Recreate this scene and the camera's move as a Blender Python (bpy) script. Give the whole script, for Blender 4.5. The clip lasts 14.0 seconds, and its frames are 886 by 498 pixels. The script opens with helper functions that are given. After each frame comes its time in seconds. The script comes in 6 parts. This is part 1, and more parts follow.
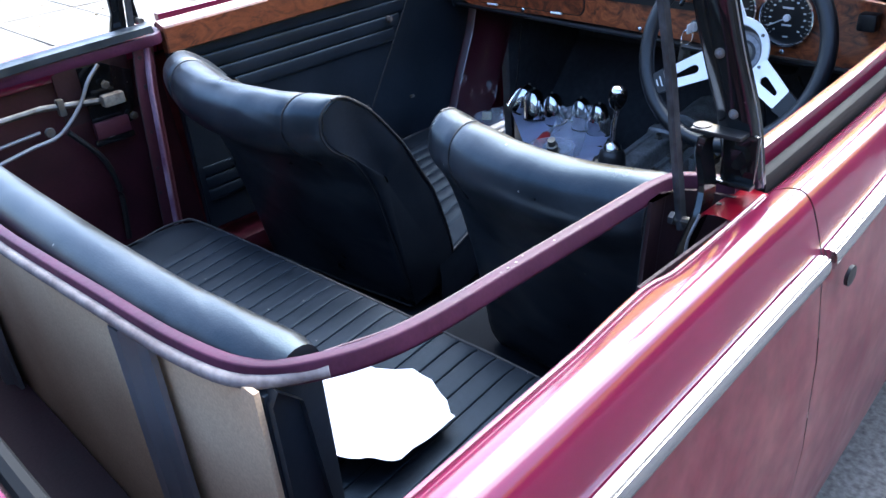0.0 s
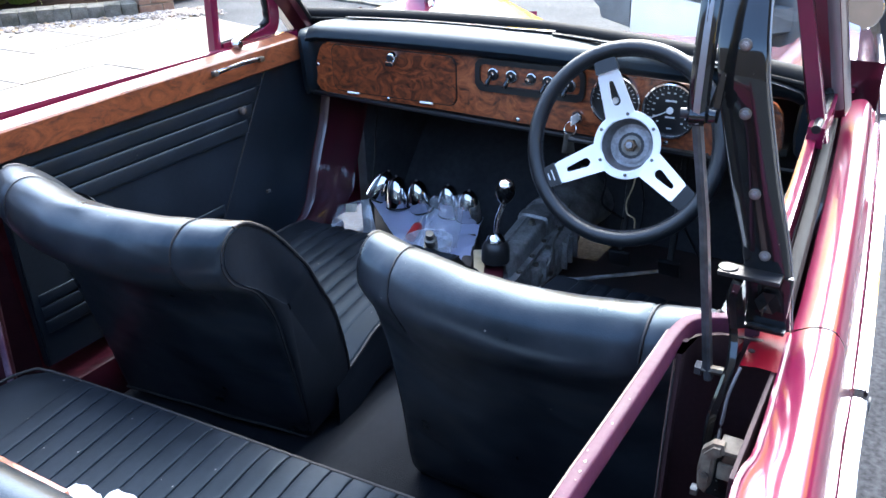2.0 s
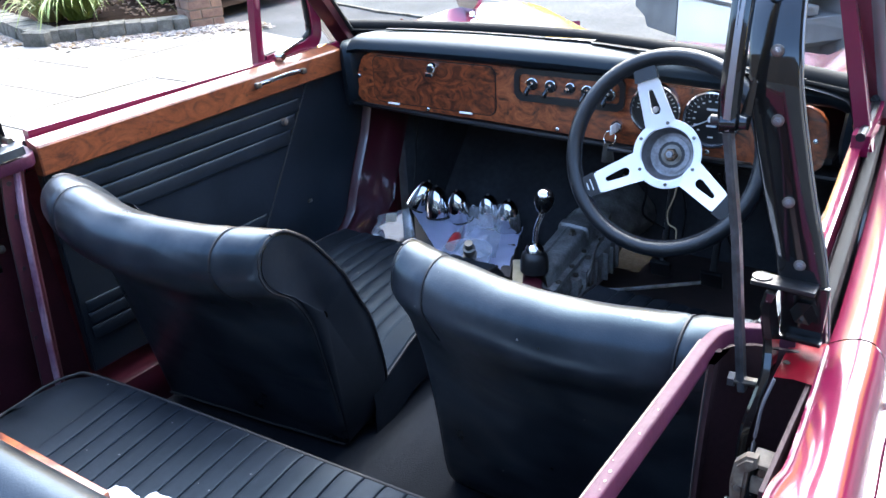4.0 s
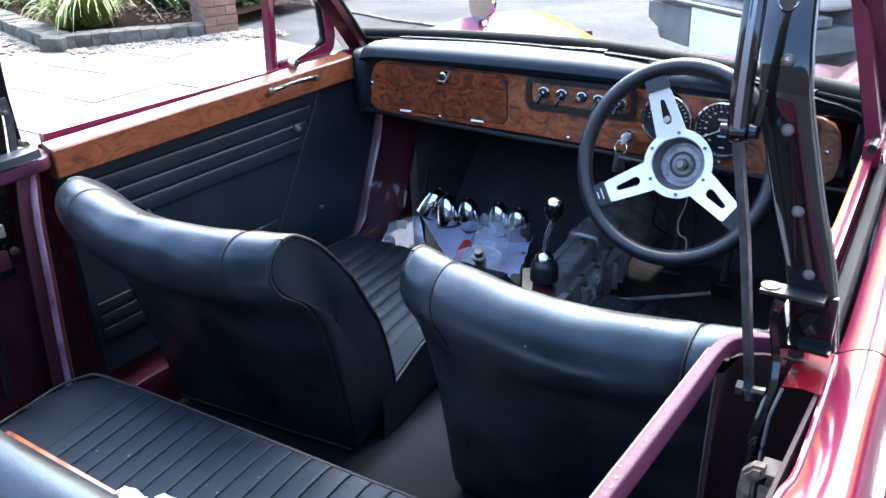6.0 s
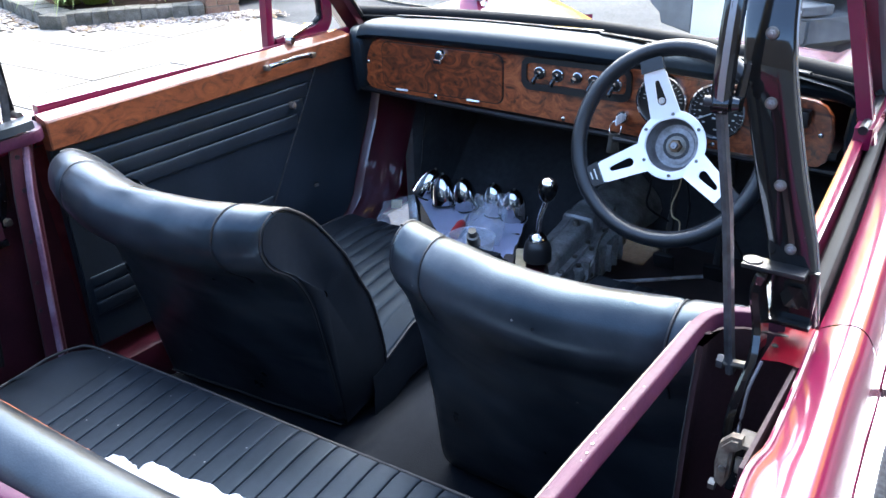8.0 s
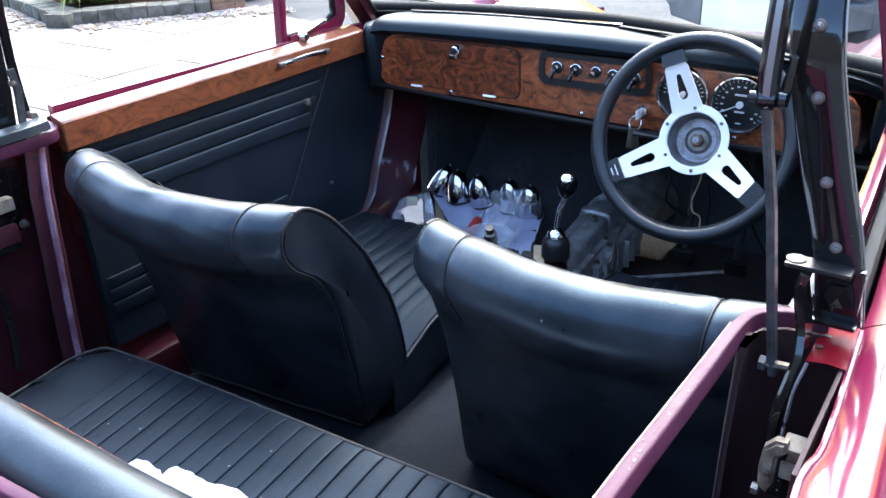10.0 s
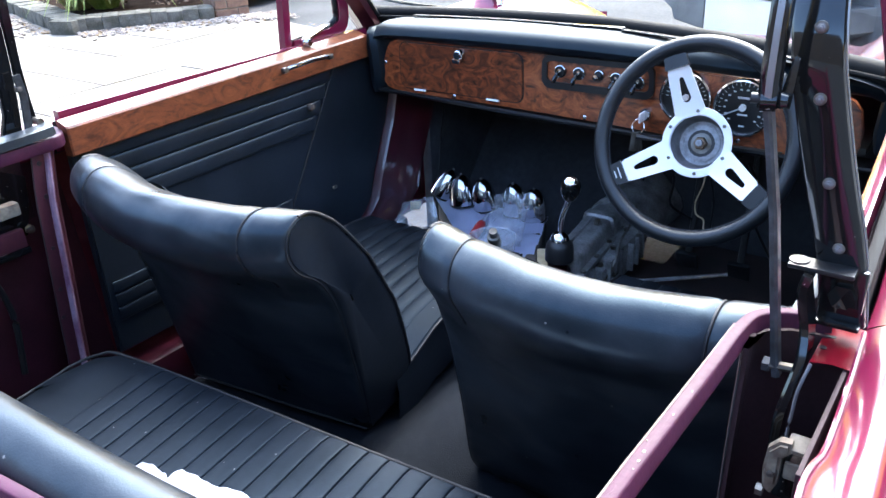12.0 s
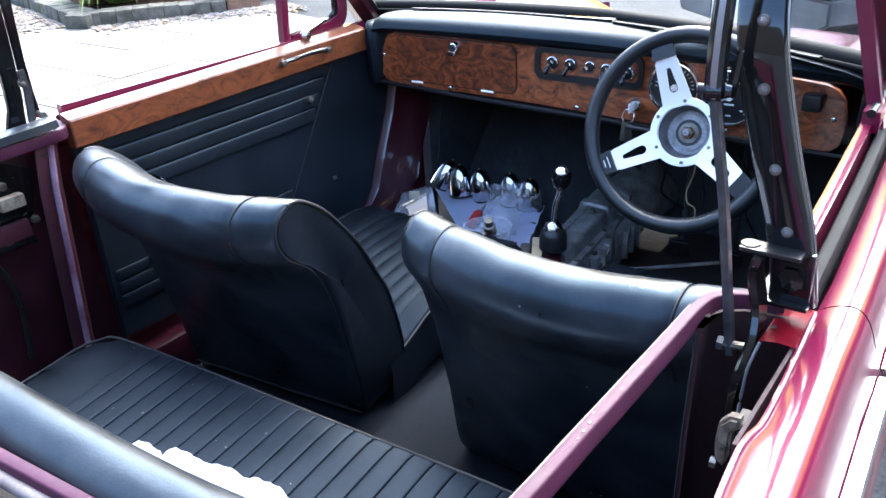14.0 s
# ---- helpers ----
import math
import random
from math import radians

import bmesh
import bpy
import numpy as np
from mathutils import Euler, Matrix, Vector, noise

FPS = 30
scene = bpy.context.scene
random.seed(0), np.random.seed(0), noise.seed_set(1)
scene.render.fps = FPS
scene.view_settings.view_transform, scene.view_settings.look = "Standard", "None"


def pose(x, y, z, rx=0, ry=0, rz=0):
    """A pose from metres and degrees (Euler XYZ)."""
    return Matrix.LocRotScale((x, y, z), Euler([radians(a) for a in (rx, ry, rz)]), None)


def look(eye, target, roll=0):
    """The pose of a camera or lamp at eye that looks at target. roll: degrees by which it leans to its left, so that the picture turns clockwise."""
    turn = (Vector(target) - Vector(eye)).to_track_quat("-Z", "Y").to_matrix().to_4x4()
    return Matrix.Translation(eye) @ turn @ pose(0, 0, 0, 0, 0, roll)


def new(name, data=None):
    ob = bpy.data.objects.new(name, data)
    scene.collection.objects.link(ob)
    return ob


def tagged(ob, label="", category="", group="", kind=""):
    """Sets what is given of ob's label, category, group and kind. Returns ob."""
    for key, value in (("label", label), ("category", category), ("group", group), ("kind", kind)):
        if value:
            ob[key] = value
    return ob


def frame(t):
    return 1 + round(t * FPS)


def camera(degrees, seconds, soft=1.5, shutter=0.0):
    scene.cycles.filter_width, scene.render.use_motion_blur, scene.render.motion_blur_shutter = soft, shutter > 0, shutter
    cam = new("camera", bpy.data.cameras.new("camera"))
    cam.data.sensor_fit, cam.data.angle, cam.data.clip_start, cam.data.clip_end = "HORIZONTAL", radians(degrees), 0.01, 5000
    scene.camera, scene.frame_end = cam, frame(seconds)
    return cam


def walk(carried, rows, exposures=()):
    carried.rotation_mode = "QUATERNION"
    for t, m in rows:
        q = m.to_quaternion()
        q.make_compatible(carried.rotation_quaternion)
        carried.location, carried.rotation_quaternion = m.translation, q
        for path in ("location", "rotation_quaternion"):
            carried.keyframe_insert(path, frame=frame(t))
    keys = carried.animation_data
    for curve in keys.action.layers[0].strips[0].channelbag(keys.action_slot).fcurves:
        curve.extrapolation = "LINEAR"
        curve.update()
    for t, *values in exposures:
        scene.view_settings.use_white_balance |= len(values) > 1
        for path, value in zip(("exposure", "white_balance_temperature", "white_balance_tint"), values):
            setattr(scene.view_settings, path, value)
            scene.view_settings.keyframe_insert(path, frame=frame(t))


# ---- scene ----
cam = camera(57.1, 14.0)
PATH = [
    (0, (1.019, -0.723, 1.253), (-0.279, 0.445, 0.278), -5.3),
    (0.2, (0.937, -0.734, 1.262), (-0.26, 0.539, 0.291), -2.2),
    (0.4, (0.875, -0.685, 1.275), (-0.261, 0.638, 0.297), -2.0),
    (0.5, (0.862, -0.696, 1.266), (-0.25, 0.661, 0.307), -1.6),
    (1, (0.781, -0.726, 1.29), (-0.185, 0.741, 0.333), -2.0),
    (1.5, (0.749, -0.727, 1.295), (-0.158, 0.801, 0.377), -1.9),
    (2, (0.751, -0.71, 1.295), (-0.189, 0.819, 0.412), -1.9),
    (2.5, (0.758, -0.702, 1.298), (-0.231, 0.807, 0.434), -2.8),
    (3, (0.765, -0.697, 1.291), (-0.251, 0.794, 0.429), -2.9),
    (3.5, (0.766, -0.702, 1.293), (-0.265, 0.782, 0.435), -3.0),
    (6, (0.77, -0.709, 1.292), (-0.295, 0.764, 0.458), -2.8),
    (6.5, (0.771, -0.719, 1.296), (-0.316, 0.747, 0.478), -2.0),
    (7, (0.773, -0.723, 1.291), (-0.335, 0.733, 0.484), -2.3),
    (7.5, (0.788, -0.708, 1.291), (-0.293, 0.755, 0.459), -2.8),
    (8, (0.787, -0.709, 1.28), (-0.27, 0.751, 0.414), -2.0),
    (8.5, (0.778, -0.711, 1.274), (-0.279, 0.742, 0.396), -1.7),
    (8.7, (0.765, -0.707, 1.276), (-0.291, 0.742, 0.39), -2.3),
    (11, (0.754, -0.71, 1.279), (-0.315, 0.74, 0.409), -2.8),
    (11.5, (0.756, -0.707, 1.279), (-0.315, 0.743, 0.413), -3.0),
    (12, (0.757, -0.712, 1.278), (-0.319, 0.734, 0.412), -3.0),
    (12.5, (0.765, -0.715, 1.278), (-0.315, 0.731, 0.415), -2.9),
    (13, (0.787, -0.723, 1.289), (-0.3, 0.723, 0.436), -3.1),
    (13.5, (0.812, -0.721, 1.289), (-0.292, 0.707, 0.427), -3.6),
    (14, (0.817, -0.716, 1.287), (-0.286, 0.7, 0.404), -3.7),
]
walk(cam, [(t, look(eye, target, roll)) for t, eye, target, roll in PATH], [(0.0, 2.80, 5750, 8), (0.5, 3.03, 5900, 8), (1.0, 3.22, 6000, 8), (1.5, 3.22, 6090, 8), (14.0, 3.22, 6090, 8)])

# ---- world, sun, exposure ----
world = bpy.data.worlds.new("sky")
scene.world = world
world.use_nodes = True
wn = world.node_tree
sky = wn.nodes.new("ShaderNodeTexSky")
sky.sky_type, sky.sun_disc = "NISHITA", False
sky.sun_elevation, sky.sun_rotation = radians(48), radians(-18)
sky.air_density, sky.dust_density, sky.ozone_density = 1.0, 3.6, 2.4
wn.links.new(sky.outputs[0], wn.nodes["Background"].inputs[0])
wn.nodes["Background"].inputs[1].default_value = 0.15
sun_data = bpy.data.lights.new("sun", "SUN")
sun_data.energy, sun_data.angle, sun_data.color = 1.45, radians(80), (0.95, 0.98, 1.0)
sun = new("sun", sun_data)
sun.matrix_world = look((-2.05, 6.3, 7.4), (0, 0, 0))

# ---- materials ----


def material(name, colour, rough=0.5, metal=0.0, coat=0.0, spec=0.5, grain=0.0, scale=200.0, second=None, mix_scale=6.0, bump=0.0, bump_scale=300.0, rough_var=0.0, tint=None, coat_ior=1.5, crease=0.0, specks=0.0, coat_rough=0.04):
    """A surface with variation at two scales: broad stains and fine grain, and a fine relief."""
    m = bpy.data.materials.new(name)
    m.use_nodes = True
    t = m.node_tree
    b = t.nodes["Principled BSDF"]
    b.inputs["Roughness"].default_value, b.inputs["Metallic"].default_value = rough, metal
    b.inputs["Coat Weight"].default_value, b.inputs["Coat Roughness"].default_value = coat, coat_rough
    b.inputs["Specular IOR Level"].default_value = spec
    b.inputs["Coat IOR"].default_value = coat_ior
    if tint:
        b.inputs["Specular Tint"].default_value = (*tint, 1)
    co = t.nodes.new("ShaderNodeTexCoord")
    base = None
    second = second or tuple(c * 0.72 for c in colour)
    n1 = t.nodes.new("ShaderNodeTexNoise")
    n1.inputs["Scale"].default_value, n1.inputs["Detail"].default_value = mix_scale, 6
    t.links.new(co.outputs["Object"], n1.inputs["Vector"])
    ramp = t.nodes.new("ShaderNodeValToRGB")
    ramp.color_ramp.elements[0].position, ramp.color_ramp.elements[1].position = 0.32, 0.68
    ramp.color_ramp.elements[0].color, ramp.color_ramp.elements[1].color = (*second, 1), (*colour, 1)
    t.links.new(n1.outputs[0], ramp.inputs[0])
    base = ramp.outputs[0]
    n2 = t.nodes.new("ShaderNodeTexNoise")
    n2.inputs["Scale"].default_value, n2.inputs["Detail"].default_value = scale, 3
    t.links.new(co.outputs["Object"], n2.inputs["Vector"])
    if grain:
        mx = t.nodes.new("ShaderNodeMix")
        mx.data_type, mx.blend_type = "RGBA", "OVERLAY"
        mx.inputs[0].default_value = grain
        t.links.new(base, mx.inputs[6])
        t.links.new(n2.outputs[0], mx.inputs[7])
        base = mx.outputs[2]
    if specks:
        vo = t.nodes.new("ShaderNodeTexVoronoi")
        vo.inputs["Scale"].default_value = specks
        t.links.new(co.outputs["Object"], vo.inputs["Vector"])
        sep = t.nodes.new("ShaderNodeSeparateColor")
        t.links.new(vo.outputs["Color"], sep.inputs[0])
        small = t.nodes.new("ShaderNodeMath")
        small.operation = "MULTIPLY"
        small.inputs[1].default_value = 0.11
        t.links.new(sep.outputs[0], small.inputs[0])
        lt = t.nodes.new("ShaderNodeMath")
        lt.operation = "LESS_THAN"
        t.links.new(vo.outputs["Distance"], lt.inputs[0])
        t.links.new(small.outputs[0], lt.inputs[1])
        few = t.nodes.new("ShaderNodeMath")
        few.operation = "GREATER_THAN"
        few.inputs[1].default_value = 0.72
        t.links.new(sep.outputs[1], few.inputs[0])
        both = t.nodes.new("ShaderNodeMath")
        both.operation = "MULTIPLY"
        t.links.new(lt.outputs[0], both.inputs[0])
        t.links.new(few.outputs[0], both.inputs[1])
        ms = t.nodes.new("ShaderNodeMix")
        ms.data_type = "RGBA"
        t.links.new(both.outputs[0], ms.inputs[0])
        t.links.new(base, ms.inputs[6])
        ms.inputs[7].default_value = (0.22, 0.21, 0.2, 1)
        base = ms.outputs[2]
    t.links.new(base, b.inputs["Base Color"])
    if rough_var:
        mr = t.nodes.new("ShaderNodeMapRange")
        mr.inputs[3].default_value, mr.inputs[4].default_value = rough - rough_var, rough + rough_var
        t.links.new(n1.outputs[0], mr.inputs[0])
        t.links.new(mr.outputs[0], b.inputs["Roughness"])
    if bump:
        n3 = t.nodes.new("ShaderNodeTexNoise")
        n3.inputs["Scale"].default_value, n3.inputs["Detail"].default_value = bump_scale, 4
        t.links.new(co.outputs["Object"], n3.inputs["Vector"])
        bp = t.nodes.new("ShaderNodeBump")
        bp.inputs["Strength"].default_value, bp.inputs["Distance"].default_value = bump, 0.002
        t.links.new(n3.outputs[0], bp.inputs["Height"])
        t.links.new(bp.outputs[0], b.inputs["Normal"])
        if crease:
            mp = t.nodes.new("ShaderNodeMapping")
            mp.inputs["Scale"].default_value = (0.7, 1.6, 1.3)
            t.links.new(co.outputs["Object"], mp.inputs[0])
            n4 = t.nodes.new("ShaderNodeTexNoise")
            n4.inputs["Scale"].default_value, n4.inputs["Detail"].default_value, n4.inputs["Distortion"].default_value = 7, 1.5, 0.6
            t.links.new(mp.outputs[0], n4.inputs["Vector"])
            bq = t.nodes.new("ShaderNodeBump")
            bq.inputs["Strength"].default_value, bq.inputs["Distance"].default_value = crease, 0.02
            t.links.new(n4.outputs[0], bq.inputs["Height"])
            t.links.new(bq.outputs[0], bp.inputs["Normal"])
    return m


def burl(name, a, b_, c_, coat=0.3, rough=0.3):
    """Varnished burr walnut: warped noise figure between three browns."""
    m = material(name, a, rough=rough, coat=coat)
    t = m.node_tree
    b = t.nodes["Principled BSDF"]
    co = t.nodes.new("ShaderNodeTexCoord")
    mp = t.nodes.new("ShaderNodeMapping")
    mp.inputs["Scale"].default_value = (1.0, 0.7, 1.4)
    t.links.new(co.outputs["Object"], mp.inputs[0])
    n = t.nodes.new("ShaderNodeTexNoise")
    n.inputs["Scale"].default_value, n.inputs["Detail"].default_value, n.inputs["Distortion"].default_value = 19, 6, 2.6
    n.inputs["Roughness"].default_value = 0.6
    t.links.new(mp.outputs[0], n.inputs["Vector"])
    r = t.nodes.new("ShaderNodeValToRGB")
    e = r.color_ramp.elements
    e[0].position, e[0].color = 0.33, (*c_, 1)
    e[1].position, e[1].color = 0.66, (*a, 1)
    k = e.new(0.48)
    k.color = (*b_, 1)
    t.links.new(n.outputs[0], r.inputs[0])
    w = t.nodes.new("ShaderNodeTexNoise")
    w.inputs["Scale"].default_value, w.inputs["Detail"].default_value, w.inputs["Distortion"].default_value = 60, 4, 4
    t.links.new(mp.outputs[0], w.inputs["Vector"])
    mx = t.nodes.new("ShaderNodeMix")
    mx.data_type, mx.blend_type = "RGBA", "OVERLAY"
    mx.inputs[0].default_value = 0.35
    t.links.new(r.outputs[0], mx.inputs[6])
    t.links.new(w.outputs[0], mx.inputs[7])
    t.links.new(mx.outputs[2], b.inputs["Base Color"])
    return m


PAINT = material("burgundy_paint", (0.130, 0.0050, 0.0310), rough=0.34, coat=1.0, coat_ior=1.52, coat_rough=0.12, spec=0.10, second=(0.104, 0.0055, 0.0260), grain=0.1, scale=900, mix_scale=12)
REDCAP = material("plain_red_enamel", (0.24, 0.003, 0.014), rough=0.30, spec=0.22, second=(0.17, 0.003, 0.012), mix_scale=25)
ROADDUST = material("dusty_flank_paint", (0.115, 0.0065, 0.0220), rough=0.42, coat=0.6, coat_rough=0.20, spec=0.2, second=(0.180, 0.050, 0.055), grain=0.5, scale=40, mix_scale=11, bump=0.04, bump_scale=60, rough_var=0.12)
PAINT_DULL = material("faded_burgundy", (0.068, 0.016, 0.026), rough=0.42, spec=0.4, second=(0.028, 0.007, 0.011), grain=0.3, mix_scale=9, bump=0.1, rough_var=0.12)
# Darker copy of the body burgundy, with shade put into its colour.
PAINT_SHADE = material("shaded_burgundy", (0.046, 0.005, 0.011), rough=0.32, coat=1.0, spec=0.5, second=(0.026, 0.003, 0.007), grain=0.3, mix_scale=11, bump=0.1, rough_var=0.12)
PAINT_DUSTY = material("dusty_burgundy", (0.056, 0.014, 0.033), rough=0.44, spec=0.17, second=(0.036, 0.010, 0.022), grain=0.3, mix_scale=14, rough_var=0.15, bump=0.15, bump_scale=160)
VINYL = material("black_vinyl", (0.0245, 0.0272, 0.0320), specks=55, rough=0.32, spec=0.37, tint=(0.56, 0.81, 1.0), crease=0.36, second=(0.005, 0.0065, 0.009), grain=0.3, scale=120, mix_scale=11, bump=0.10, bump_scale=420, rough_var=0.13)
VINYL_DULL = material("matt_black_vinyl", (0.0125, 0.0160, 0.0220), specks=40, rough=0.37, spec=0.34, tint=(0.66, 0.86, 1.0), crease=0.06, second=(0.0085, 0.0108, 0.0145), grain=0.3, scale=150, mix_scale=9, bump=0.08, bump_scale=500, rough_var=0.10)
SIDEVINYL = material("smooth_side_vinyl", (0.0165, 0.0195, 0.0250), rough=0.40, spec=0.30, tint=(0.62, 0.83, 1.0), crease=0.08, second=(0.006, 0.0075, 0.0105), grain=0.3, scale=140, mix_scale=9, bump=0.08, bump_scale=450, rough_var=0.08)
PAD = material("dash_pad_vinyl", (0.009, 0.012, 0.016), rough=0.44, spec=0.26, tint=(0.62, 0.85, 1.0), bump=0.12, bump_scale=500, rough_var=0.08)
PIPING = material("piping", (0.016, 0.017, 0.020), rough=0.5, spec=0.25)
WORNPIPE = material("worn_piping", (0.026, 0.026, 0.027), rough=0.7, spec=0.2, second=(0.02, 0.02, 0.02), mix_scale=25)
CARPET = material("black_carpet", (0.0145, 0.0168, 0.0208), rough=0.95, spec=0.05, second=(0.010, 0.0115, 0.0145), grain=0.5, scale=700, bump=0.8, bump_scale=500)
FLOOR = material("bare_floor_metal", (0.052, 0.034, 0.030), rough=0.6, second=(0.016, 0.013, 0.013), mix_scale=8, grain=0.4, bump=0.2)
WOOD = burl("burr_walnut", (0.38, 0.108, 0.035), (0.205, 0.050, 0.017), (0.042, 0.013, 0.007), 0.45)
WOOD_DARK = burl("dark_burr_walnut", (0.300, 0.076, 0.024), (0.130, 0.034, 0.013), (0.032, 0.011, 0.007), 0.45)
WOOD_LIGHT = burl("walnut_capping", (0.215, 0.066, 0.024), (0.150, 0.042, 0.016), (0.060, 0.018, 0.009), 0.25, 0.36)
CHROME = material("chrome", (0.75, 0.75, 0.76), rough=0.06, metal=1.0, second=(0.66, 0.66, 0.67))
ALLOY = material("brushed_alloy", (0.90, 0.88, 0.85), rough=0.38, metal=0.12, second=(0.82, 0.80, 0.775), grain=0.15, scale=600)
STEEL = material("dull_steel", (0.22, 0.21, 0.195), rough=0.42, metal=0.8, second=(0.10, 0.085, 0.065), mix_scale=40)
GLOSS = material("gloss_black_enamel", (0.006, 0.006, 0.0066), specks=130, rough=0.08, spec=0.65, tint=(0.86, 0.94, 1.0), second=(0.006, 0.006, 0.006), mix_scale=45, grain=0.3, scale=300, rough_var=0.05, bump=0.03, bump_scale=60)
BENCH = material("bench_vinyl", (0.0100, 0.0125, 0.0170), specks=60, rough=0.48, spec=0.11, tint=(0.42, 0.70, 1.0), crease=0.10, second=(0.005, 0.0065, 0.009), grain=0.4, scale=110, mix_scale=14, bump=0.12, bump_scale=380, rough_var=0.12)
BLACK = material("black_plastic", (0.012, 0.012, 0.013), rough=0.4)
RUBBER = material("black_rubber", (0.008, 0.009, 0.010), rough=0.42, spec=0.3, bump=0.1, bump_scale=200, rough_var=0.1)
LEATHER = material("rim_leather", (0.010, 0.0115, 0.014), rough=0.30, bump=0.3, bump_scale=500, rough_var=0.08)
BOARD = material("hardboard", (0.52, 0.365, 0.225), rough=0.75, second=(0.42, 0.28, 0.165), mix_scale=5, grain=0.3, scale=350, bump=0.1)
PAPER = material("white_paper", (0.43, 0.45, 0.49), rough=0.8, second=(0.33, 0.36, 0.42), mix_scale=9, bump=0.4, bump_scale=40)
CLOTH = material("pale_cloth", (0.68, 0.70, 0.86), rough=0.9, second=(0.6, 0.62, 0.8), grain=0.2, scale=500, bump=0.4, bump_scale=400)
CAST = material("oily_cast_iron", (0.36, 0.355, 0.35), rough=0.40, metal=0.30, second=(0.14, 0.135, 0.13), mix_scale=22, grain=0.5, bump=0.4, bump_scale=120, rough_var=0.15)
DIAL = material("dial_face", (0.012, 0.013, 0.014), rough=0.35)
MARK = material("dial_marking", (0.75, 0.76, 0.74), rough=0.5)
CREAM = material("cream_block", (0.62, 0.50, 0.30), rough=0.7, second=(0.42, 0.31, 0.17), mix_scale=30)
REDPLASTIC = material("red_label", (0.45, 0.03, 0.03), rough=0.4)
GREYPLASTIC = material("grey_box", (0.06, 0.06, 0.065), rough=0.6)
CHIP = material("chipped_primer", (0.62, 0.55, 0.42), rough=0.8, second=(0.4, 0.33, 0.24), mix_scale=60)
GREYLIP = material("worn_grey_trim", (0.215, 0.190, 0.180), rough=0.65, spec=0.2, second=(0.12, 0.098, 0.096), mix_scale=30, grain=0.4)
# Lilac that stands in for the sky reflected along a glossy edge.
SKYEDGE = material("lilac_sky_sheen", (0.30, 0.22, 0.29), rough=0.35, spec=0.5, second=(0.12, 0.05, 0.09), mix_scale=14, grain=0.3)
WIRE = material("pale_worn_steel", (0.27, 0.27, 0.28), rough=0.4, metal=0.6)
CUP = material("grey_cast_cup", (0.15, 0.148, 0.15), rough=0.45, second=(0.075, 0.068, 0.066), mix_scale=40, grain=0.3)
DUSTBLACK = material("dusty_black_board", (0.044, 0.046, 0.053), rough=0.75, spec=0.25, second=(0.026, 0.027, 0.031), mix_scale=7, grain=0.4, scale=60)
SEALRUBBER = material("matt_seal_rubber", (0.006, 0.0065, 0.007), rough=0.65, spec=0.12, rough_var=0.1)
# Brown with the shade of hood well, recess and driver's post put in.
SHADE_BROWN = material("dark_inner_shade", (0.026, 0.014, 0.015), rough=0.6, spec=0.25, second=(0.030, 0.010, 0.013), mix_scale=12, grain=0.4, bump=0.2, bump_scale=120)
BROWNMAT = material("brown_felt_strip", (0.085, 0.065, 0.055), rough=0.9, second=(0.05, 0.038, 0.032), mix_scale=14, grain=0.4)
RUSTNUT = material("rusty_brown_steel", (0.24, 0.17, 0.11), rough=0.45, metal=0.5, second=(0.10, 0.06, 0.035), mix_scale=60)
CUPFLOOR = material("scuffed_bare_metal", (0.34, 0.34, 0.36), rough=0.42, metal=0.3, second=(0.16, 0.155, 0.155), mix_scale=45, grain=0.4)


def clear(name, rough, tint=(1, 1, 1), weight=0.06):
    """Thin clear sheet: mostly see-through with a gloss on top."""
    m = bpy.data.materials.new(name)
    m.use_nodes = True
    t = m.node_tree
    out = t.nodes["Material Output"]
    tr = t.nodes.new("ShaderNodeBsdfTransparent")
    tr.inputs[0].default_value = (*tint, 1)
    gl = t.nodes.new("ShaderNodeBsdfGlossy")
    gl.inputs["Roughness"].default_value = rough
    mx = t.nodes.new("ShaderNodeMixShader")
    mx.inputs[0].default_value = weight
    t.links.new(tr.outputs[0], mx.inputs[1])
    t.links.new(gl.outputs[0], mx.inputs[2])
    t.links.new(mx.outputs[0], out.inputs[0])
    return m


GLASS = clear("window_glass", 0.02, (0.96, 0.98, 0.97))

ASPHALT = material("asphalt", (0.080, 0.080, 0.081), rough=0.9, spec=0.08, second=(0.050, 0.051, 0.053), mix_scale=1.3, grain=0.95, scale=70, bump=1.0, bump_scale=110)
ROAD = material("worn_road_asphalt", (0.115, 0.115, 0.113), rough=0.9, spec=0.05, second=(0.070, 0.071, 0.072), mix_scale=0.9, grain=0.95, scale=55, bump=1.0, bump_scale=90)
SLAB = material("concrete_slab", (0.245, 0.227, 0.196), rough=0.9, spec=0.15, second=(0.175, 0.152, 0.122), mix_scale=3.5, grain=0.5, scale=60, bump=0.3, bump_scale=90)


def vary(m):
    """Shift the pattern from piece to piece."""
    t = m.node_tree
    co = [n for n in t.nodes if n.type == "TEX_COORD"][0]
    info = t.nodes.new("ShaderNodeObjectInfo")
    sc = t.nodes.new("ShaderNodeMath")
    sc.operation = "MULTIPLY"
    sc.inputs[1].default_value = 37.0
    t.links.new(info.outputs["Random"], sc.inputs[0])
    ad = t.nodes.new("ShaderNodeVectorMath")
    ad.operation = "ADD"
    targets = [l.to_socket for l in t.links if l.from_socket == co.outputs["Object"]]
    t.links.new(co.outputs["Object"], ad.inputs[0])
    t.links.new(sc.outputs[0], ad.inputs[1])
    for q in targets:
        t.links.new(ad.outputs[0], q)


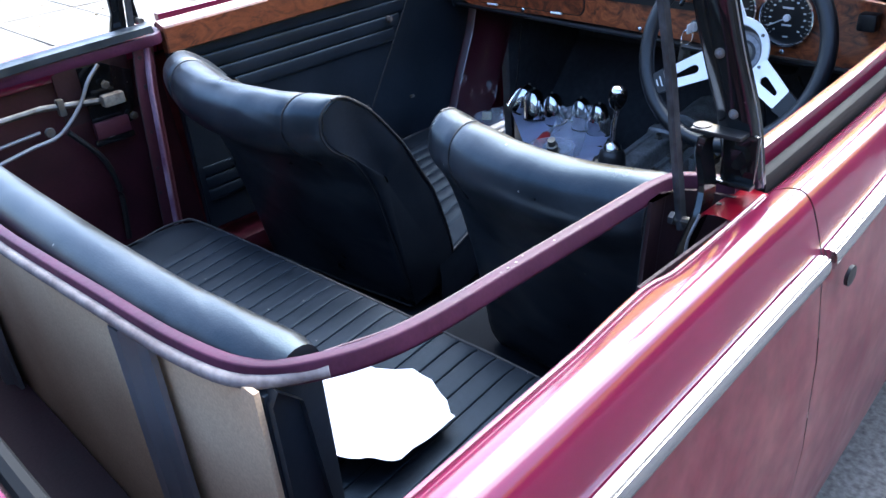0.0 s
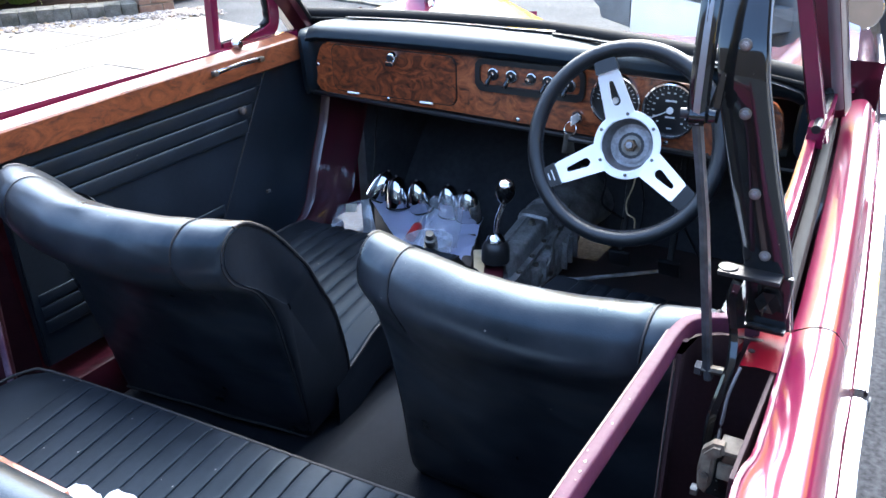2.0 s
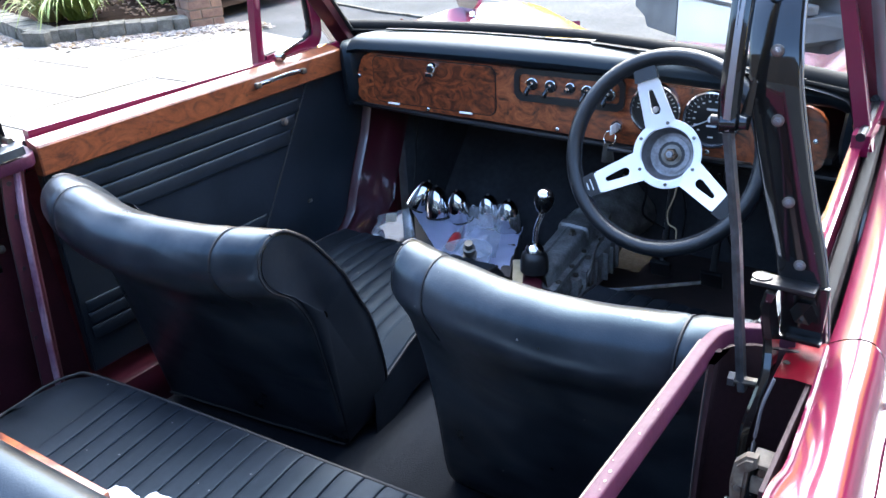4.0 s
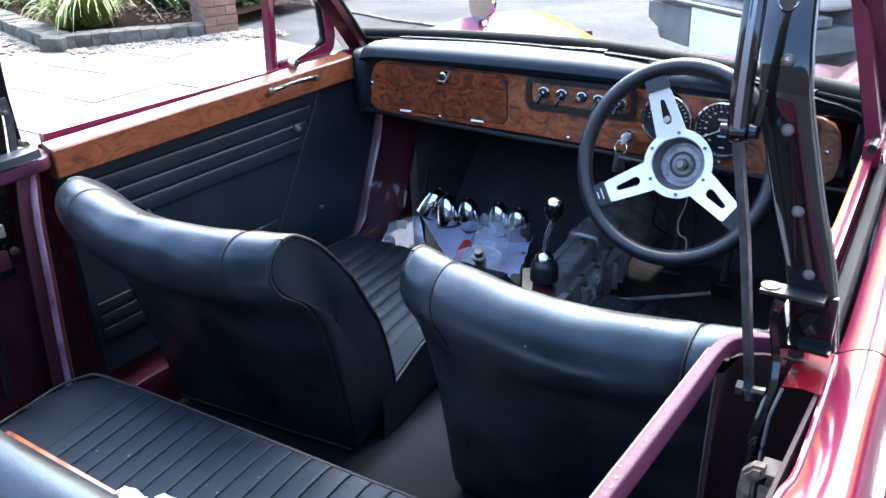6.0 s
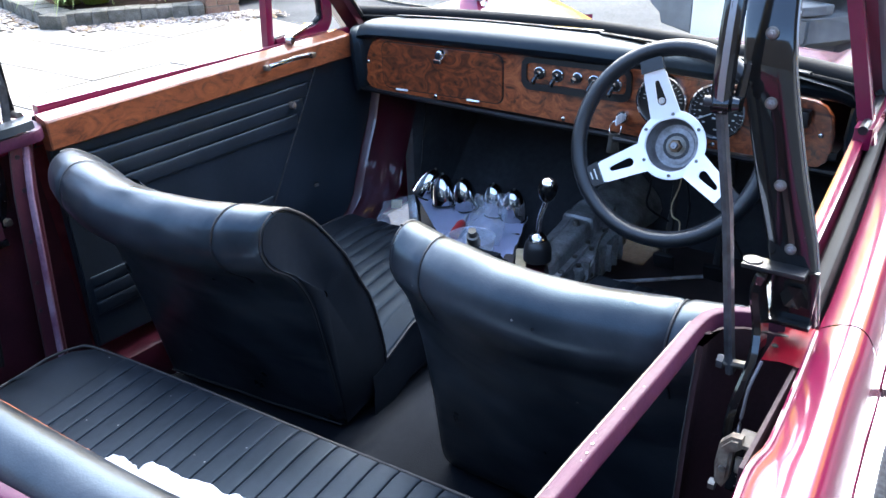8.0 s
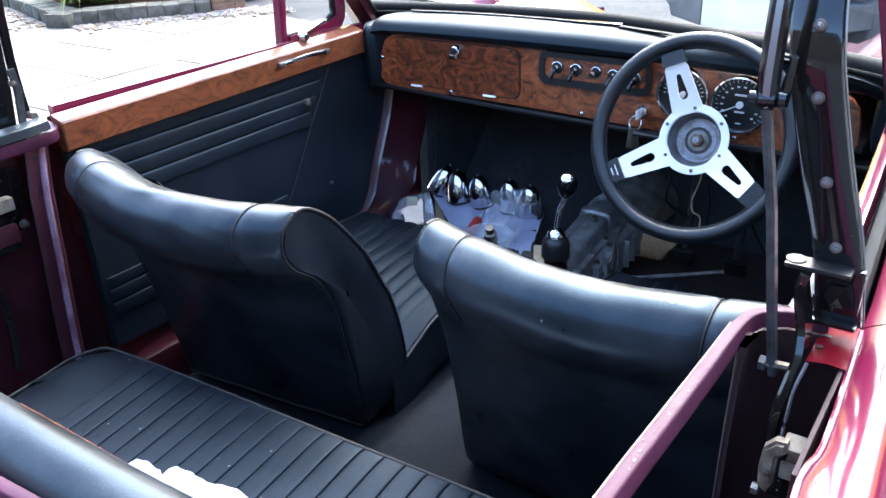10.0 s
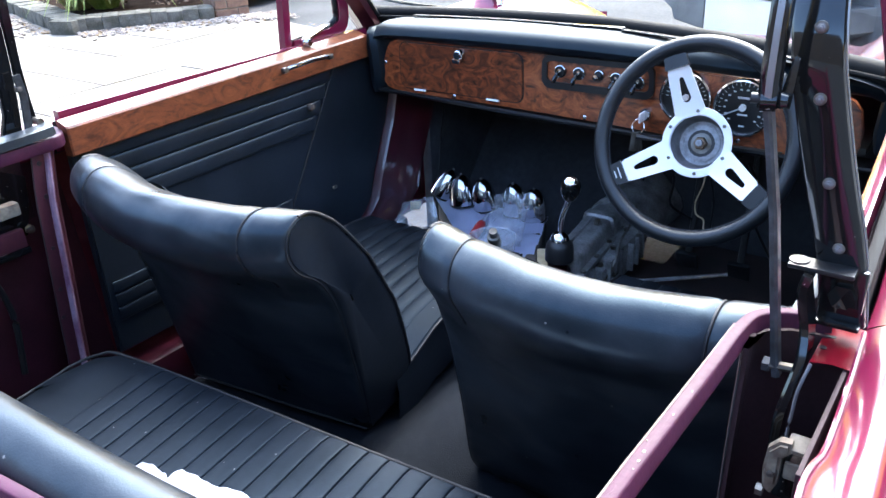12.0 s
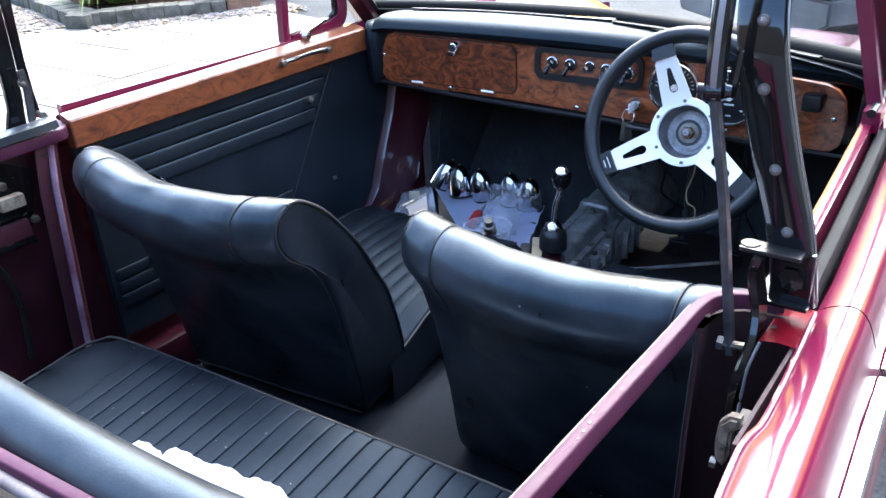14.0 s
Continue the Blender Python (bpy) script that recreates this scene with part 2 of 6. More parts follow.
vary(SLAB)
GRIT = material("grit", (0.16, 0.14, 0.11), rough=0.9, second=(0.2, 0.18, 0.15), mix_scale=20)
STONE = material("gravel_stones", (0.36, 0.32, 0.28), rough=0.85, second=(0.12, 0.09, 0.07), mix_scale=9, grain=0.4, scale=40)
SETT = material("dark_sett", (0.165, 0.155, 0.132), rough=0.9, spec=0.08, second=(0.072, 0.069, 0.054), mix_scale=9, grain=0.6, scale=120, bump=0.5, bump_scale=70)
BRICK = material("brown_brick", (0.26, 0.15, 0.095), rough=0.85, second=(0.15, 0.085, 0.06), mix_scale=9, grain=0.4, scale=90, bump=0.5, bump_scale=90)
vary(SETT)
vary(BRICK)
MORTAR = material("mortar", (0.20, 0.16, 0.12), rough=0.9, grain=0.4, scale=100)
SOIL = material("soil", (0.026, 0.016, 0.011), rough=1.0, spec=0.02, second=(0.012, 0.008, 0.006), mix_scale=10, grain=0.6, scale=60, bump=1.0, bump_scale=40)
LEAF = material("strap_leaf", (0.12, 0.20, 0.03), rough=0.45, second=(0.24, 0.27, 0.06), mix_scale=5)
DRYSTRAP = material("drying_strap_leaf", (0.30, 0.27, 0.10), rough=0.55, second=(0.16, 0.22, 0.05), mix_scale=6)
IVY = material("ivy_leaf", (0.06, 0.12, 0.03), rough=0.5, second=(0.10, 0.15, 0.04), mix_scale=7)
DRYLEAF = material("dry_leaf", (0.25, 0.17, 0.09), rough=0.8)
ROTLEAF = material("rotting_leaf", (0.060, 0.036, 0.022), rough=0.85, second=(0.10, 0.06, 0.035), mix_scale=6)
SHRUB = material("shrub_leaf", (0.045, 0.095, 0.022), rough=0.4, second=(0.075, 0.13, 0.03), mix_scale=7)
SILVER = material("silver_car_paint", (0.80, 0.79, 0.76), rough=0.35, metal=0.1, coat=0.6, second=(0.74, 0.73, 0.69))
BUMPER = material("grey_bumper_plastic", (0.170, 0.173, 0.173), rough=0.7, spec=0.2, second=(0.105, 0.107, 0.108), grain=0.4, scale=300)
TYRE = material("tyre_rubber", (0.02, 0.02, 0.021), rough=0.8, bump=0.4, bump_scale=90)
# Ochre of an unseen panel added to reflect in the flank.
OCHRE_PANEL = material("ochre_backdrop", (0.95, 0.66, 0.06), rough=0.9, second=(0.80, 0.42, 0.03), mix_scale=0.6, grain=0.3, scale=12)
# Ochre with emission, added to put yellow reflections into the body paint.
GLOW_PANEL = material("glowing_ochre_panel", (0.90, 0.56, 0.06), rough=0.9, second=(0.75, 0.36, 0.03), mix_scale=0.6, grain=0.3, scale=12)
glow = GLOW_PANEL.node_tree.nodes["Principled BSDF"]
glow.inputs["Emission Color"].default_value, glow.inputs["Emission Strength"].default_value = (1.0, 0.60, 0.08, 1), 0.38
# Dark colour of unseen panels added to darken what the car reflects.
DARK_PANEL = material("dark_backdrop", (0.05, 0.04, 0.036), rough=0.9, second=(0.03, 0.026, 0.024), mix_scale=0.8, grain=0.3, scale=14)

# ---- mesh helpers ----


def part(name, bm, mat, parent=None, label="", flat=False):
    """Links a bmesh as one mesh object, under a thing or a part if one is given."""
    me = bpy.data.meshes.new(name)
    bmesh.ops.recalc_face_normals(bm, faces=bm.faces)
    if not flat:
        for f in bm.faces:
            f.smooth = True
    bm.to_mesh(me)
    bm.free()
    if not flat:
        me.set_sharp_from_angle(angle=radians(38))
    me.materials.append(mat)
    ob = new(name, me)
    if parent:
        ob.parent = parent
    if label:
        ob["label"] = label
    return ob


def thing(name, label, category, group="", kind="", at=None):
    ob = new(name)
    ob.empty_display_size = 0.05
    if at:
        ob.matrix_world = at
    return tagged(ob, label, category, group, kind)


def loft(rows, closed=True, caps=True, bm=None):
    """A skin over rows of points; closed: each row is a ring."""
    bm = bm or bmesh.new()
    vs = [[bm.verts.new(p) for p in row] for row in rows]
    n = len(rows[0])
    for a, b in zip(vs, vs[1:]):
        for i in range(n if closed else n - 1):
            j = (i + 1) % n
            bm.faces.new((a[i], a[j], b[j], b[i]))
    if closed and caps:
        bm.faces.new(vs[0])
        bm.faces.new(vs[-1])
    return bm


def smooth_path(pts, steps=6):
    """Catmull-Rom through the points."""
    P = [Vector(p) for p in pts]
    P = [2 * P[0] - P[1]] + P + [2 * P[-1] - P[-2]]
    out = []
    for i in range(1, len(P) - 2):
        a, b, c, d = P[i - 1:i + 3]
        for k in range(steps):
            s = k / steps
            out.append(0.5 * (2 * b + (c - a) * s + (2 * a - 5 * b + 4 * c - d) * s * s + (3 * b - a - 3 * c + d) * s ** 3))
    out.append(P[-2])
    return out


def sweep(path, ring, closed=False, caps=True, up=(0, 0, 1), bm=None, scales=None):
    """A section (list of side, up) carried along a path."""
    P = [Vector(p) for p in path]
    rows, n, up = [], len(P), Vector(up)
    for i, p in enumerate(P):
        a = P[(i - 1) % n] if closed else P[max(i - 1, 0)]
        b = P[(i + 1) % n] if closed else P[min(i + 1, n - 1)]
        d = (b - a).normalized()
        s = d.cross(up)
        if s.length < 0.05:
            s = d.cross(Vector((0, 1, 0)))
        s.normalize()
        u = s.cross(d)
        k = scales[i] if scales else 1.0
        rows.append([p + s * (q * k) + u * (r * k) for q, r in ring])
    if closed:
        rows.append(rows[0])
        bm = loft(rows, True, False, bm)
        bmesh.ops.remove_doubles(bm, verts=bm.verts, dist=1e-6)
        return bm
    return loft(rows, True, caps, bm)


def circle(r, n=12, flat=1.0):
    return [(r * math.cos(2 * math.pi * i / n), flat * r * math.sin(2 * math.pi * i / n)) for i in range(n)]


def tube(path, r, n=12, closed=False, scales=None, bm=None):
    return sweep(path, circle(r, n), closed, True, bm=bm, scales=scales)


def box(cx, cy, cz, sx, sy, sz, bevel=0.004, m=None, bm=None, seg=2):
    made = bmesh.new()
    bmesh.ops.create_cube(made, size=1.0, matrix=Matrix.Diagonal((sx, sy, sz, 1)))
    if bevel:
        bmesh.ops.bevel(made, geom=made.edges[:], offset=min(bevel, min(sx, sy, sz) * 0.45), segments=seg, affect="EDGES", profile=0.6)
    made.transform(Matrix.Translation((cx, cy, cz)) @ (m or Matrix()))
    if bm is None:
        return made
    me = bpy.data.meshes.new("join")
    made.to_mesh(me)
    made.free()
    bm.from_mesh(me)
    bpy.data.meshes.remove(me)
    return bm


def lathe(profile, m=None, n=24, bm=None, caps=True):
    """Turns (radius, height) round z."""
    bm2 = bmesh.new()
    rows = [[Vector((r * math.cos(2 * math.pi * i / n), r * math.sin(2 * math.pi * i / n), h)) for i in range(n)] for r, h in profile]
    loft(rows, True, caps, bm2)
    bm2.transform(m or Matrix())
    if bm is None:
        return bm2
    me = bpy.data.meshes.new("join")
    bm2.to_mesh(me)
    bm2.free()
    bm.from_mesh(me)
    bpy.data.meshes.remove(me)
    return bm


def prism(poly, depth, m=None, bevel=0.0):
    """A flat outline (x, y) given depth along z, from 0 down to -depth."""
    bm = bmesh.new()
    f = bm.faces.new([bm.verts.new((x, y, 0)) for x, y in poly])
    r = bmesh.ops.extrude_face_region(bm, geom=[f])
    bmesh.ops.translate(bm, verts=[v for v in r["geom"] if isinstance(v, bmesh.types.BMVert)], vec=(0, 0, -depth))
    if bevel:
        bmesh.ops.recalc_face_normals(bm, faces=bm.faces)
        bmesh.ops.bevel(bm, geom=[e for e in bm.edges if abs(e.verts[0].co.z - e.verts[1].co.z) < 1e-6], offset=bevel, segments=2, affect="EDGES")
    bm.transform(m or Matrix())
    return bm


def rounded(x0, z0, x1, z1, r, n=5):
    """Outline of a rounded rectangle."""
    out = []
    for cx, cz, a in ((x1 - r, z1 - r, 0), (x0 + r, z1 - r, 90), (x0 + r, z0 + r, 180), (x1 - r, z0 + r, 270)):
        for k in range(n + 1):
            t = radians(a + 90 * k / n)
            out.append((cx + r * math.cos(t), cz + r * math.sin(t)))
    return out


FACE_BACK = Matrix(((1, 0, 0, 0), (0, 0, -1, 0), (0, 1, 0, 0), (0, 0, 0, 1)))  # local x, y, z to world x, z, -y


def dome(x, y, z, r, h, out=(0, -1, 0)):
    """A small screw head or button."""
    q = Vector((0, 0, 1)).rotation_difference(Vector(out)).to_matrix().to_4x4()
    return lathe([(r, 0), (r, h * 0.3), (r * 0.8, h * 0.75), (r * 0.4, h), (0.0001, h)], Matrix.Translation((x, y, z)) @ q, 10)

# ---- ground ----


def half_width(y, s=1):
    """How far the body reaches at the chrome strip, on one side."""
    if y < 0 and s > 0:
        return 0.7535 - 0.053 * max(y, -0.5) - 0.03 * max(0, -y - 0.5)
    if y < 0:
        return 0.755 - 0.03 * max(0, -y - 0.4)
    return 0.755 - 0.052 * y - 0.018 * y * y if s > 0 else 0.755 - 0.012 * y - 0.012 * y * y


bm = bmesh.new()
bmesh.ops.create_grid(bm, x_segments=8, y_segments=8, size=60)
tagged(part("ground", bm, ASPHALT), "weathered grey asphalt with fine stone chippings", "road", kind="structure")



def drive_edge(x):
    """Where the slabs of the drive end against the tarmac."""
    return 4.42 - 0.27 * (x + 4.27)


def gutter_edge(x):
    return 5.76 - 0.31 * (x + 4.22)


bm = bmesh.new()
bm.faces.new([bm.verts.new((x, y, 0.004)) for x, y in ((-40, gutter_edge(-40)), (10, gutter_edge(10)), (10, 50), (-40, 50))])
tagged(part("road", bm, ROAD), "pale worn asphalt road beyond the gutter", "road", kind="structure")
bm = bmesh.new()
for k in range(60):
    x = -16 + 0.4 * k
    w = [0.03 * math.sin(x * 3.1) + 0.02 * math.sin(x * 7.7) for x in (x, x + 0.39)]
    q = [(x, gutter_edge(x) + w[0] - 0.03), (x + 0.39, gutter_edge(x + 0.39) + w[1] - 0.03), (x + 0.39, gutter_edge(x + 0.39) + w[1] + 0.02), (x, gutter_edge(x) + w[0] + 0.02)]
    lo, hi = [bm.verts.new((*p, 0.0)) for p in q], [bm.verts.new((*p, 0.02)) for p in q]
    bm.faces.new(hi)
    for i in range(4):
        bm.faces.new((lo[i], lo[(i + 1) % 4], hi[(i + 1) % 4], hi[i]))
tagged(part("gutter", bm, SETT, flat=True), "low worn stone edging along the road", "gutter", kind="structure")
bm = bmesh.new()
q = [(-8.05, -5.95), (-1.15, -5.95), (-1.15, drive_edge(-1.15)), (-5.3, drive_edge(-5.3)), (-8.05, 4.7)]
lo, hi = [bm.verts.new((*p, -0.05)) for p in q], [bm.verts.new((*p, 0.010)) for p in q]
bm.faces.new(hi)
for i in range(5):
    bm.faces.new((lo[i], lo[(i + 1) % 5], hi[(i + 1) % 5], hi[i]))
pavement = tagged(part("pavement", bm, GRIT), "pale concrete slab drive with gritty joints", "pavement", kind="structure")

# ---- the planted bed with its sett kerb and brick pillar ----
CORNER, PILLAR, LEFT = Vector((-6.36, 3.42, 0)), Vector((-5.60, 4.42, 0)), Vector((-9.6, 4.35, 0))


def kerb_run(a, b, count, owner):
    """Setts laid end to end, each a little out of line, with tight joints."""
    d = (b - a) / count
    ang = math.atan2(d.y, d.x)
    for i in range(count):
        c = a + d * (i + 0.5)
        wide = random.uniform(0.980, 1.0)
        m = Matrix.Rotation(ang + random.uniform(-0.02, 0.02), 4, "Z") @ Matrix.Rotation(random.uniform(-0.025, 0.025), 4, "X") @ Matrix.Rotation(random.uniform(-0.015, 0.015), 4, "Y")
        part("sett", box(c.x, c.y, 0.060 + random.uniform(-0.006, 0.006), d.length * wide, 0.25 * random.uniform(0.95, 1.03), 0.15, 0.009, m, seg=2), SETT, owner)


kerb = thing("kerb", "dark grey sett kerb round a planted bed", "kerb")
kerb_run(CORNER, PILLAR, 9, kerb)
kerb_run(CORNER + Vector((-0.06, 0.02, 0)), LEFT, 26, kerb)
part("sett", box(CORNER.x + 0.02, CORNER.y - 0.02, 0.059, 0.24, 0.25, 0.15, 0.009, Matrix.Rotation(0.35, 4, "Z")), SETT, kerb)
bm = bmesh.new()
bm.faces.new([bm.verts.new(p) for p in ((-6.42, 3.55, 0.1), (-5.70, 4.5, 0.1), (-6.0, 9, 0.22), (-13, 9, 0.25), (-9.7, 4.5, 0.1))])
tagged(part("flower_bed", bm, SOIL), "dark bare soil with dead leaves", "soil", kind="structure")


def pillar():
    t = thing("brick_pillar", "brown brick gate pillar beside the drive", "pillar")
    base = Matrix.Translation((-5.63, 4.60, 0)) @ Matrix.Rotation(radians(-19.5), 4, "Z")
    part("mortar_core", box(0, 0, 0.72, 0.315, 0.315, 1.44, 0), MORTAR, t).matrix_local = base
    bw, bh = 0.215, 0.088
    long = box(0, 0, 0, bw - 0.010, 0.05, bh - 0.013, 0.006)
    short = box(0, 0, 0, 0.104, 0.05, bh - 0.013, 0.006)
    a, b = part("brick", long, BRICK, t, flat=True), part("brick", short, BRICK, t, flat=True)
    fresh = [a, b]
    for c in range(15):
        for side in range(4):
            for k in range(2):
                flip = 1 if (c + side) % 2 else -1
                off = flip * (-0.0565 if k == 0 else 0.1085)
                m = base @ Matrix.Rotation(side * math.pi / 2, 4, "Z") @ Matrix.Translation((off, -0.142 + random.uniform(-0.003, 0.003), 0.05 + bh * c))
                src = (a, b)[k]
                if src in fresh:
                    fresh.remove(src)
                    ob = src
                else:
                    ob = new("brick", src.data)
                    ob.parent = t
                ob.matrix_local = m


pillar()


def strap_clump(name, label, x, y, z, count, length, mat, seed, spill=0):
    rng = random.Random(seed)
    t = thing(name, label, "plant", at=pose(x, y, z))
    bm = bmesh.new()
    for i in range(count):
        a, l, lean = rng.uniform(0, 6.28), length * rng.uniform(0.55, 1.0), rng.uniform(0.25, 1.0)
        w = rng.uniform(0.009, 0.019)
        if i < spill:
            a, l, lean = rng.gauss(-0.85, 0.45), length * rng.uniform(0.85, 1.15), rng.uniform(0.95, 1.25)
        d, s = Vector((math.cos(a), math.sin(a), 0)), Vector((-math.sin(a), math.cos(a), 0))
        o = d * rng.uniform(0, 0.1) + s * rng.uniform(-0.08, 0.08)
        prev = None
        for k in range(7):
            u = k / 6
            p = o + d * (l * lean * u) + Vector((0, 0, l * (0.95 * u - lean * 0.75 * u * u * u)))
            ww = w * (1 - u) ** 0.6 * min(1, 0.6 + u * 2)
            cur = (bm.verts.new(p - s * ww), bm.verts.new(p - Vector((0, 0, ww * 0.5))), bm.verts.new(p + s * ww))
            if prev:
                bm.faces.new((prev[0], prev[1], cur[1], cur[0]))
                bm.faces.new((prev[1], prev[2], cur[2], cur[1]))
            prev = cur
    part("leaves", bm, mat, t)
    return t


strap_clump("strap_leaf_plant", "bright green strap-leaved plant spilling over the kerb", -6.78, 4.08, 0.1, 330, 0.80, LEAF, 3, 26)
strap_clump("strap_leaf_plant", "pale green strap-leaved plant with drying tips", -6.98, 3.92, 0.1, 120, 0.50, DRYSTRAP, 21)


def leafy_mat(name, label, x0, x1, y0, y1, h, count, mat, seed, size=0.05):
    rng = random.Random(seed)
    t = thing(name, label, "plant", kind="stuff", at=pose(0, 0, 0.12))
    bm = bmesh.new()
    for i in range(count):
        c = Vector((rng.uniform(x0, x1), rng.uniform(y0, y1), rng.uniform(0, h)))
        n = Euler((rng.uniform(-1, 1), rng.uniform(-1, 1), rng.uniform(0, 6))).to_matrix()
        s = size * rng.uniform(0.6, 1.3)
        v = [bm.verts.new(c + n @ Vector(q)) for q in ((-s, 0, 0), (-s * 0.3, s * 0.6, s * 0.12), (s * 0.5, s * 0.4, s * 0.1), (s, 0, 0), (s * 0.5, -s * 0.4, s * 0.1), (-s * 0.3, -s * 0.6, s * 0.12))]
        bm.faces.new(v)
    part("foliage", bm, mat, t, flat=True)


leafy_mat("ground_ivy", "low dark green ivy covering the bed", -10.2, -7.8, 4.5, 6.6, 0.5, 2200, IVY, 5)
leafy_mat("ground_ivy", "low dark green ivy covering the bed", -7.6, -6.2, 5.2, 7.4, 0.5, 1300, IVY, 6)


def scatter(name, label, category, count, place, size, mat, seed):
    rng = random.Random(seed)
    bm = bmesh.new()
    for i in range(count):
        x, y = place(rng)
        s = size * rng.uniform(0.4, 1.3)
        m = Matrix.Translation((x, y, (0.13 if name == "dead_leaves" else 0.012) + s * 0.3)) @ Euler((rng.uniform(-0.4, 0.4), rng.uniform(-0.4, 0.4), rng.uniform(0, 6))).to_matrix().to_4x4() @ Matrix.Diagonal((s, s * rng.uniform(0.5, 1), s * rng.uniform(0.3, 0.6), 1))
        vs = [bm.verts.new(m @ Vector(q)) for q in ((1, 0, 0), (0.2, 0.9, 0.2), (-0.9, 0.3, 0), (-0.3, -0.9, 0.1), (0, 0, 1), (0, 0, -0.6))]
        for a, b in ((0, 1), (1, 2), (2, 3), (3, 0)):
            bm.faces.new((vs[a], vs[b], vs[4]))
            bm.faces.new((vs[b], vs[a], vs[5]))
    tagged(part(name, bm, mat, flat=True), label, category, kind="stuff")


def beside_kerb(rng):
    if rng.random() < 0.5:
        u = rng.random()
        p = CORNER.lerp(LEFT, u * 0.7) + Vector((-0.15, -0.3, 0)) * rng.uniform(0.5, 4.4)
    else:
        u = rng.random() * 1.5
        p = CORNER.lerp(PILLAR, u) + Vector((0.25, -0.1, 0)) * abs(rng.gauss(0.6, 0.5))
    return p.x, p.y


scatter("gravel", "loose pale gravel along the kerb", "gravel", 2600, beside_kerb, 0.030, STONE, 8)
scatter("fallen_leaves", "dry fallen leaves along the kerb", "leaves", 420, beside_kerb, 0.030, DRYLEAF, 9)
scatter("leaf_litter", "line of brown leaf litter on the slabs beside the car", "litter", 420, lambda q: (-1.30 - abs(q.gauss(0, 0.10)) - 0.5 * (q.random() < 0.12), q.uniform(-1.0, 2.6)), 0.016, ROTLEAF, 14)
scatter("grit_specks", "specks of grit and leaf litter over the slabs", "litter", 160, lambda q: (q.uniform(-6.5, -1.8), q.uniform(-1.2, 4.2)), 0.014, DRYLEAF, 12)
leafy_mat("shrub", "dark green leafy shrub behind the bed", -7.3, -6.0, 4.95, 6.0, 0.95, 1500, SHRUB, 15, 0.06)
scatter("dead_leaves", "brown dead leaves over the soil of the bed", "leaves", 420, lambda q: (q.uniform(-8.0, -6.0), q.uniform(4.2, 6.4)), 0.035, ROTLEAF, 13)

# ---- unseen panels round the street, added to reflect in the paint ----
tagged(part("backdrop_rear", box(0, -11, 2.6, 44, 0.4, 5.2, 0), DARK_PANEL), "unseen dark panel behind the car, for dark reflections", "house front", kind="structure")
tagged(part("backdrop_side", box(15, 2, 2.7, 0.4, 34, 5.4, 0), OCHRE_PANEL), "unseen ochre panel beside the car, for yellow reflections", "house front", kind="structure")
tagged(part("backdrop_side_low", box(13, 2, 1.35, 0.4, 34, 2.7, 0), DARK_PANEL), "unseen low dark panel beside the car, for dark reflections", "garden wall", kind="structure")
tagged(part("backdrop_corner_low", box(11.2, 15.2, 2.2, 15, 0.5, 4.4, 0.05, Matrix.Rotation(radians(-30), 4, "Z")), DARK_PANEL), "unseen low dark panel ahead on the right", "garden wall", kind="structure")
# Two glowing panels added out of view for yellow streaks in the wings.
tagged(part("backdrop_corner", box(12.5, 18, 5.0, 12, 0.4, 10.0, 0, Matrix.Rotation(radians(-25), 4, "Z")), GLOW_PANEL), "unseen glowing ochre panel ahead on the right", "house front", kind="structure")
tagged(part("backdrop_ahead", box(-11.5, 19, 4.2, 18, 0.4, 8.4, 0, Matrix.Rotation(radians(25), 4, "Z")), GLOW_PANEL), "unseen glowing ochre panel ahead on the left", "house front", kind="structure")

# ---- the body of the car ----
car = thing("car", "burgundy open convertible with its hood folded and trim removed", "car")


def strip_height(y):
    return 0.80 + (0.006 * max(y, -0.5) + 0.05 * min(0, y + 0.5) if y < 0 else 0.05 * y - 0.06 * max(0, y - 0.6))


def crown_width(y):
    """From the folded inner edge out to the chrome strip: the wing widens behind the hood fixing."""
    return float(np.interp(y, (-0.30, -0.24, -0.198, -0.182, -0.165, -0.148, -0.06, 0.04, 0.05), (0.073, 0.0755, 0.0765, 0.0752, 0.0700, 0.0680, 0.0660, 0.0685, 0.0664)))


def flank_section(y, s, top=0.872):
    """Points from the inner lip over the shoulder to the sill."""
    h, zs = half_width(y, s), strip_height(y)
    d = top - zs
    k = (crown_width(y) - 0.034) / (0.0664 - 0.034)
    prof = [(-0.060, top - 0.06), (-0.066, top - 0.04), (-0.0664, top - 0.0185), (-0.0658, top - 0.0145), (-0.0640, top - 0.0120), (-0.058, top - 0.0078), (-0.052, top - 0.0044), (-0.046, top - 0.0020), (-0.040, top - 0.0006), (-0.034, top - 0.0006), (-0.029, top - 0.0026), (-0.0245, top - 0.0064), (-0.0205, top - 0.0122), (-0.0170, top - 0.0198), (-0.0140, top - 0.40 * d), (-0.0112, top - 0.52 * d), (-0.0085, top - 0.65 * d), (-0.0060, top - 0.77 * d),
            (-0.0036, top - 0.89 * d), (-0.0016, zs + 0.003), (0.0, zs - 0.006), (0.002, zs - 0.03), (0.010, zs - 0.12), (0.012, zs - 0.25), (0.004, zs - 0.40), (-0.012, zs - 0.52), (-0.03, zs - 0.55)]
    return [(s * (h + (q if q > -0.034 or z < top - 0.03 and q > -0.05 else -0.034 + (q + 0.034) * k)), y, z) for q, z in prof]


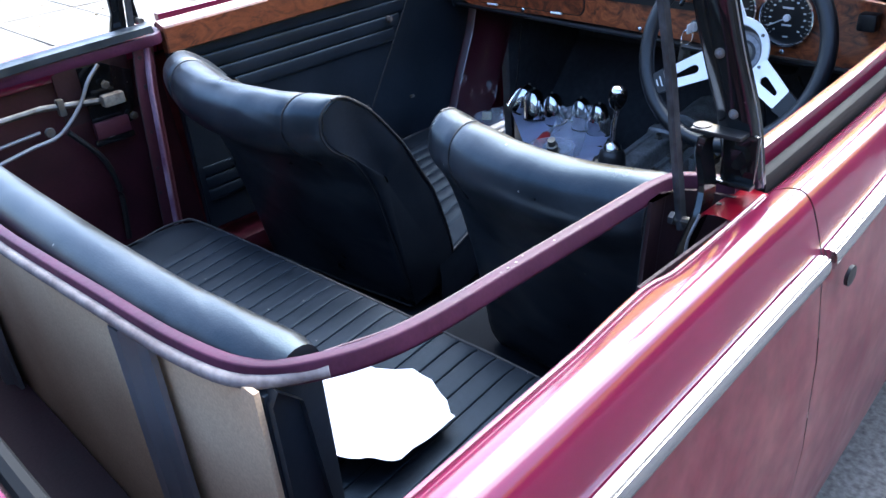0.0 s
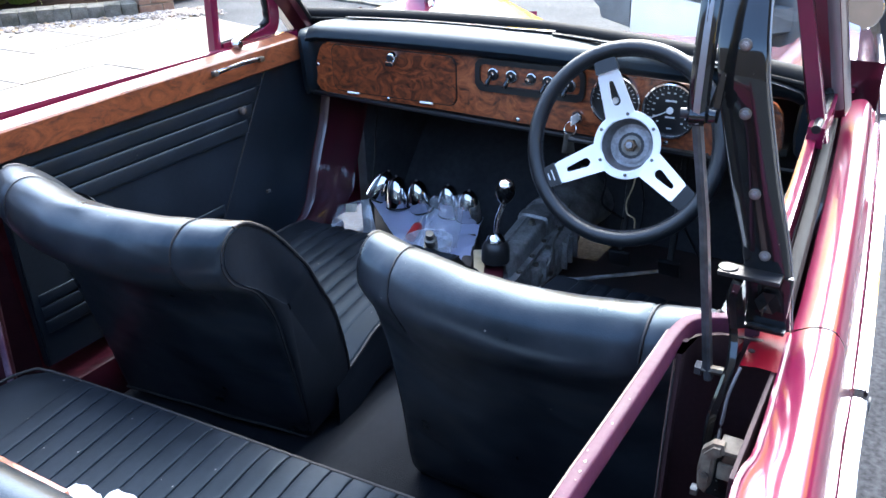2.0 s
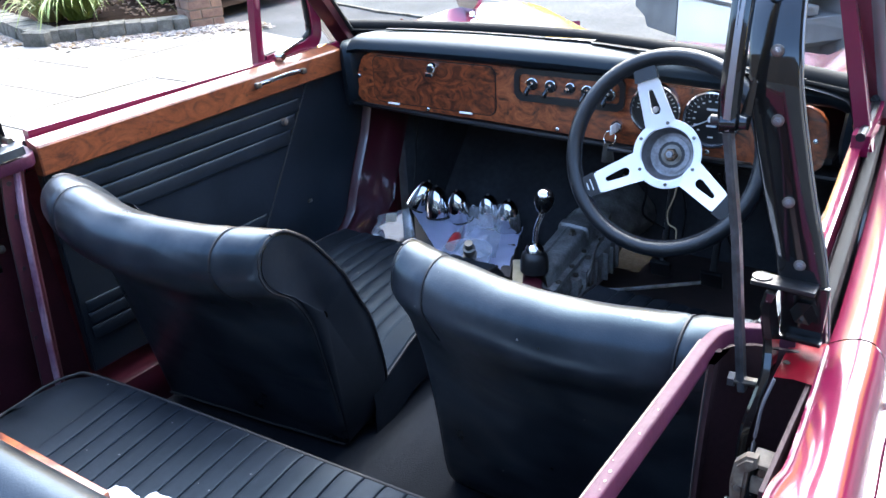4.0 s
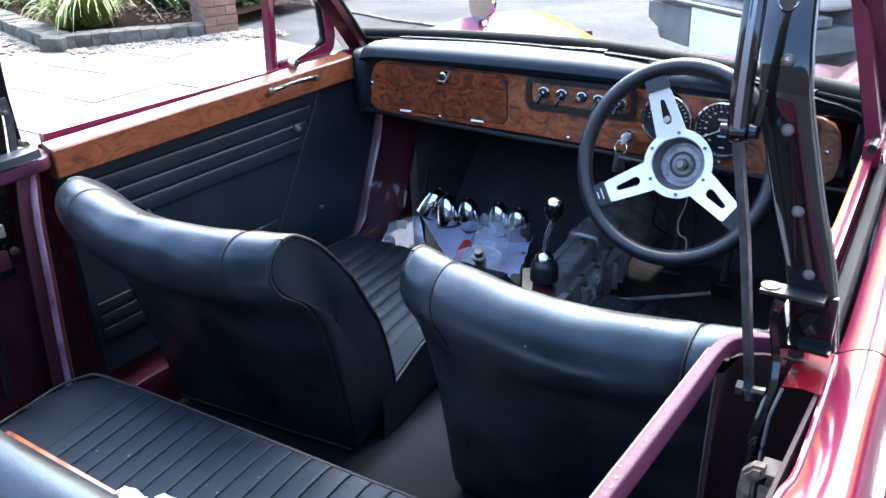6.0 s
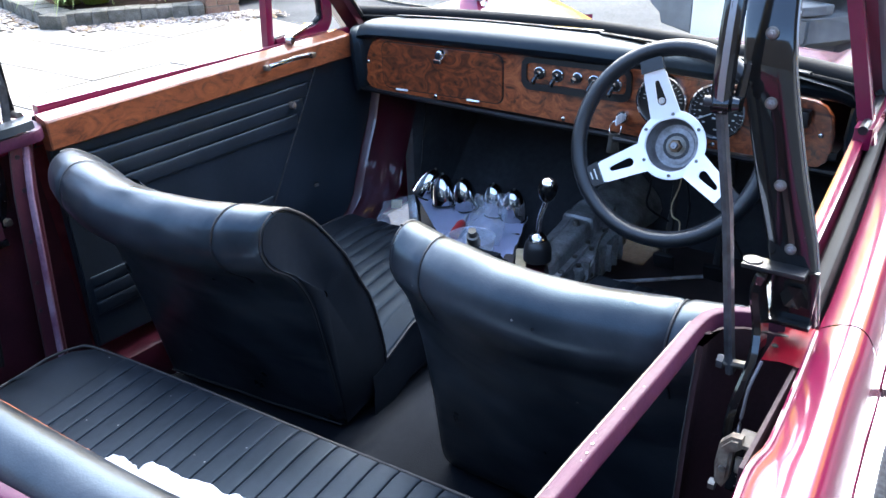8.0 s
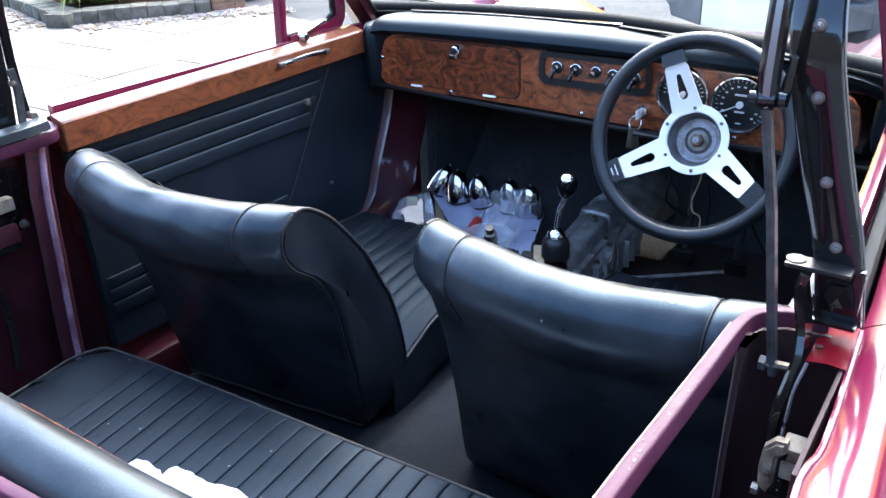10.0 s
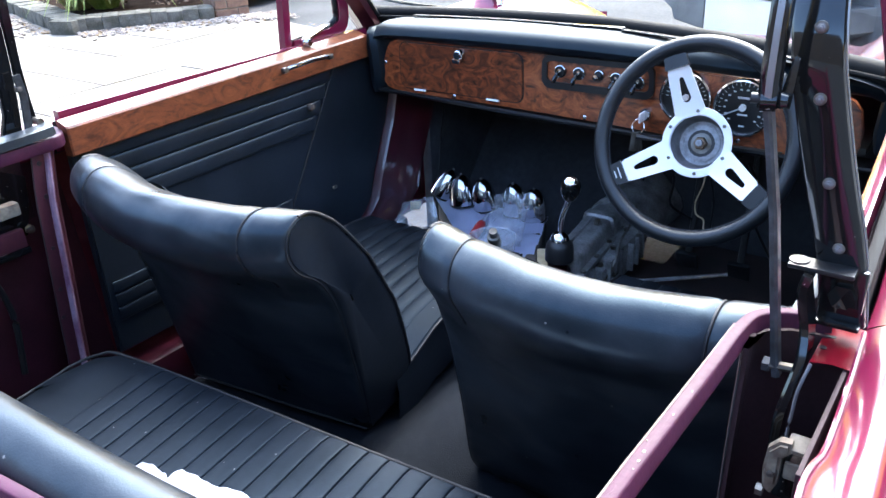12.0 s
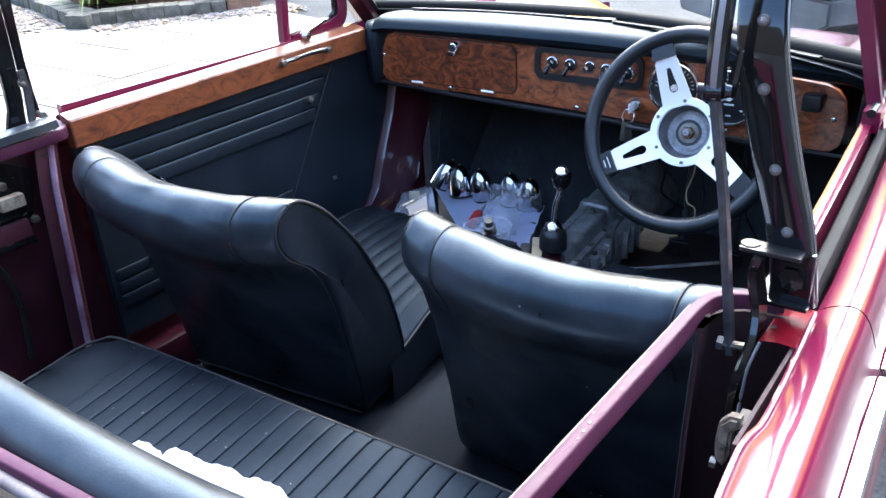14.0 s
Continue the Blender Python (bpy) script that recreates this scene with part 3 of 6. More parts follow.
def strip_run(y0, y1, s, owner, name="chrome_strip"):
    ys = [y0 + (y1 - y0) * k / 14 for k in range(15)]
    path = []
    for y in ys:
        path.append((s * (half_width(y, s) + 0.003), y, strip_height(y)))
    st = part(name, sweep(path, [(-0.0060, -0.011), (0.0, -0.0125), (0.0065, -0.010), (0.0085, -0.004), (0.0085, 0.004), (0.0065, 0.010), (0.0, 0.0125), (-0.0060, 0.011)]), CHROME, owner, "polished bright trim strip")
    part("strip_groove", tube([(s * (abs(x) + 0.0042), y, z + 0.0098) for x, y, z in path], 0.0017, 6), BLACK, st, "dark groove along the strip")


for s in (1, -1):
    ys = [-1.5, -1.2, -0.95, -0.75, -0.6, -0.5, -0.4, -0.34, -0.30, -0.27, -0.24, -0.22, -0.205, -0.192, -0.178, -0.164, -0.15, -0.13, -0.10, -0.05, 0.0, 0.0385]
    rows = []
    for y in ys:
        sec = flank_section(y, s, 0.866 + 0.008 * max(0, min(1, (y + 0.5) * 2)))
        rows.append(sec)
    wing = part("rear_wing", loft([r[:21] for r in rows], False), PAINT, car, "gloss burgundy rear wing")
    part("lower_flank", loft([r[20:] for r in rows], False), ROADDUST, wing, "dusty streaked lower flank")
    strip_run(-1.4, 0.03, s, wing)

# rear deck, boot lid edge and tail
bm = loft([[(x, y, 0.825 - 0.10 * max(0, -y - 0.75) ** 1.2 - 0.02 * (x / 0.66) ** 2) for x in np.linspace(-0.69, 0.69, 15)] for y in np.linspace(-0.672, -1.5, 9)], False)
part("boot_lid", bm, PAINT, car, "gloss burgundy boot lid")
part("tail_panel", box(0, -1.5, 0.5, 1.38, 0.03, 0.5, 0.01), PAINT, car)
part("rubber_seal", tube(smooth_path([(-0.67, -0.645, 0.812), (-0.5, -0.657, 0.812), (0, -0.662, 0.812), (0.5, -0.657, 0.812), (0.67, -0.645, 0.812)]), 0.010, 8), SEALRUBBER, car, "black rubber seal with a pale lip")

# The hood well's shade is put into the colour of floor and wall.
part("well_floor", box(0, -0.59, 0.42, 1.38, 0.17, 0.02, 0.0), SHADE_BROWN, car, "dull floor of the hood well")
part("well_wall", box(0, -0.672, 0.60, 1.38, 0.012, 0.36, 0.0), SHADE_BROWN, car)

# rails round the hood well
for s in (1, -1):
    pts = [(0.660, 0.022, 0.868), (0.63, 0.018, 0.868), (0.603, 0.002, 0.868), (0.594, -0.03, 0.868), (0.592, -0.12, 0.868), (0.588, -0.25, 0.867), (0.583, -0.37, 0.866), (0.560, -0.44, 0.864), (0.515, -0.488, 0.861), (0.43, -0.508, 0.859), (0.295, -0.518, 0.857), (0.1, -0.532, 0.856), (0, -0.535, 0.856)]
    section = [(-0.0095, -0.015), (-0.0105, -0.013), (-0.0105, 0.003), (-0.0095, 0.0055), (-0.0080, 0.006), (0.0010, 0.006), (0.0024, 0.0055), (0.0034, 0.0042), (0.0052, -0.0080), (0.0060, -0.0095), (0.0058, -0.012), (0.0046, -0.0135)]
    section = [(-s * (0.0105 - 0.0105 * 0.12 + q * 0.88 - 0.0092), r) for q, r in section]
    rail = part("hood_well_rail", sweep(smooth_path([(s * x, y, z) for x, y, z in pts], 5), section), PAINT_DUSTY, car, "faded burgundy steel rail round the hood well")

    part("rail_trim", sweep(smooth_path([(s * x, y - 0.0075 * max(0, min(1, (0.59 - x) / 0.06)), z - 0.007) for x, y, z in pts[7:]], 5), circle(0.0062, 10)), GREYLIP, rail, "worn grey trim along the lower edge")
    if s > 0:
        part("rail_lip", tube(smooth_path([(s * (x - 0.0095), y, z + 0.004) for x, y, z in pts[3:8]], 5), 0.0016, 6), PAINT_DULL, rail, "worn rolled lip")
        rng = random.Random(11)
        for k in range(7):
            y = rng.uniform(-0.30, -0.02) if k > 1 else -0.245 - 0.012 * k
            r0 = rng.uniform(0.0003, 0.0007) if k > 1 else 0.0011
            poly = [(r0 * math.cos(q) * rng.uniform(0.6, 1.3), 1.5 * r0 * math.sin(q) * rng.uniform(0.6, 1.3)) for q in [2 * math.pi * i / 7 for i in range(7)]]
            part("paint_chip", prism(poly, 0.0006, Matrix.Translation((0.585 + rng.uniform(-0.003, 0.004) + 0.03 * (y + 0.2), y, 0.8738))), CHIP, rail, "chip of bare primer")

# inner quarter panels behind the doors, wheel arches and posts
for s in (1, -1):
    bm = loft([[(s * x, y, z) for x, z in ((0.70, 0.84), (0.68, 0.7), (0.655, 0.5), (0.64, 0.28))] for y in (-1.2, -0.9, -0.6, -0.3, -0.05, 0.03)], False)
    bmesh.ops.solidify(bm, geom=bm.faces[:], thickness=0.004)
    # Driver's side panel and post are coloured dark for their shade.
    part("quarter_panel", bm, SHADE_BROWN if s > 0 else PAINT_DULL, car, "dull dark inner panel")
    rows = []
    for k in range(13):
        a = math.pi * k / 12
        rows.append([(s * x, -0.72 + 0.33 * math.cos(a), 0.28 + 0.37 * math.sin(a)) for x in (0.56, 0.58, 0.70)])
    part("wheel_arch", loft(rows, False), PAINT_DULL, car, "dull dark red wheel arch")
    # post: a folded steel channel with a flange towards the seats
    run = ((0.862, -0.050), (0.844, -0.053), (0.80, -0.060), (0.762, -0.065), (0.64, -0.074), (0.523, -0.083), (0.42, -0.090), (0.30, -0.098))
    rows = []
    for z, y in run:
        rows.append([(s * x, y + d, z) for x, d in ((0.605, 0.0), (0.600, 0.0), (0.599, 0.002), (0.599, 0.021), (0.600, 0.024), (0.610, 0.040), (0.628, 0.052), (0.66, 0.058), (0.69, 0.056), (0.69, 0.060), (0.66, 0.062), (0.626, 0.056), (0.607, 0.043), (0.603, 0.030), (0.603, 0.004))])
    post = part("door_post", loft(rows), SHADE_BROWN if s > 0 else PAINT_DULL, car, "dull burgundy steel door post with punched holes")
    # On the passenger side the sky's reflection is put into the bead's colour.
    part("edge_bead", tube([(s * 0.598, y + 0.027, z) for z, y in run], 0.006, 8), SHADE_BROWN if s > 0 else SKYEDGE, post, "rounded edge, the far one coloured for its sky sheen")
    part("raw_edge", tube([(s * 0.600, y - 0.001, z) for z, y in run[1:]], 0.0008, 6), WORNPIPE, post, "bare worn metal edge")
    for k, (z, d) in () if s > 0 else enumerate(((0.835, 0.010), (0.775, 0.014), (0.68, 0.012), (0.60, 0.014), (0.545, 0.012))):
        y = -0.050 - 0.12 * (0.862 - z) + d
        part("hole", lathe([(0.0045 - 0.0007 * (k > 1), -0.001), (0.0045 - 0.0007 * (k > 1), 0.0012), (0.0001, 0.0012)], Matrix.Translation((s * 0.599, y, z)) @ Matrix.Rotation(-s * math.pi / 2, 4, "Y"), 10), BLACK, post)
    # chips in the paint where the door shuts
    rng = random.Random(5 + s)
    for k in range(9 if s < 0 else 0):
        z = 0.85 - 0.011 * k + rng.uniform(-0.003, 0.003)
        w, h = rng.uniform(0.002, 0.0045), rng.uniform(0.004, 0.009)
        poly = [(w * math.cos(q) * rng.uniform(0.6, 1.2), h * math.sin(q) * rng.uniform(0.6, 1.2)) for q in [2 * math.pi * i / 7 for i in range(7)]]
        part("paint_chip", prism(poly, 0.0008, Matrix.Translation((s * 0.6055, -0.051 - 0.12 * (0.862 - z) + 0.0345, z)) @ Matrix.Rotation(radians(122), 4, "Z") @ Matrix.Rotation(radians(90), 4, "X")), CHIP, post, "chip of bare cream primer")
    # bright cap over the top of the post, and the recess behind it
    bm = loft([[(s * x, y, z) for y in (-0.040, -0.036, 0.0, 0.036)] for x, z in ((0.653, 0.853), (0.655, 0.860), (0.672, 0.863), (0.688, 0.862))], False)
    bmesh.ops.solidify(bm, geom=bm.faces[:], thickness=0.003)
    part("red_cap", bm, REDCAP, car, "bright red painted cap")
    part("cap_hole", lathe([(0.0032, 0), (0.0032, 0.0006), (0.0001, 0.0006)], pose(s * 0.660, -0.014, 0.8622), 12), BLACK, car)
    # Shade of the recess painted into its wall.
    part("recess_wall", box(s * 0.684, -0.115, 0.775, 0.004, 0.16, 0.17, 0.001), SHADE_BROWN, car, "recess wall with its shade put into the colour")
    # folded inner edge of the wing
    ly = [-0.58, -0.5, -0.4, -0.3, -0.24, -0.22, -0.205, -0.192, -0.178, -0.164, -0.15, -0.13, -0.1, -0.04, 0.03]
    part("folded_edge", tube([(s * (half_width(y, s) - crown_width(y) + 0.0006), y, 0.8540 + 0.007 * max(0, min(1, (y + 0.5) * 2))) for y in ly], 0.0028, 8), PAINT, car, "thin folded edge of the wing")

# floor, tunnel, toe board and sills
for cx, cy, w, l in ((-0.34, 0.35, 0.60, 2.0), (0.30, 0.15, 0.68, 1.60), (0.37, 1.00, 0.60, 0.10), (0.415, 1.22, 0.41, 0.34), (0.14, 1.215, 0.14, 0.33), (0.015, 1.075, 0.11, 0.25)):
    part("floor_panel", box(cx, cy, 0.255, w, l, 0.02, 0.0), FLOOR, car, "bare dull brown floor panel")
for cx, cy, w, l in ((-0.33, 0.20, 0.58, 1.0), (0.36, 0.16, 0.54, 0.92)):
    part("carpet", box(cx, cy, 0.2675, w, l, 0.006, 0.002), CARPET, car, "black carpet on the floor")
bm = loft([[(x, y, 0.27 + 0.10 * math.exp(-((x - 0.03) / 0.10) ** 2)) for x in np.linspace(-0.25, 0.3, 16)] for y in (-0.25, 0.0, 0.3, 0.55, 0.62)], False)
part("tunnel_carpet", bm, CARPET, car, "black carpet over the tunnel")
bm = bmesh.new()
box(0, 1.38, 0.51, 1.15, 0.02, 0.52, 0.0, bm=bm)
part("bulkhead", bm, DUSTBLACK, car, "matt black bulkhead board")
bm = loft([[(x, y, z) for x in np.linspace(-0.6, -0.03, 6)] for y, z in ((1.02, 0.268), (1.12, 0.29), (1.36, 0.55), (1.37, 0.76))], False)
part("toe_board", bm, DUSTBLACK, car, "black toe board")
for s in (1, -1):
    part("sill", box(s * 0.64, 0.45, 0.298, 0.10, 1.0, 0.13, 0.02), PAINT_SHADE, car, "burgundy door sill")
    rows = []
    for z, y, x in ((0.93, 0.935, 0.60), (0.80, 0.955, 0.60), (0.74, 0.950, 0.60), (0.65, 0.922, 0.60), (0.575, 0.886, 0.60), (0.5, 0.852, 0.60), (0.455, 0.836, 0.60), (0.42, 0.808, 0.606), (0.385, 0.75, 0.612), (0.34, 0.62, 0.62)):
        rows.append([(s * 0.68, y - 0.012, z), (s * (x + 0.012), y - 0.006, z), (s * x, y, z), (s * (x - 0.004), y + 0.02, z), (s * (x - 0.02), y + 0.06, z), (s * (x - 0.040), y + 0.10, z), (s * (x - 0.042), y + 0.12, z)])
    part("front_post", loft(rows, False), PAINT_SHADE, car, "burgundy front door post and kick panel")

    part("kick_wall", box(s * 0.575, 1.205, 0.50, 0.03, 0.36, 0.50, 0.004), DUSTBLACK, car, "black board on the footwell side")

# bonnet and front wings
rows = []
for y in (0.97, 1.1, 1.22, 1.34, 1.46, 1.58, 1.69, 1.79, 1.88, 1.97, 2.06, 2.16, 2.25, 2.33):
    drop = max(0, y - 1.75) ** 2 * 0.35
    row = []
    for k in range(25):
        u = -1 + 2 * k / 24
        h = half_width(y, 1 if u > 0 else -1)
        crown = np.interp(y, (0.97, 1.15, 1.35, 1.53, 1.69, 1.80, 1.89, 2.0, 2.1, 2.33), (0.888, 0.903, 0.910, 0.898, 0.880, 0.858, 0.830, 0.785, 0.735, 0.60)) + (0.018 if u > 0.5 else 0.0)
        centre = 0.878 - 0.145 * (y - 1) - drop * 0.5
        valley = 0.84 - 0.12 * (y - 1) - drop * 0.5
        a = abs(u)
        if a < 0.58:
            z = centre - (centre - valley) * (a / 0.58) ** 2.5
        elif a < 0.86:
            z = min(valley, crown) + max(0, crown - valley) * (0.5 - 0.5 * math.cos((a - 0.58) / 0.28 * math.pi))
        else:
            z = crown - (crown - min(0.79, crown - 0.06)) * ((a - 0.86) / 0.14) ** 2
        row.append((u * h, y, z))
    hl, hr = half_width(y, -1), half_width(y, 1)
    row = [(-hl - 0.01, y, 0.5), (-hl - 0.008, y, 0.7)] + row + [(hr + 0.008, y, 0.7), (hr + 0.01, y, 0.5)]
    rows.append(row)
bonnet = part("bonnet", loft(rows, False), PAINT, car, "gloss burgundy bonnet and front wings")
part("front_panel", loft([[Vector(p) for p in rows[-1]], [Vector((p[0] * 0.97, 2.345, min(p[2], 0.74))) for p in rows[-1]], [Vector((p[0] * 0.95, 2.35, 0.36)) for p in rows[-1]]], False), PAINT, car, "plain burgundy nose panel")
for s in (1, -1):
    part("lower_wing", loft([[Vector(rows[k][0 if s < 0 else -1]), Vector(rows[k][0 if s < 0 else -1]) + Vector((-s * 0.03, 0, -0.2))] for k in range(len(rows))], False), PAINT, car, "lower front wing")
for s in (1, -1):
    strip_run(0.93, 1.70, s, bonnet)
part("nose", box(0, 2.34, 0.46, 1.22, 0.04, 0.26, 0.02), PAINT, car)
part("scuttle", loft([[(x, y, z - 0.02 * (x / 0.6) ** 2) for x in np.linspace(-0.64, 0.64, 13)] for y, z in ((0.90, 0.90), (0.98, 0.902))], False), PAINT, car)


def road_wheel(x, y):
    t = part("wheel", lathe([(0.16, -0.06), (0.21, -0.06), (0.2, 0.05), (0.08, 0.06), (0.0001, 0.07)], Matrix.Translation((x, y, 0.285)) @ Matrix.Rotation(math.copysign(math.pi / 2, x), 4, "Y"), 28), STEEL, car, "painted steel road wheel")
    part("tyre", lathe([(0.19, -0.07), (0.26, -0.072), (0.283, -0.055), (0.285, 0), (0.283, 0.055), (0.26, 0.072), (0.19, 0.07)], Matrix.Translation((x, y, 0.285)) @ Matrix.Rotation(math.copysign(math.pi / 2, x), 4, "Y"), 32), TYRE, t)


for s in (1, -1):
    road_wheel(s * 0.62, -0.72)
    road_wheel(s * 0.58, 1.60)

# ---- windscreen ----
screen = thing("windscreen", "curved windscreen in a burgundy frame with black rubber", "windscreen")


def screen_base(x):
    return Vector((x, 0.965 - 0.15 * x - 0.30 * x * x, 0.935 - 0.012 * abs(x)))


def screen_top(x):
    return Vector((0.94 * x, 0.66 - 0.08 * x - 0.20 * x * x, 1.285 - 0.03 * abs(x)))


xs = [-0.652 + 1.282 * k / 24 for k in range(25)]
glass = part("glass", loft([[screen_base(x).lerp(screen_top(x), u) for x in xs] for u in (0.02, 0.5, 0.99)], False), GLASS, screen, "clear curved glass")
glass.visible_shadow = False
seal = part("seal", sweep([screen_base(x) for x in xs], [(-0.017, -0.022), (-0.020, -0.006), (-0.018, 0.006), (-0.012, 0.012), (-0.004, 0.015), (0.006, 0.014), (0.014, 0.009), (0.018, 0.0), (0.017, -0.022)]), SEALRUBBER, screen, "broad black rubber glazing strip")
part("filler", tube([screen_base(x) + Vector((0, -0.023, -0.008)) for x in xs], 0.0045, 8), SEALRUBBER, seal, "narrow rubber filler")
part("header_rail", sweep([screen_top(x) for x in xs], [(-0.02, -0.02), (0.02, -0.02), (0.025, 0.01), (0, 0.03), (-0.025, 0.01)]), PAINT, screen)
for s in (1, -1):
    a, b = (Vector((0.617, 0.760, 0.927)), Vector((0.566, 0.549, 1.268))) if s > 0 else (screen_base(-0.657), screen_top(-0.672))
    a = a + Vector((0, 0, -0.04))
    sec = [(-0.034, -0.018), (0.0, -0.026), (0.030, -0.018), (0.034, 0.0), (0.026, 0.026), (-0.012, 0.032), (-0.034, 0.012)]
    part("pillar", sweep([a, a.lerp(b, 0.33), a.lerp(b, 0.66), b], [(s * q, r) for q, r in sec], up=(0, -1, 0.3)), PAINT_SHADE, screen, "burgundy windscreen pillar")
    part("pillar_seal", tube([a.lerp(b, q) + Vector((-s * 0.030, 0.012, 0)) for q in (0.05, 0.35, 0.7, 1)], 0.008, 8), RUBBER, screen, "black rubber glazing strip")
    part("felt_channel", sweep([a.lerp(b, q) + Vector((s * 0.018, -0.026, 0)) for q in (0.02, 0.35, 0.7, 1)], [(-0.008, -0.004), (0.008, -0.004), (0.008, 0.004), (0.003, 0.006), (-0.003, 0.006), (-0.008, 0.004)], up=(0, -1, 0.3)), WIRE, screen, "grey metal window channel")

# ---- doors ----


def door(s):
    ys = [0.0415, 0.1, 0.2, 0.3, 0.4, 0.5, 0.6, 0.7, 0.8, 0.88]
    rows = [flank_section(y, s, 0.874) for y in ys]
    t = part("door", loft([r[:21] for r in rows], False), PAINT, car, "shut burgundy door with black ribbed trim")
    part("lower_flank", loft([r[20:] for r in rows], False), ROADDUST, t, "dusty streaked lower flank")
    strip_run(0.045, 0.875, s, t)
    # window slot: inner steel lip, black weatherstrip
    lip = [(s * (half_width(y, s) - (0.100 if s > 0 else 0.095)), y, 0.884 if s > 0 else 0.8925) for y in ys]
    part("window_lip", sweep(lip, [(-0.010, -0.03), (-0.010, 0.004), (-0.004, 0.007), (0.006, 0.005), (0.009, -0.03)]), PAINT, t, "burgundy steel window lip")
    part("weatherstrip", sweep([(s * (half_width(y, s) - 0.080), y, 0.872) for y in ys], [(-0.009, -0.02), (-0.009, -0.002), (-0.006, 0.003), (0, 0.005), (0.006, 0.003), (0.009, -0.002), (0.009, -0.02)]), SEALRUBBER, t, "black rubber weatherstrip")
    return t


left = door(-1)
right = door(1)

# trim of the passenger door
X = -0.622
panel_out = [(0.03, 0.40), (0.03, 0.84), (0.93, 0.845), (0.945, 0.74), (0.915, 0.65), (0.875, 0.575), (0.845, 0.50), (0.828, 0.455), (0.803, 0.425), (0.765, 0.402), (0.70, 0.388)]
TO_LEFT = Matrix(((0, 0, 1, X), (1, 0, 0, 0), (0, 1, 0, 0), (0, 0, 0, 1)))
part("trim_panel", prism(panel_out, 0.02, TO_LEFT, 0.003), VINYL_DULL, left, "black vinyl trim panel")


def seam_y(z):
    return 0.541 + (z - 0.533) / (0.834 - 0.533) * (0.733 - 0.541)


def rib(z0, z1, y0, bulge=0.0065):
    rows = []
    zc, hz = (z0 + z1) / 2, (z1 - z0) / 2
    for y in (y0, y0 + 0.01, y0 + 0.2, y0 + 0.4, seam_y(zc) - 0.02, seam_y(zc) - 0.006):
        k = 0.3 if y in (y0,) or y > seam_y(zc) - 0.01 else 1.0
        rows.append([(X + 0.001 + bulge * k * math.cos(a) ** 0.35, y, zc + hz * math.sin(a)) for a in [radians(q) for q in (-89.5, -85, -78, -66, -45, -20, 0, 20, 45, 66, 78, 85, 89.5)]])
    part("rib", loft(rows, False), VINYL_DULL, left)


for z0, z1 in ((0.801, 0.833), (0.767, 0.799), (0.734, 0.765), (0.699, 0.732)):
    rib(z0, z1, 0.045)
for z0, z1 in ((0.53, 0.555), (0.50, 0.528), (0.47, 0.498)):
    rib(z0, z1, 0.045, 0.006)
part("seam", tube([(X + 0.002, seam_y(z), z) for z in (0.836, 0.7, 0.53, 0.42)], 0.0022, 6), PIPING, left, "welted seam")
part("lock_knob", lathe([(0.009, 0), (0.009, 0.007), (0.0075, 0.012), (0.003, 0.014), (0.0001, 0.0145)], pose(X + 0.004, 0.632, 0.758, 0, 90, 0), 16), BROWNMAT, left, "small dark lock button")
part("clip", box(X + 0.003, 0.69, 0.534, 0.006, 0.014, 0.008, 0.002), STEEL, left)
# walnut capping
cap = [(-0.004, 0.825), (0.018, 0.825), (0.021, 0.828), (0.021, 0.877), (0.018, 0.881), (-0.008, 0.890), (-0.014, 0.888), (-0.006, 0.86)]
rows = []
for y in (0.023, 0.026, 0.3, 0.6, 0.835, 0.838):
    lift = 0.012 * (y - 0.02)
    rows.append([(X + q * (0.9 if y in (0.023, 0.838) else 1), y + (0.03 * (0.89 - z) / 0.06 if y > 0.8 else 0), z + lift) for q, z in cap])
part("capping", loft(rows), WOOD_LIGHT, left, "varnished walnut door capping", flat=True)
part("pull_handle", sweep(smooth_path([(-0.602, 0.550, 0.864), (-0.592, 0.562, 0.869), (-0.582, 0.588, 0.873), (-0.579, 0.625, 0.875), (-0.582, 0.662, 0.873), (-0.592, 0.69, 0.869), (-0.602, 0.702, 0.865)], 4), circle(0.0036, 10, 1.4)), CHROME, left, "arched chrome pull handle")
part("groove", tube(smooth_path([(-0.590, 0.564, 0.8725), (-0.579, 0.588, 0.8762), (-0.576, 0.625, 0.8782), (-0.579, 0.662, 0.8762), (-0.590, 0.688, 0.8725)], 4), 0.0018, 6), BLACK, left, "dark groove of the handle")
for y in (0.552, 0.70):
    part("foot", box(-0.597, y, 0.866, 0.014, 0.016, 0.013, 0.004), STEEL, left)
# quarter light: upright, frame, glass, catch
def lean(p, s):
    """The driver's side leans inwards towards the top."""
    return (s * p[0], p[1], p[2]) if s < 0 else (0.630 - 0.27 * (p[2] - 0.87), p[1] - 0.02, p[2])


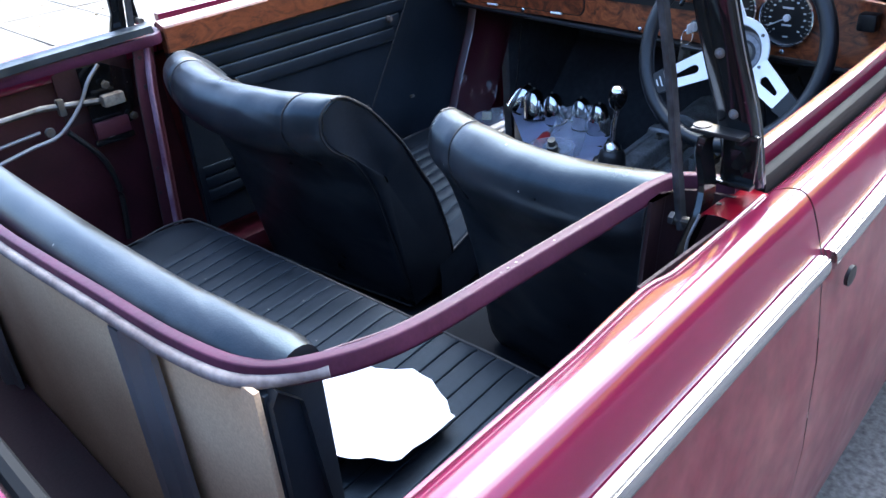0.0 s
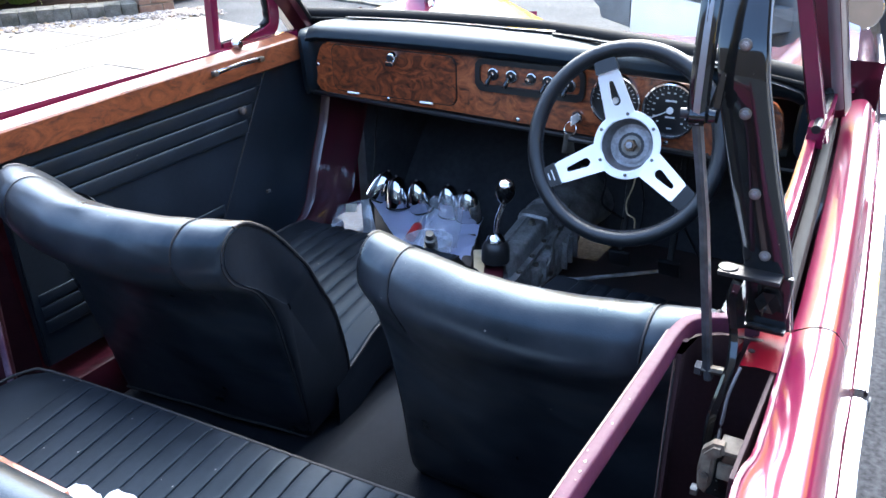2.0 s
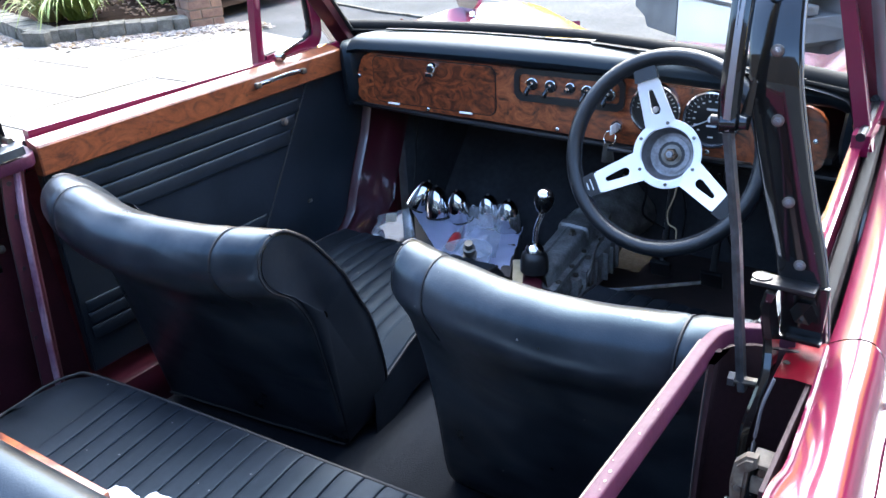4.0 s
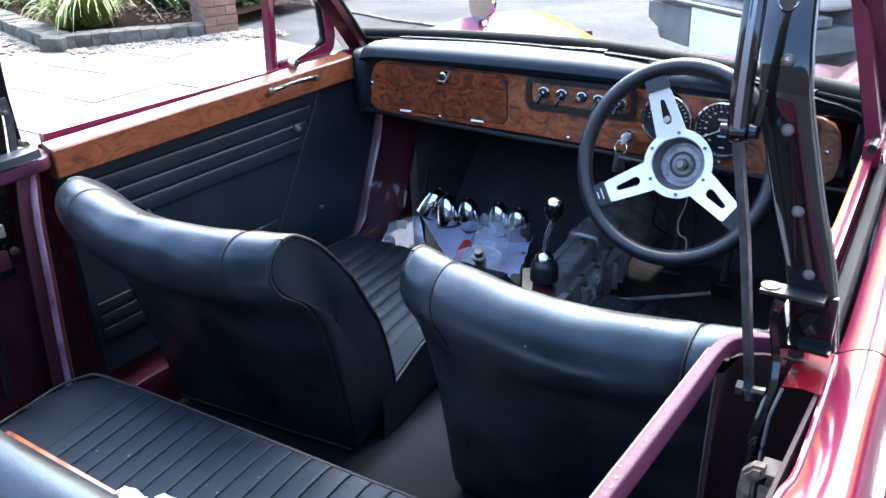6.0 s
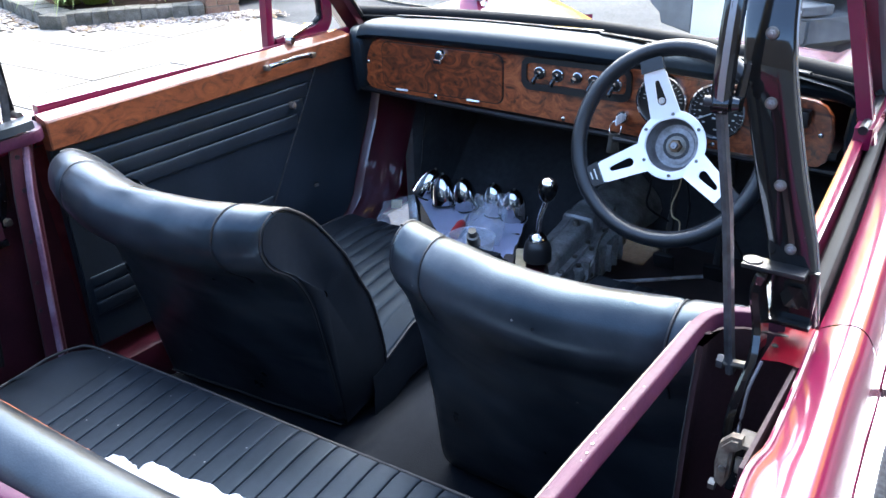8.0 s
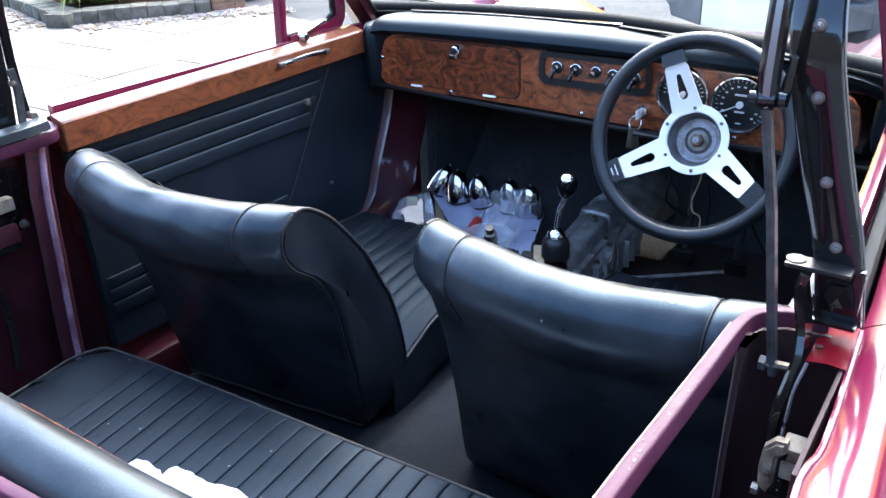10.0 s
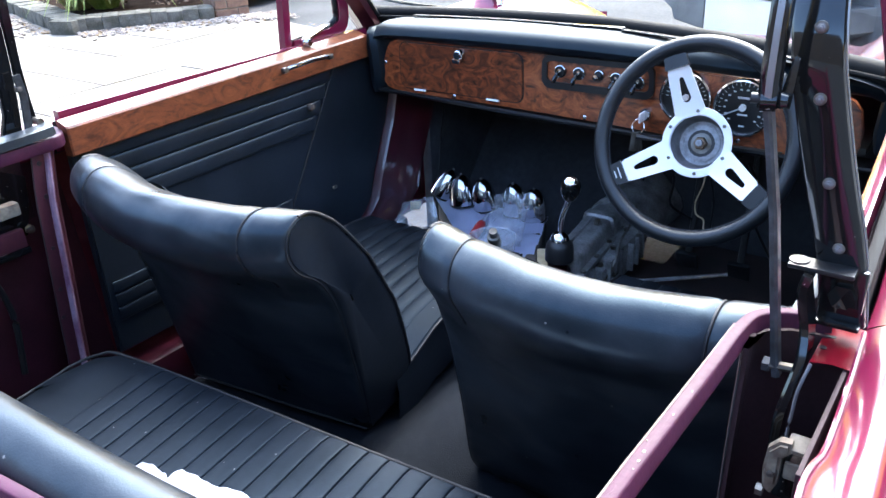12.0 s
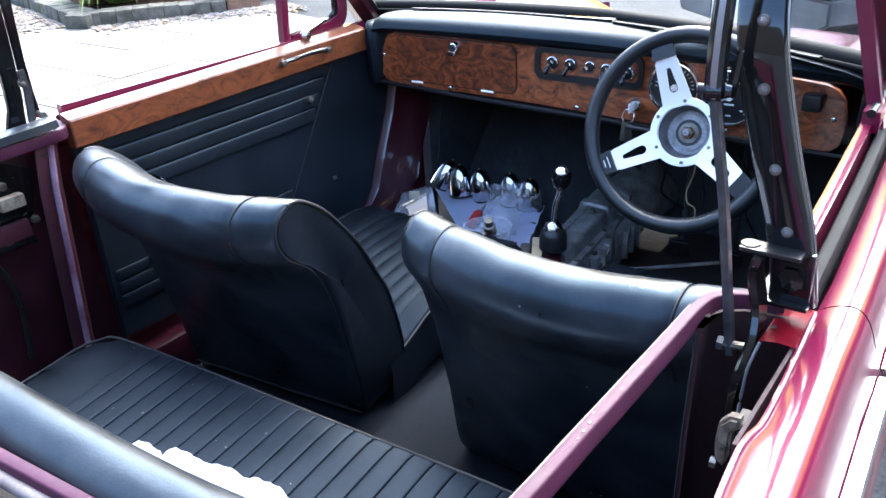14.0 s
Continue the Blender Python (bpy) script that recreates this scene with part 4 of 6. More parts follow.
for s, owner in ((-1, left), (1, right)):
    g = part("window_channel", sweep([lean(p, s) for p in ((0.660, 0.620, 0.87), (0.660, 0.630, 1.0), (0.655, 0.645, 1.2))], [(-0.010, -0.010), (0.010, -0.010), (0.010, 0.010), (0.004, 0.012), (-0.010, 0.010)], up=(1, 0, 0)), PAINT, owner, "burgundy window channel")
    dy = 0.0 if s < 0 else -0.06
    curve = [lean(p, s) for p in ((0.660, 0.640 + dy, 0.893), (0.660, 0.73 + dy, 0.898), (0.658, 0.79 + dy, 0.908), (0.656, 0.815 + dy, 0.94), (0.650, 0.797 + dy, 1.05), (0.64, 0.76 + dy, 1.19))]
    f = part("quarter_frame", sweep(smooth_path(curve, 5), [(-0.016, -0.012), (0.016, -0.012), (0.016, 0.012), (-0.016, 0.012)], up=(1, 0, 0)), PAINT, owner, "burgundy quarter-light frame")
    part("quarter_seal", tube([Vector(p) + Vector((0, -0.018 if k > 10 else -0.004, 0.014 if k < 14 else 0)) for k, p in enumerate(smooth_path(curve, 5))], 0.007, 8), RUBBER, owner, "black rubber quarter-light seal")
    q = part("quarter_glass", loft([[lean(p, s) for p in ((0.65, 0.64, 0.905), (0.65, 0.79 + dy, 0.915))], [lean(p, s) for p in ((0.64, 0.65, 1.18), (0.64, 0.75 + dy, 1.18))]], False), GLASS, owner)
    q.visible_shadow = False
part("catch", box(-0.628, 0.695, 0.922, 0.020, 0.07, 0.008, 0.003, Matrix.Rotation(0.25, 4, "X")), CHROME, left, "chrome quarter-light catch")
part("catch_boss", lathe([(0.012, 0), (0.012, 0.012), (0.008, 0.018), (0.0001, 0.019)], pose(-0.634, 0.66, 0.905, 0, 90, 0), 14), CHROME, left)
# driver's door trim and winder
part("trim_panel", box(0.605, 0.46, 0.60, 0.02, 0.82, 0.40, 0.006), VINYL_DULL, right, "black vinyl trim panel")
win = part("handle", box(0.606, 0.672, 0.886, 0.016, 0.050, 0.008, 0.003, Matrix.Rotation(0.25, 4, "Z")), CHROME, right, "chrome quarter-light catch")
part("handle_boss", box(0.612, 0.692, 0.876, 0.016, 0.022, 0.016, 0.004), CHROME, win)
part("door_lock", lathe([(0.012, 0), (0.012, 0.004), (0.0001, 0.005)], Matrix.Translation((0.763, 0.09, 0.765)) @ Matrix.Rotation(math.pi / 2, 4, "Y"), 14), BLACK, right, "dark oval key lock")

# ---- dashboard ----
dash = thing("dashboard", "burr walnut dashboard under a black padded top", "dashboard")
DY = 0.852


def wood_outline():
    top = [(-0.52 + 1.02 * k / 20, 0.8865 - 0.02 * ((k / 20 - 0.45) / 0.55) ** 2 * (1.3 if k > 9 else 0.35)) for k in range(21)]
    right_end = [(0.520, 0.852), (0.533, 0.835), (0.540, 0.80), (0.540, 0.772), (0.534, 0.750), (0.520, 0.738)]
    low = [(0.45, 0.734), (0.3, 0.738), (0.15, 0.743), (0.0, 0.748), (-0.15, 0.752), (-0.3, 0.754), (-0.45, 0.754), (-0.53, 0.756)]
    left_end = [(-0.552, 0.762), (-0.564, 0.775), (-0.566, 0.80), (-0.560, 0.832), (-0.546, 0.864), (-0.536, 0.876)]
    return (top + right_end + low + left_end)[::-1]


PLACE = Matrix.Translation((0, DY, 0)) @ FACE_BACK
wood = part("fascia", prism(wood_outline(), 0.018, PLACE, 0.002), WOOD, dash, "varnished burr walnut fascia")
lid = part("glovebox_lid", prism(rounded(-0.506, 0.768, -0.160, 0.879, 0.020), 0.005, Matrix.Translation((0, DY - 0.0035, 0)) @ FACE_BACK, 0.0012), WOOD_DARK, dash, "dark burr walnut glovebox lid")
part("gap", prism(rounded(-0.5085, 0.7655, -0.1575, 0.8815, 0.022), 0.002, Matrix.Translation((0, DY - 0.0012, 0)) @ FACE_BACK), BLACK, lid)
lock = part("lock", lathe([(0.013, 0), (0.013, 0.006), (0.011, 0.010), (0.0085, 0.011), (0.0085, 0.016), (0.0001, 0.016)], pose(-0.325, DY - 0.004, 0.864, 90, 0, 0), 20), CHROME, lid, "chrome lock with a thumb tab")
part("thumb_tab", box(-0.328, DY - 0.014, 0.851, 0.022, 0.012, 0.012, 0.003), CHROME, lock)
for x in (-0.452, -0.243):
    part("hinge", box(x + 0.006, DY - 0.007, 0.767, 0.034, 0.006, 0.005, 0.0015, Matrix.Rotation(-0.5, 4, "X")), ALLOY, lid, "bright metal hinge")
for x, z in ((-0.553, 0.825), (-0.348, 0.762), (-0.005, 0.756), (0.324, 0.752), (0.519, 0.80)):
    part("screw", dome(x, DY - 0.0005, z, 0.0055, 0.003), CHROME, wood)
# switch recess
ri = rounded(-0.096, 0.827, 0.138, 0.872, 0.012)
ro = rounded(-0.108, 0.812, 0.149, 0.884, 0.020)
bm = bmesh.new()
loft([[(x, DY - 0.001, z) for x, z in ro], [(x, DY - 0.007, z) for x, z in ro], [(x, DY - 0.007, z) for x, z in ri], [(x, DY + 0.002, z) for x, z in ri]], True, False, bm)
recess = part("switch_surround", bm, BLACK, dash, "black moulded switch surround")
part("recess_floor", prism(ri, 0.001, Matrix.Translation((0, DY - 0.0012, 0)) @ FACE_BACK), WOOD, recess)


def knob(x, z, r, owner, lever):
    """A switch on the recess floor: a black bezel, a bright ring and a hanging lever, or a plain chrome pull."""
    k = part("switch", lathe([(r * 1.25, 0), (r * 1.25, 0.003), (r, 0.004), (r, 0.006), (0.0001, 0.007)], pose(x, DY - 0.002, z, 90, 0, 0), 18), BLACK, owner, "round black switch bezel")
    part("ring", tube([(x + r * 1.12 * math.cos(q), DY - 0.0056, z + r * 1.12 * math.sin(q)) for q in [2 * math.pi * i / 18 for i in range(18)]], 0.0013, 6, True), CHROME, k, "thin chrome ring")
    if lever:
        part("lever", sweep([(x, DY - 0.006, z + 0.002), (x - 0.002, DY - 0.016, z - 0.004), (x - 0.005, DY - 0.023, z - 0.014), (x - 0.006, DY - 0.025, z - 0.021)], circle(0.005, 8), scales=[0.6, 0.8, 1.1, 0.8]), GLOSS, k, "black hanging lever")
        part("boss", lathe([(0.0042, 0.005), (0.0042, 0.012), (0.0001, 0.013)], pose(x + 0.002, DY - 0.002, z + 0.003, 90, 0, 0), 10), CHROME, k)
    else:
        part("pull", lathe([(0.003, 0.004), (0.003, 0.014), (0.0062, 0.018), (0.0062, 0.022), (0.0001, 0.024)], pose(x, DY - 0.002, z - 0.001, 90, 0, 0), 14), CHROME, k, "chrome pull knob")


for x, z, lev in ((-0.064, 0.851, True), (-0.020, 0.850, True), (0.027, 0.851, False), (0.066, 0.847, True), (0.114, 0.845, True)):
    knob(x, z, 0.011 if lev else 0.009, recess, lev)


def gauge(x, z, r, name, label, speed):
    g = part(name, lathe([(r, 0), (r, 0.010), (r * 0.985, 0.013), (r * 0.93, 0.014), (r * 0.885, 0.010), (r * 0.88, 0.003)], pose(x, DY, z, 90, 0, 0), 40, None, False), CHROME, dash, label)
    part("face", lathe([(r * 0.9, 0.0), (r * 0.9, 0.004), (0.0001, 0.0042)], pose(x, DY, z, 90, 0, 0), 32), DIAL, g, "black dial face")
    part("boss", lathe([(r * 0.12, 0.004), (r * 0.12, 0.010), (0.0001, 0.011)], pose(x, DY, z, 90, 0, 0), 16), ALLOY, g)
    bm = bmesh.new()
    if speed:
        for k in range(27):
            a = radians(225 - 270 * k / 26)
            l = 0.10 if k % 2 == 0 else 0.05
            m = Matrix.Rotation(-a, 4, "Y")
            box(x + (0.84 - l / 2) * r * math.cos(a), DY - 0.0046, z + (0.84 - l / 2) * r * math.sin(a), l * r, 0.0008, 0.0010, 0, m, bm)
        for k in range(0, 14):
            a = radians(225 - 270 * k / 13)
            box(x + 0.62 * r * math.cos(a), DY - 0.0046, z + 0.62 * r * math.sin(a), 0.09 * r, 0.0008, 0.05 * r, 0, None, bm)
        box(x, DY - 0.0046, z + 0.33 * r, 0.40 * r, 0.0008, 0.07 * r, 0, None, bm)
        box(x, DY - 0.0046, z - 0.26 * r, 0.34 * r, 0.0008, 0.06 * r, 0, None, bm)
        box(x, DY - 0.0046, z - 0.66 * r, 0.18 * r, 0.0008, 0.05 * r, 0, None, bm)
    else:
        for k in range(6):
            for c in (150, 30):
                a = radians(c + (k - 2.5) * 12)
                box(x + 0.72 * r * math.cos(a), DY - 0.0046, z + 0.72 * r * math.sin(a), 0.10 * r, 0.0008, 0.0014, 0, Matrix.Rotation(-a, 4, "Y"), bm)
        for dx in (-0.5, 0.5):
            box(x + dx * r, DY - 0.0046, z + 0.02 * r, 0.18 * r, 0.0008, 0.05 * r, 0, None, bm)
    part("markings", bm, MARK, g, "pale dial markings", flat=True)
    a = radians(207 if speed else 250)
    part("needle", box(x + 0.38 * r * math.cos(a), DY - 0.007, z + 0.38 * r * math.sin(a), 0.72 * r, 0.001, 0.0022, 0, Matrix.Rotation(-a, 4, "Y")), MARK, g, "white needle")


gauge(0.216, 0.827, 0.053, "fuel_gauge", "black twin-reading gauge in a chrome bezel", False)
gauge(0.328, 0.820, 0.056, "speedometer", "black speedometer in a chrome bezel", True)
ign = part("ignition_switch", lathe([(0.014, 0), (0.014, 0.010), (0.011, 0.014), (0.0001, 0.014)], pose(0.135, DY, 0.781, 90, 0, 0), 18), CHROME, dash, "chrome ignition switch holding its keys")
key = part("key", box(0.135, DY - 0.026, 0.781, 0.004, 0.026, 0.02, 0.002), ALLOY, ign)
ringp = [(0.130 + 0.013 * math.cos(a), DY - 0.03 + 0.004 * math.sin(a), 0.762 + 0.015 * math.sin(a)) for a in np.linspace(0, 6.28, 15)[:-1]]
part("key_ring", tube(ringp, 0.0012, 6, True), CHROME, ign)
for dx, rz in ((-0.005, 0.1), (0.004, -0.15), (0.0, 0.0)):
    part("key", box(0.128 + dx, DY - 0.03 + dx, 0.73, 0.012, 0.002, 0.042, 0.003, Matrix.Rotation(rz, 4, "Y")), STEEL, ign)
part("pull_switch", box(0.482, DY - 0.014, 0.832, 0.034, 0.028, 0.032, 0.006), BLACK, dash, "square black pull switch")
part("parcel_edge", box(0.30, DY - 0.004, 0.741, 0.22, 0.006, 0.004, 0.001), STEEL, dash)

# padded top, wrapping round both ends
rows = []
for k in range(41):
    u = -1 + 2 * k / 40
    x = 0.603 * u
    e = max(0, (abs(u) - 0.93) / 0.07)
    back = screen_base(x).y - 0.012
    d = -0.006 * (1 - u * u)
    zt = 0.933 - 0.012 * abs(u) ** 3 - (0.03 if u > 0 else 0.05) * e * e - (0.012 * u if u > 0 else 0)
    zl = 0.887 - 0.026 * max(0, u) ** 2 - 0.03 * e
    f = 0.838 + d + 0.015 * e * e
    rows.append([(x, back, zt - 0.004), (x, back - 0.03, zt), (x, f + 0.062, zt + 0.001), (x, f + 0.040, zt - 0.001), (x, f + 0.022, zt - 0.0045), (x, f + 0.009, zt - 0.0105), (x, f + 0.001, zt - 0.019), (x, f - 0.003, zt - 0.029), (x, f - 0.001, (zt + zl) / 2 - 0.012), (x, f + 0.004, zl + 0.004), (x, f + 0.012, zl - 0.001), (x, f + 0.03, zl - 0.002)])
part("padded_top", loft(rows, False), PAD, dash, "black padded vinyl dash top")
for s in (1, -1):
    rows = []
    for z, wd, dy in ((0.905, 0.014, 0.016), (0.898, 0.026, 0.006), (0.885, 0.038, 0.0), (0.86, 0.046, -0.002), (0.80, 0.05, 0.0), (0.765, 0.045, 0.004), (0.745, 0.03, 0.012)):
        c = s * (0.607 - wd / 2 - 0.0)
        rows.append([(c + q * wd, 0.842 + dy + p, z) for q, p in ((-0.5, 0.06), (-0.5, 0.012), (-0.36, 0.0), (0.0, -0.006), (0.36, 0.0), (0.5, 0.012), (0.5, 0.06))])
    part("end_pad", loft(rows), PAD, dash, "black padded end of the dash")
lip_rows = []
for k in range(21):
    x = -0.58 + 1.15 * k / 20
    zb = 0.746 - 0.012 * (x + 0.05) / 0.6 + 0.004 * abs(x / 0.55) ** 2
    lip_rows.append([(x, 0.847, zb - 0.001), (x, 0.846, zb - 0.006), (x, 0.852, zb - 0.013), (x, 0.90, zb - 0.03), (x, 0.90, zb)])
part("lower_lip", loft(lip_rows), BLACK, dash, "black rolled lower edge")
for x0, x1 in ((-0.50, -0.05), (0.05, 0.50)):
    path = [(x, screen_base(x).y - 0.05, 0.934 - 0.01 * abs(x)) for x in np.linspace(x0, x1, 8)]
    slot = part("demister_slot", sweep(path, [(-0.006, 0), (-0.006, 0.004), (0.006, 0.004), (0.006, 0)]), SEALRUBBER, dash, "black demister slot")
    part("slot_lip", tube([(x, y - 0.0075, z + 0.0035) for x, y, z in path], 0.0014, 6), STEEL, slot, "dull metal lip")
part("ashtray", box(-0.01, 0.925, 0.935, 0.115, 0.026, 0.008, 0.0025), GLOSS, dash, "ashtray lid set in the dash top")
part("ashtray_tab", box(-0.008, 0.914, 0.938, 0.03, 0.004, 0.003, 0.001), STEEL, dash)
part("under_dash", box(0.0, 1.11, 0.762, 1.10, 0.5, 0.012, 0.0), BLACK, dash)

# ---- steering wheel ----


def steering_wheel():
    R, n, DISH = 0.182, 64, 0.024
    t = thing("steering_wheel", "black leather-rimmed wheel with three slotted alloy spokes", "steering wheel", at=Matrix.Translation((0.274, 0.738, 0.776)) @ Matrix.Rotation(radians(70), 4, "X") @ Matrix.Rotation(radians(6), 4, "Z"))
    path = [(R * math.cos(2 * math.pi * i / n), R * math.sin(2 * math.pi * i / n), 0) for i in range(n)]
    rim = part("rim", tube(path, 0.0155, 14, True), LEATHER, t, "black leather rim")
    part("stitching", tube([(0.984 * p[0] * (R - 0.0158) / R / 0.984, p[1] * (R - 0.0158) / R, 0) for p in path], 0.0012, 5, True), PIPING, rim)
    for k in range(40):
        a0 = 2 * math.pi * k / 40
        part("stitch", box(0, 0, 0, 0.0012, 0.010, 0.0012, 0.0004, None), PIPING, rim).matrix_local = Matrix.Rotation(a0, 4, "Z") @ Matrix.Translation((R - 0.0152, 0, 0.002)) @ Matrix.Rotation(0.5, 4, "X")
    for a in (107, 206, 322):
        m = Matrix.Rotation(radians(a), 4, "Z")
        bm = bmesh.new()
        # slotted flat bar from hub to rim
        def wd(r):
            return 0.030 - 0.011 * (r - 0.05) / 0.12
        z1, z0 = 0.003, -0.001
        slot = [(0.087 + 0.009 * math.cos(q), 0.009 * math.sin(q)) for q in [radians(v) for v in (90, 126, 162, 198, 234, 270)]] + [(0.121 + 0.005 * math.cos(q), 0.005 * math.sin(q)) for q in [radians(v) for v in (-90, -54, -18, 18, 54, 90)]]
        edge = [(0.074, wd(0.074)), (0.056, wd(0.056)), (0.050, 0.012), (0.050, -0.012), (0.056, -wd(0.056)), (0.074, -wd(0.074)), (0.121, -wd(0.121)), (0.138, -wd(0.138)), (0.145, -0.006), (0.145, 0.006), (0.138, wd(0.138)), (0.121, wd(0.121))]
        loft([[(x, y, z) for x, y in ring] for ring, z in ((slot, z0), (slot, z1), (edge, z1), (edge, z0))], True, False, bm)
        box(0.156, 0, 0.001, 0.034, 2 * wd(0.155), 0.004, 0.0008, None, bm)
        bm.transform(m)
        for v in bm.verts:
            v.co.z -= DISH * max(0.0, min(1.0, (0.158 - v.co.xy.length) / 0.095))
        sp = part("spoke", bm, ALLOY, t, "brushed alloy spoke with a slot")
        sl = loft([[(r, wd(r) + 0.0015, 0.0050), (r, -wd(r) - 0.0015, 0.0050), (r, -wd(r) - 0.0015, -0.004), (r, wd(r) + 0.0015, -0.004)] for r in (0.143, 0.152, 0.172)])
        sl.transform(m)
        part("sleeve", sl, LEATHER, sp, "black leather sleeve")
        if a == 206:
            bm = bmesh.new()
            for k in range(2):
                box(0.152 + 0.009 * k, 0, 0.006, 0.0022, 0.022 - 0.008 * k, 0.0006, 0, None, bm)
            bm.transform(m)
            part("maker_bars", bm, MARK, sp, "small pale maker's marks")
    hub = part("hub_ring", lathe([(0.066, -0.002), (0.067, 0.002), (0.066, 0.0034), (0.0525, 0.0036), (0.0510, 0.002), (0.0500, -0.004)], Matrix.Translation((0, 0, -DISH)), 64, None, False), ALLOY, t, "alloy hub ring")
    cup = part("hub_cup", lathe([(0.0505, 0.0), (0.0490, -0.010), (0.0470, -0.024), (0.0420, -0.030)], Matrix.Translation((0, 0, -DISH)), 48, None, False), CUP, t, "open grey hub cup")
    part("cup_floor", lathe([(0.0425, -0.030), (0.036, -0.031), (0.0355, -0.0295), (0.0001, -0.0295)], Matrix.Translation((0, 0, -DISH)), 48, None, False), CUPFLOOR, cup, "scuffed bare metal cup floor")
    part("washer", lathe([(0.0200, -0.0300), (0.0200, -0.0275), (0.0001, -0.0270)], Matrix.Translation((0, 0, -DISH)), 24), STEEL, cup, "rusty washer")
    part("nut", lathe([(0.0130, -0.028), (0.0130, -0.020), (0.0110, -0.0175), (0.0001, -0.0175)], Matrix.Translation((0, 0, -DISH)), 6), RUSTNUT, t, "bare steering nut", flat=True)
    part("stem", lathe([(0.0065, -0.02), (0.0065, -0.012), (0.0030, -0.0115), (0.0001, -0.0135)], Matrix.Translation((0, 0, -DISH)), 14), WIRE, t, "bright stud end")
    for k in range(6):
        a = radians(60 * k + 32)
        part("screw", lathe([(0.0035, 0), (0.0033, 0.0055), (0.0015, 0.006), (0.0001, 0.005)], Matrix.Translation((0.0590 * math.cos(a), 0.0590 * math.sin(a), 0.0005 - DISH)), 8), STEEL, hub)
    part("column", tube([(0, 0, -0.052), (0, 0, -0.28)], 0.026, 16), BLACK, t, "black steering column")
    part("indicator_stalk", sweep([(-0.02, -0.01, -0.06), (-0.08, 0.002, -0.055), (-0.13, 0.008, -0.05)], circle(0.0035, 8), scales=[1, 1, 1.6]), BLACK, t, "thin black indicator stalk")


steering_wheel()

# ---- front seats ----


def front_seat(label, left, right, rear, fore, lean_left, lean_right, bow=0.044, skew=0.0, reach=1.0, drop=0.0):
    """A bucket seat between x = left and right at the shoulder. rear and fore: the side view's (y, z) from the hem up over the roll, and down the front."""
    t = thing("front_seat", label, "car seat", group="front seats")
    mid = (left + right) / 2
    outline = [(v.x, v.y) for v in smooth_path([(y, z, 0) for y, z in rear + fore], 4)]
    n = len(outline)
    crest = max(range(n), key=lambda i: outline[i][1])

    def side_x(sign, z):
        low = max(0, 0.72 - z)
        return left - lean_left * low if sign < 0 else right - lean_right * low

    def skin(u, i, inset=0.0):
        """The i-th point of the side view at u across the width, -1 to 1."""
        y, z = outline[i]
        p, q = outline[max(i - 1, 0)], outline[min(i + 1, n - 1)]
        d = Vector((q[0] - p[0], q[1] - p[1])).normalized()
        y, z = y + inset * d.y, z - inset * d.x
        hold = max(0.0, min(1.0, (z - 0.32) / 0.36))
        round_ = 1 - abs(u) ** 2.2
        top = max(0.0, min(1.0, (z - 0.66) / 0.08))
        a_, b_ = side_x(-1, z), side_x(1, z)
        x = a_ + (b_ - a_) * (u + 1) / 2
        wob = noise.noise(Vector((x * 9, y * 12, z * 12))) * 0.0030 + noise.noise(Vector((x * 26, y * 22 + 5, z * 22))) * 0.0013
        pinch = 0.0038 * math.exp(-((abs(u) - 0.72) / 0.022) ** 2) * top
        k = wob * (1 - abs(u) ** 8) - pinch + 0.004 * top * (1 - abs(u) ** 4)
        y -= skew * (1 - u) / 2 * max(0.0, (0.72 - z) / 0.42)
        return Vector((x, y - bow * hold * round_ - k * d.y, z - 0.012 * top * round_ + k * d.x))

    us = [-1 + 0.004, -0.985] + list(np.linspace(-0.965, 0.965, 57)) + [0.985, 1 - 0.004]
    rows = []
    for u in us:
        inset = 0.008 if abs(u) > 0.99 else 0.0022 if abs(u) > 0.97 else 0.0
        rows.append([skin(u, i, inset) for i in range(n)])
    back = part("backrest", loft(rows, True, False), VINYL, t, "black vinyl seat back with a fat rolled top")
    for sgn in (-1, 1):
        ring = [skin(sgn * 0.998, i, 0.0085) for i in range(n)]
        c = sum(ring, Vector()) / n
        rows = [ring, [p.lerp(c, 0.10) + Vector((sgn * 0.003, 0, 0)) for p in ring], [p.lerp(c, 0.45) + Vector((sgn * 0.007, 0, 0)) for p in ring], [p.lerp(c, 0.97) + Vector((sgn * 0.008, 0, 0)) for p in ring]]
        part("side_panel", loft(rows, True, False), SIDEVINYL, back, "flat black vinyl side panel")
        part("piping", tube([skin(sgn * 0.995, i, 0.0035) for i in range(crest - 2, n - 4)], 0.0030, 8), PIPING, back, "piped front edge")
        part("seam", tube([skin(sgn * 0.994, i, 0.0040) for i in range(3, crest - 1)], 0.0015, 6), PIPING, back, "welted seam round the roll")
        u = sgn * 0.72
        part("seam", tube([skin(u, i, -0.0010) for i in range(n) if outline[i][1] > 0.70 and i < crest + 9], 0.0019, 6), PIPING, back, "welted seam")
    part("lower_piping", tube([skin(u, 0, -0.002) + Vector((0, 0, 0.004)) for u in np.linspace(-0.98, 0.98, 11)], 0.0024, 6), WORNPIPE, back, "worn piped hem")
    fy = fore[-1][0]
    cx = (side_x(-1, 0.42) + side_x(1, 0.42)) / 2
    cw = (side_x(1, 0.42) - side_x(-1, 0.42)) / 2 - 0.004
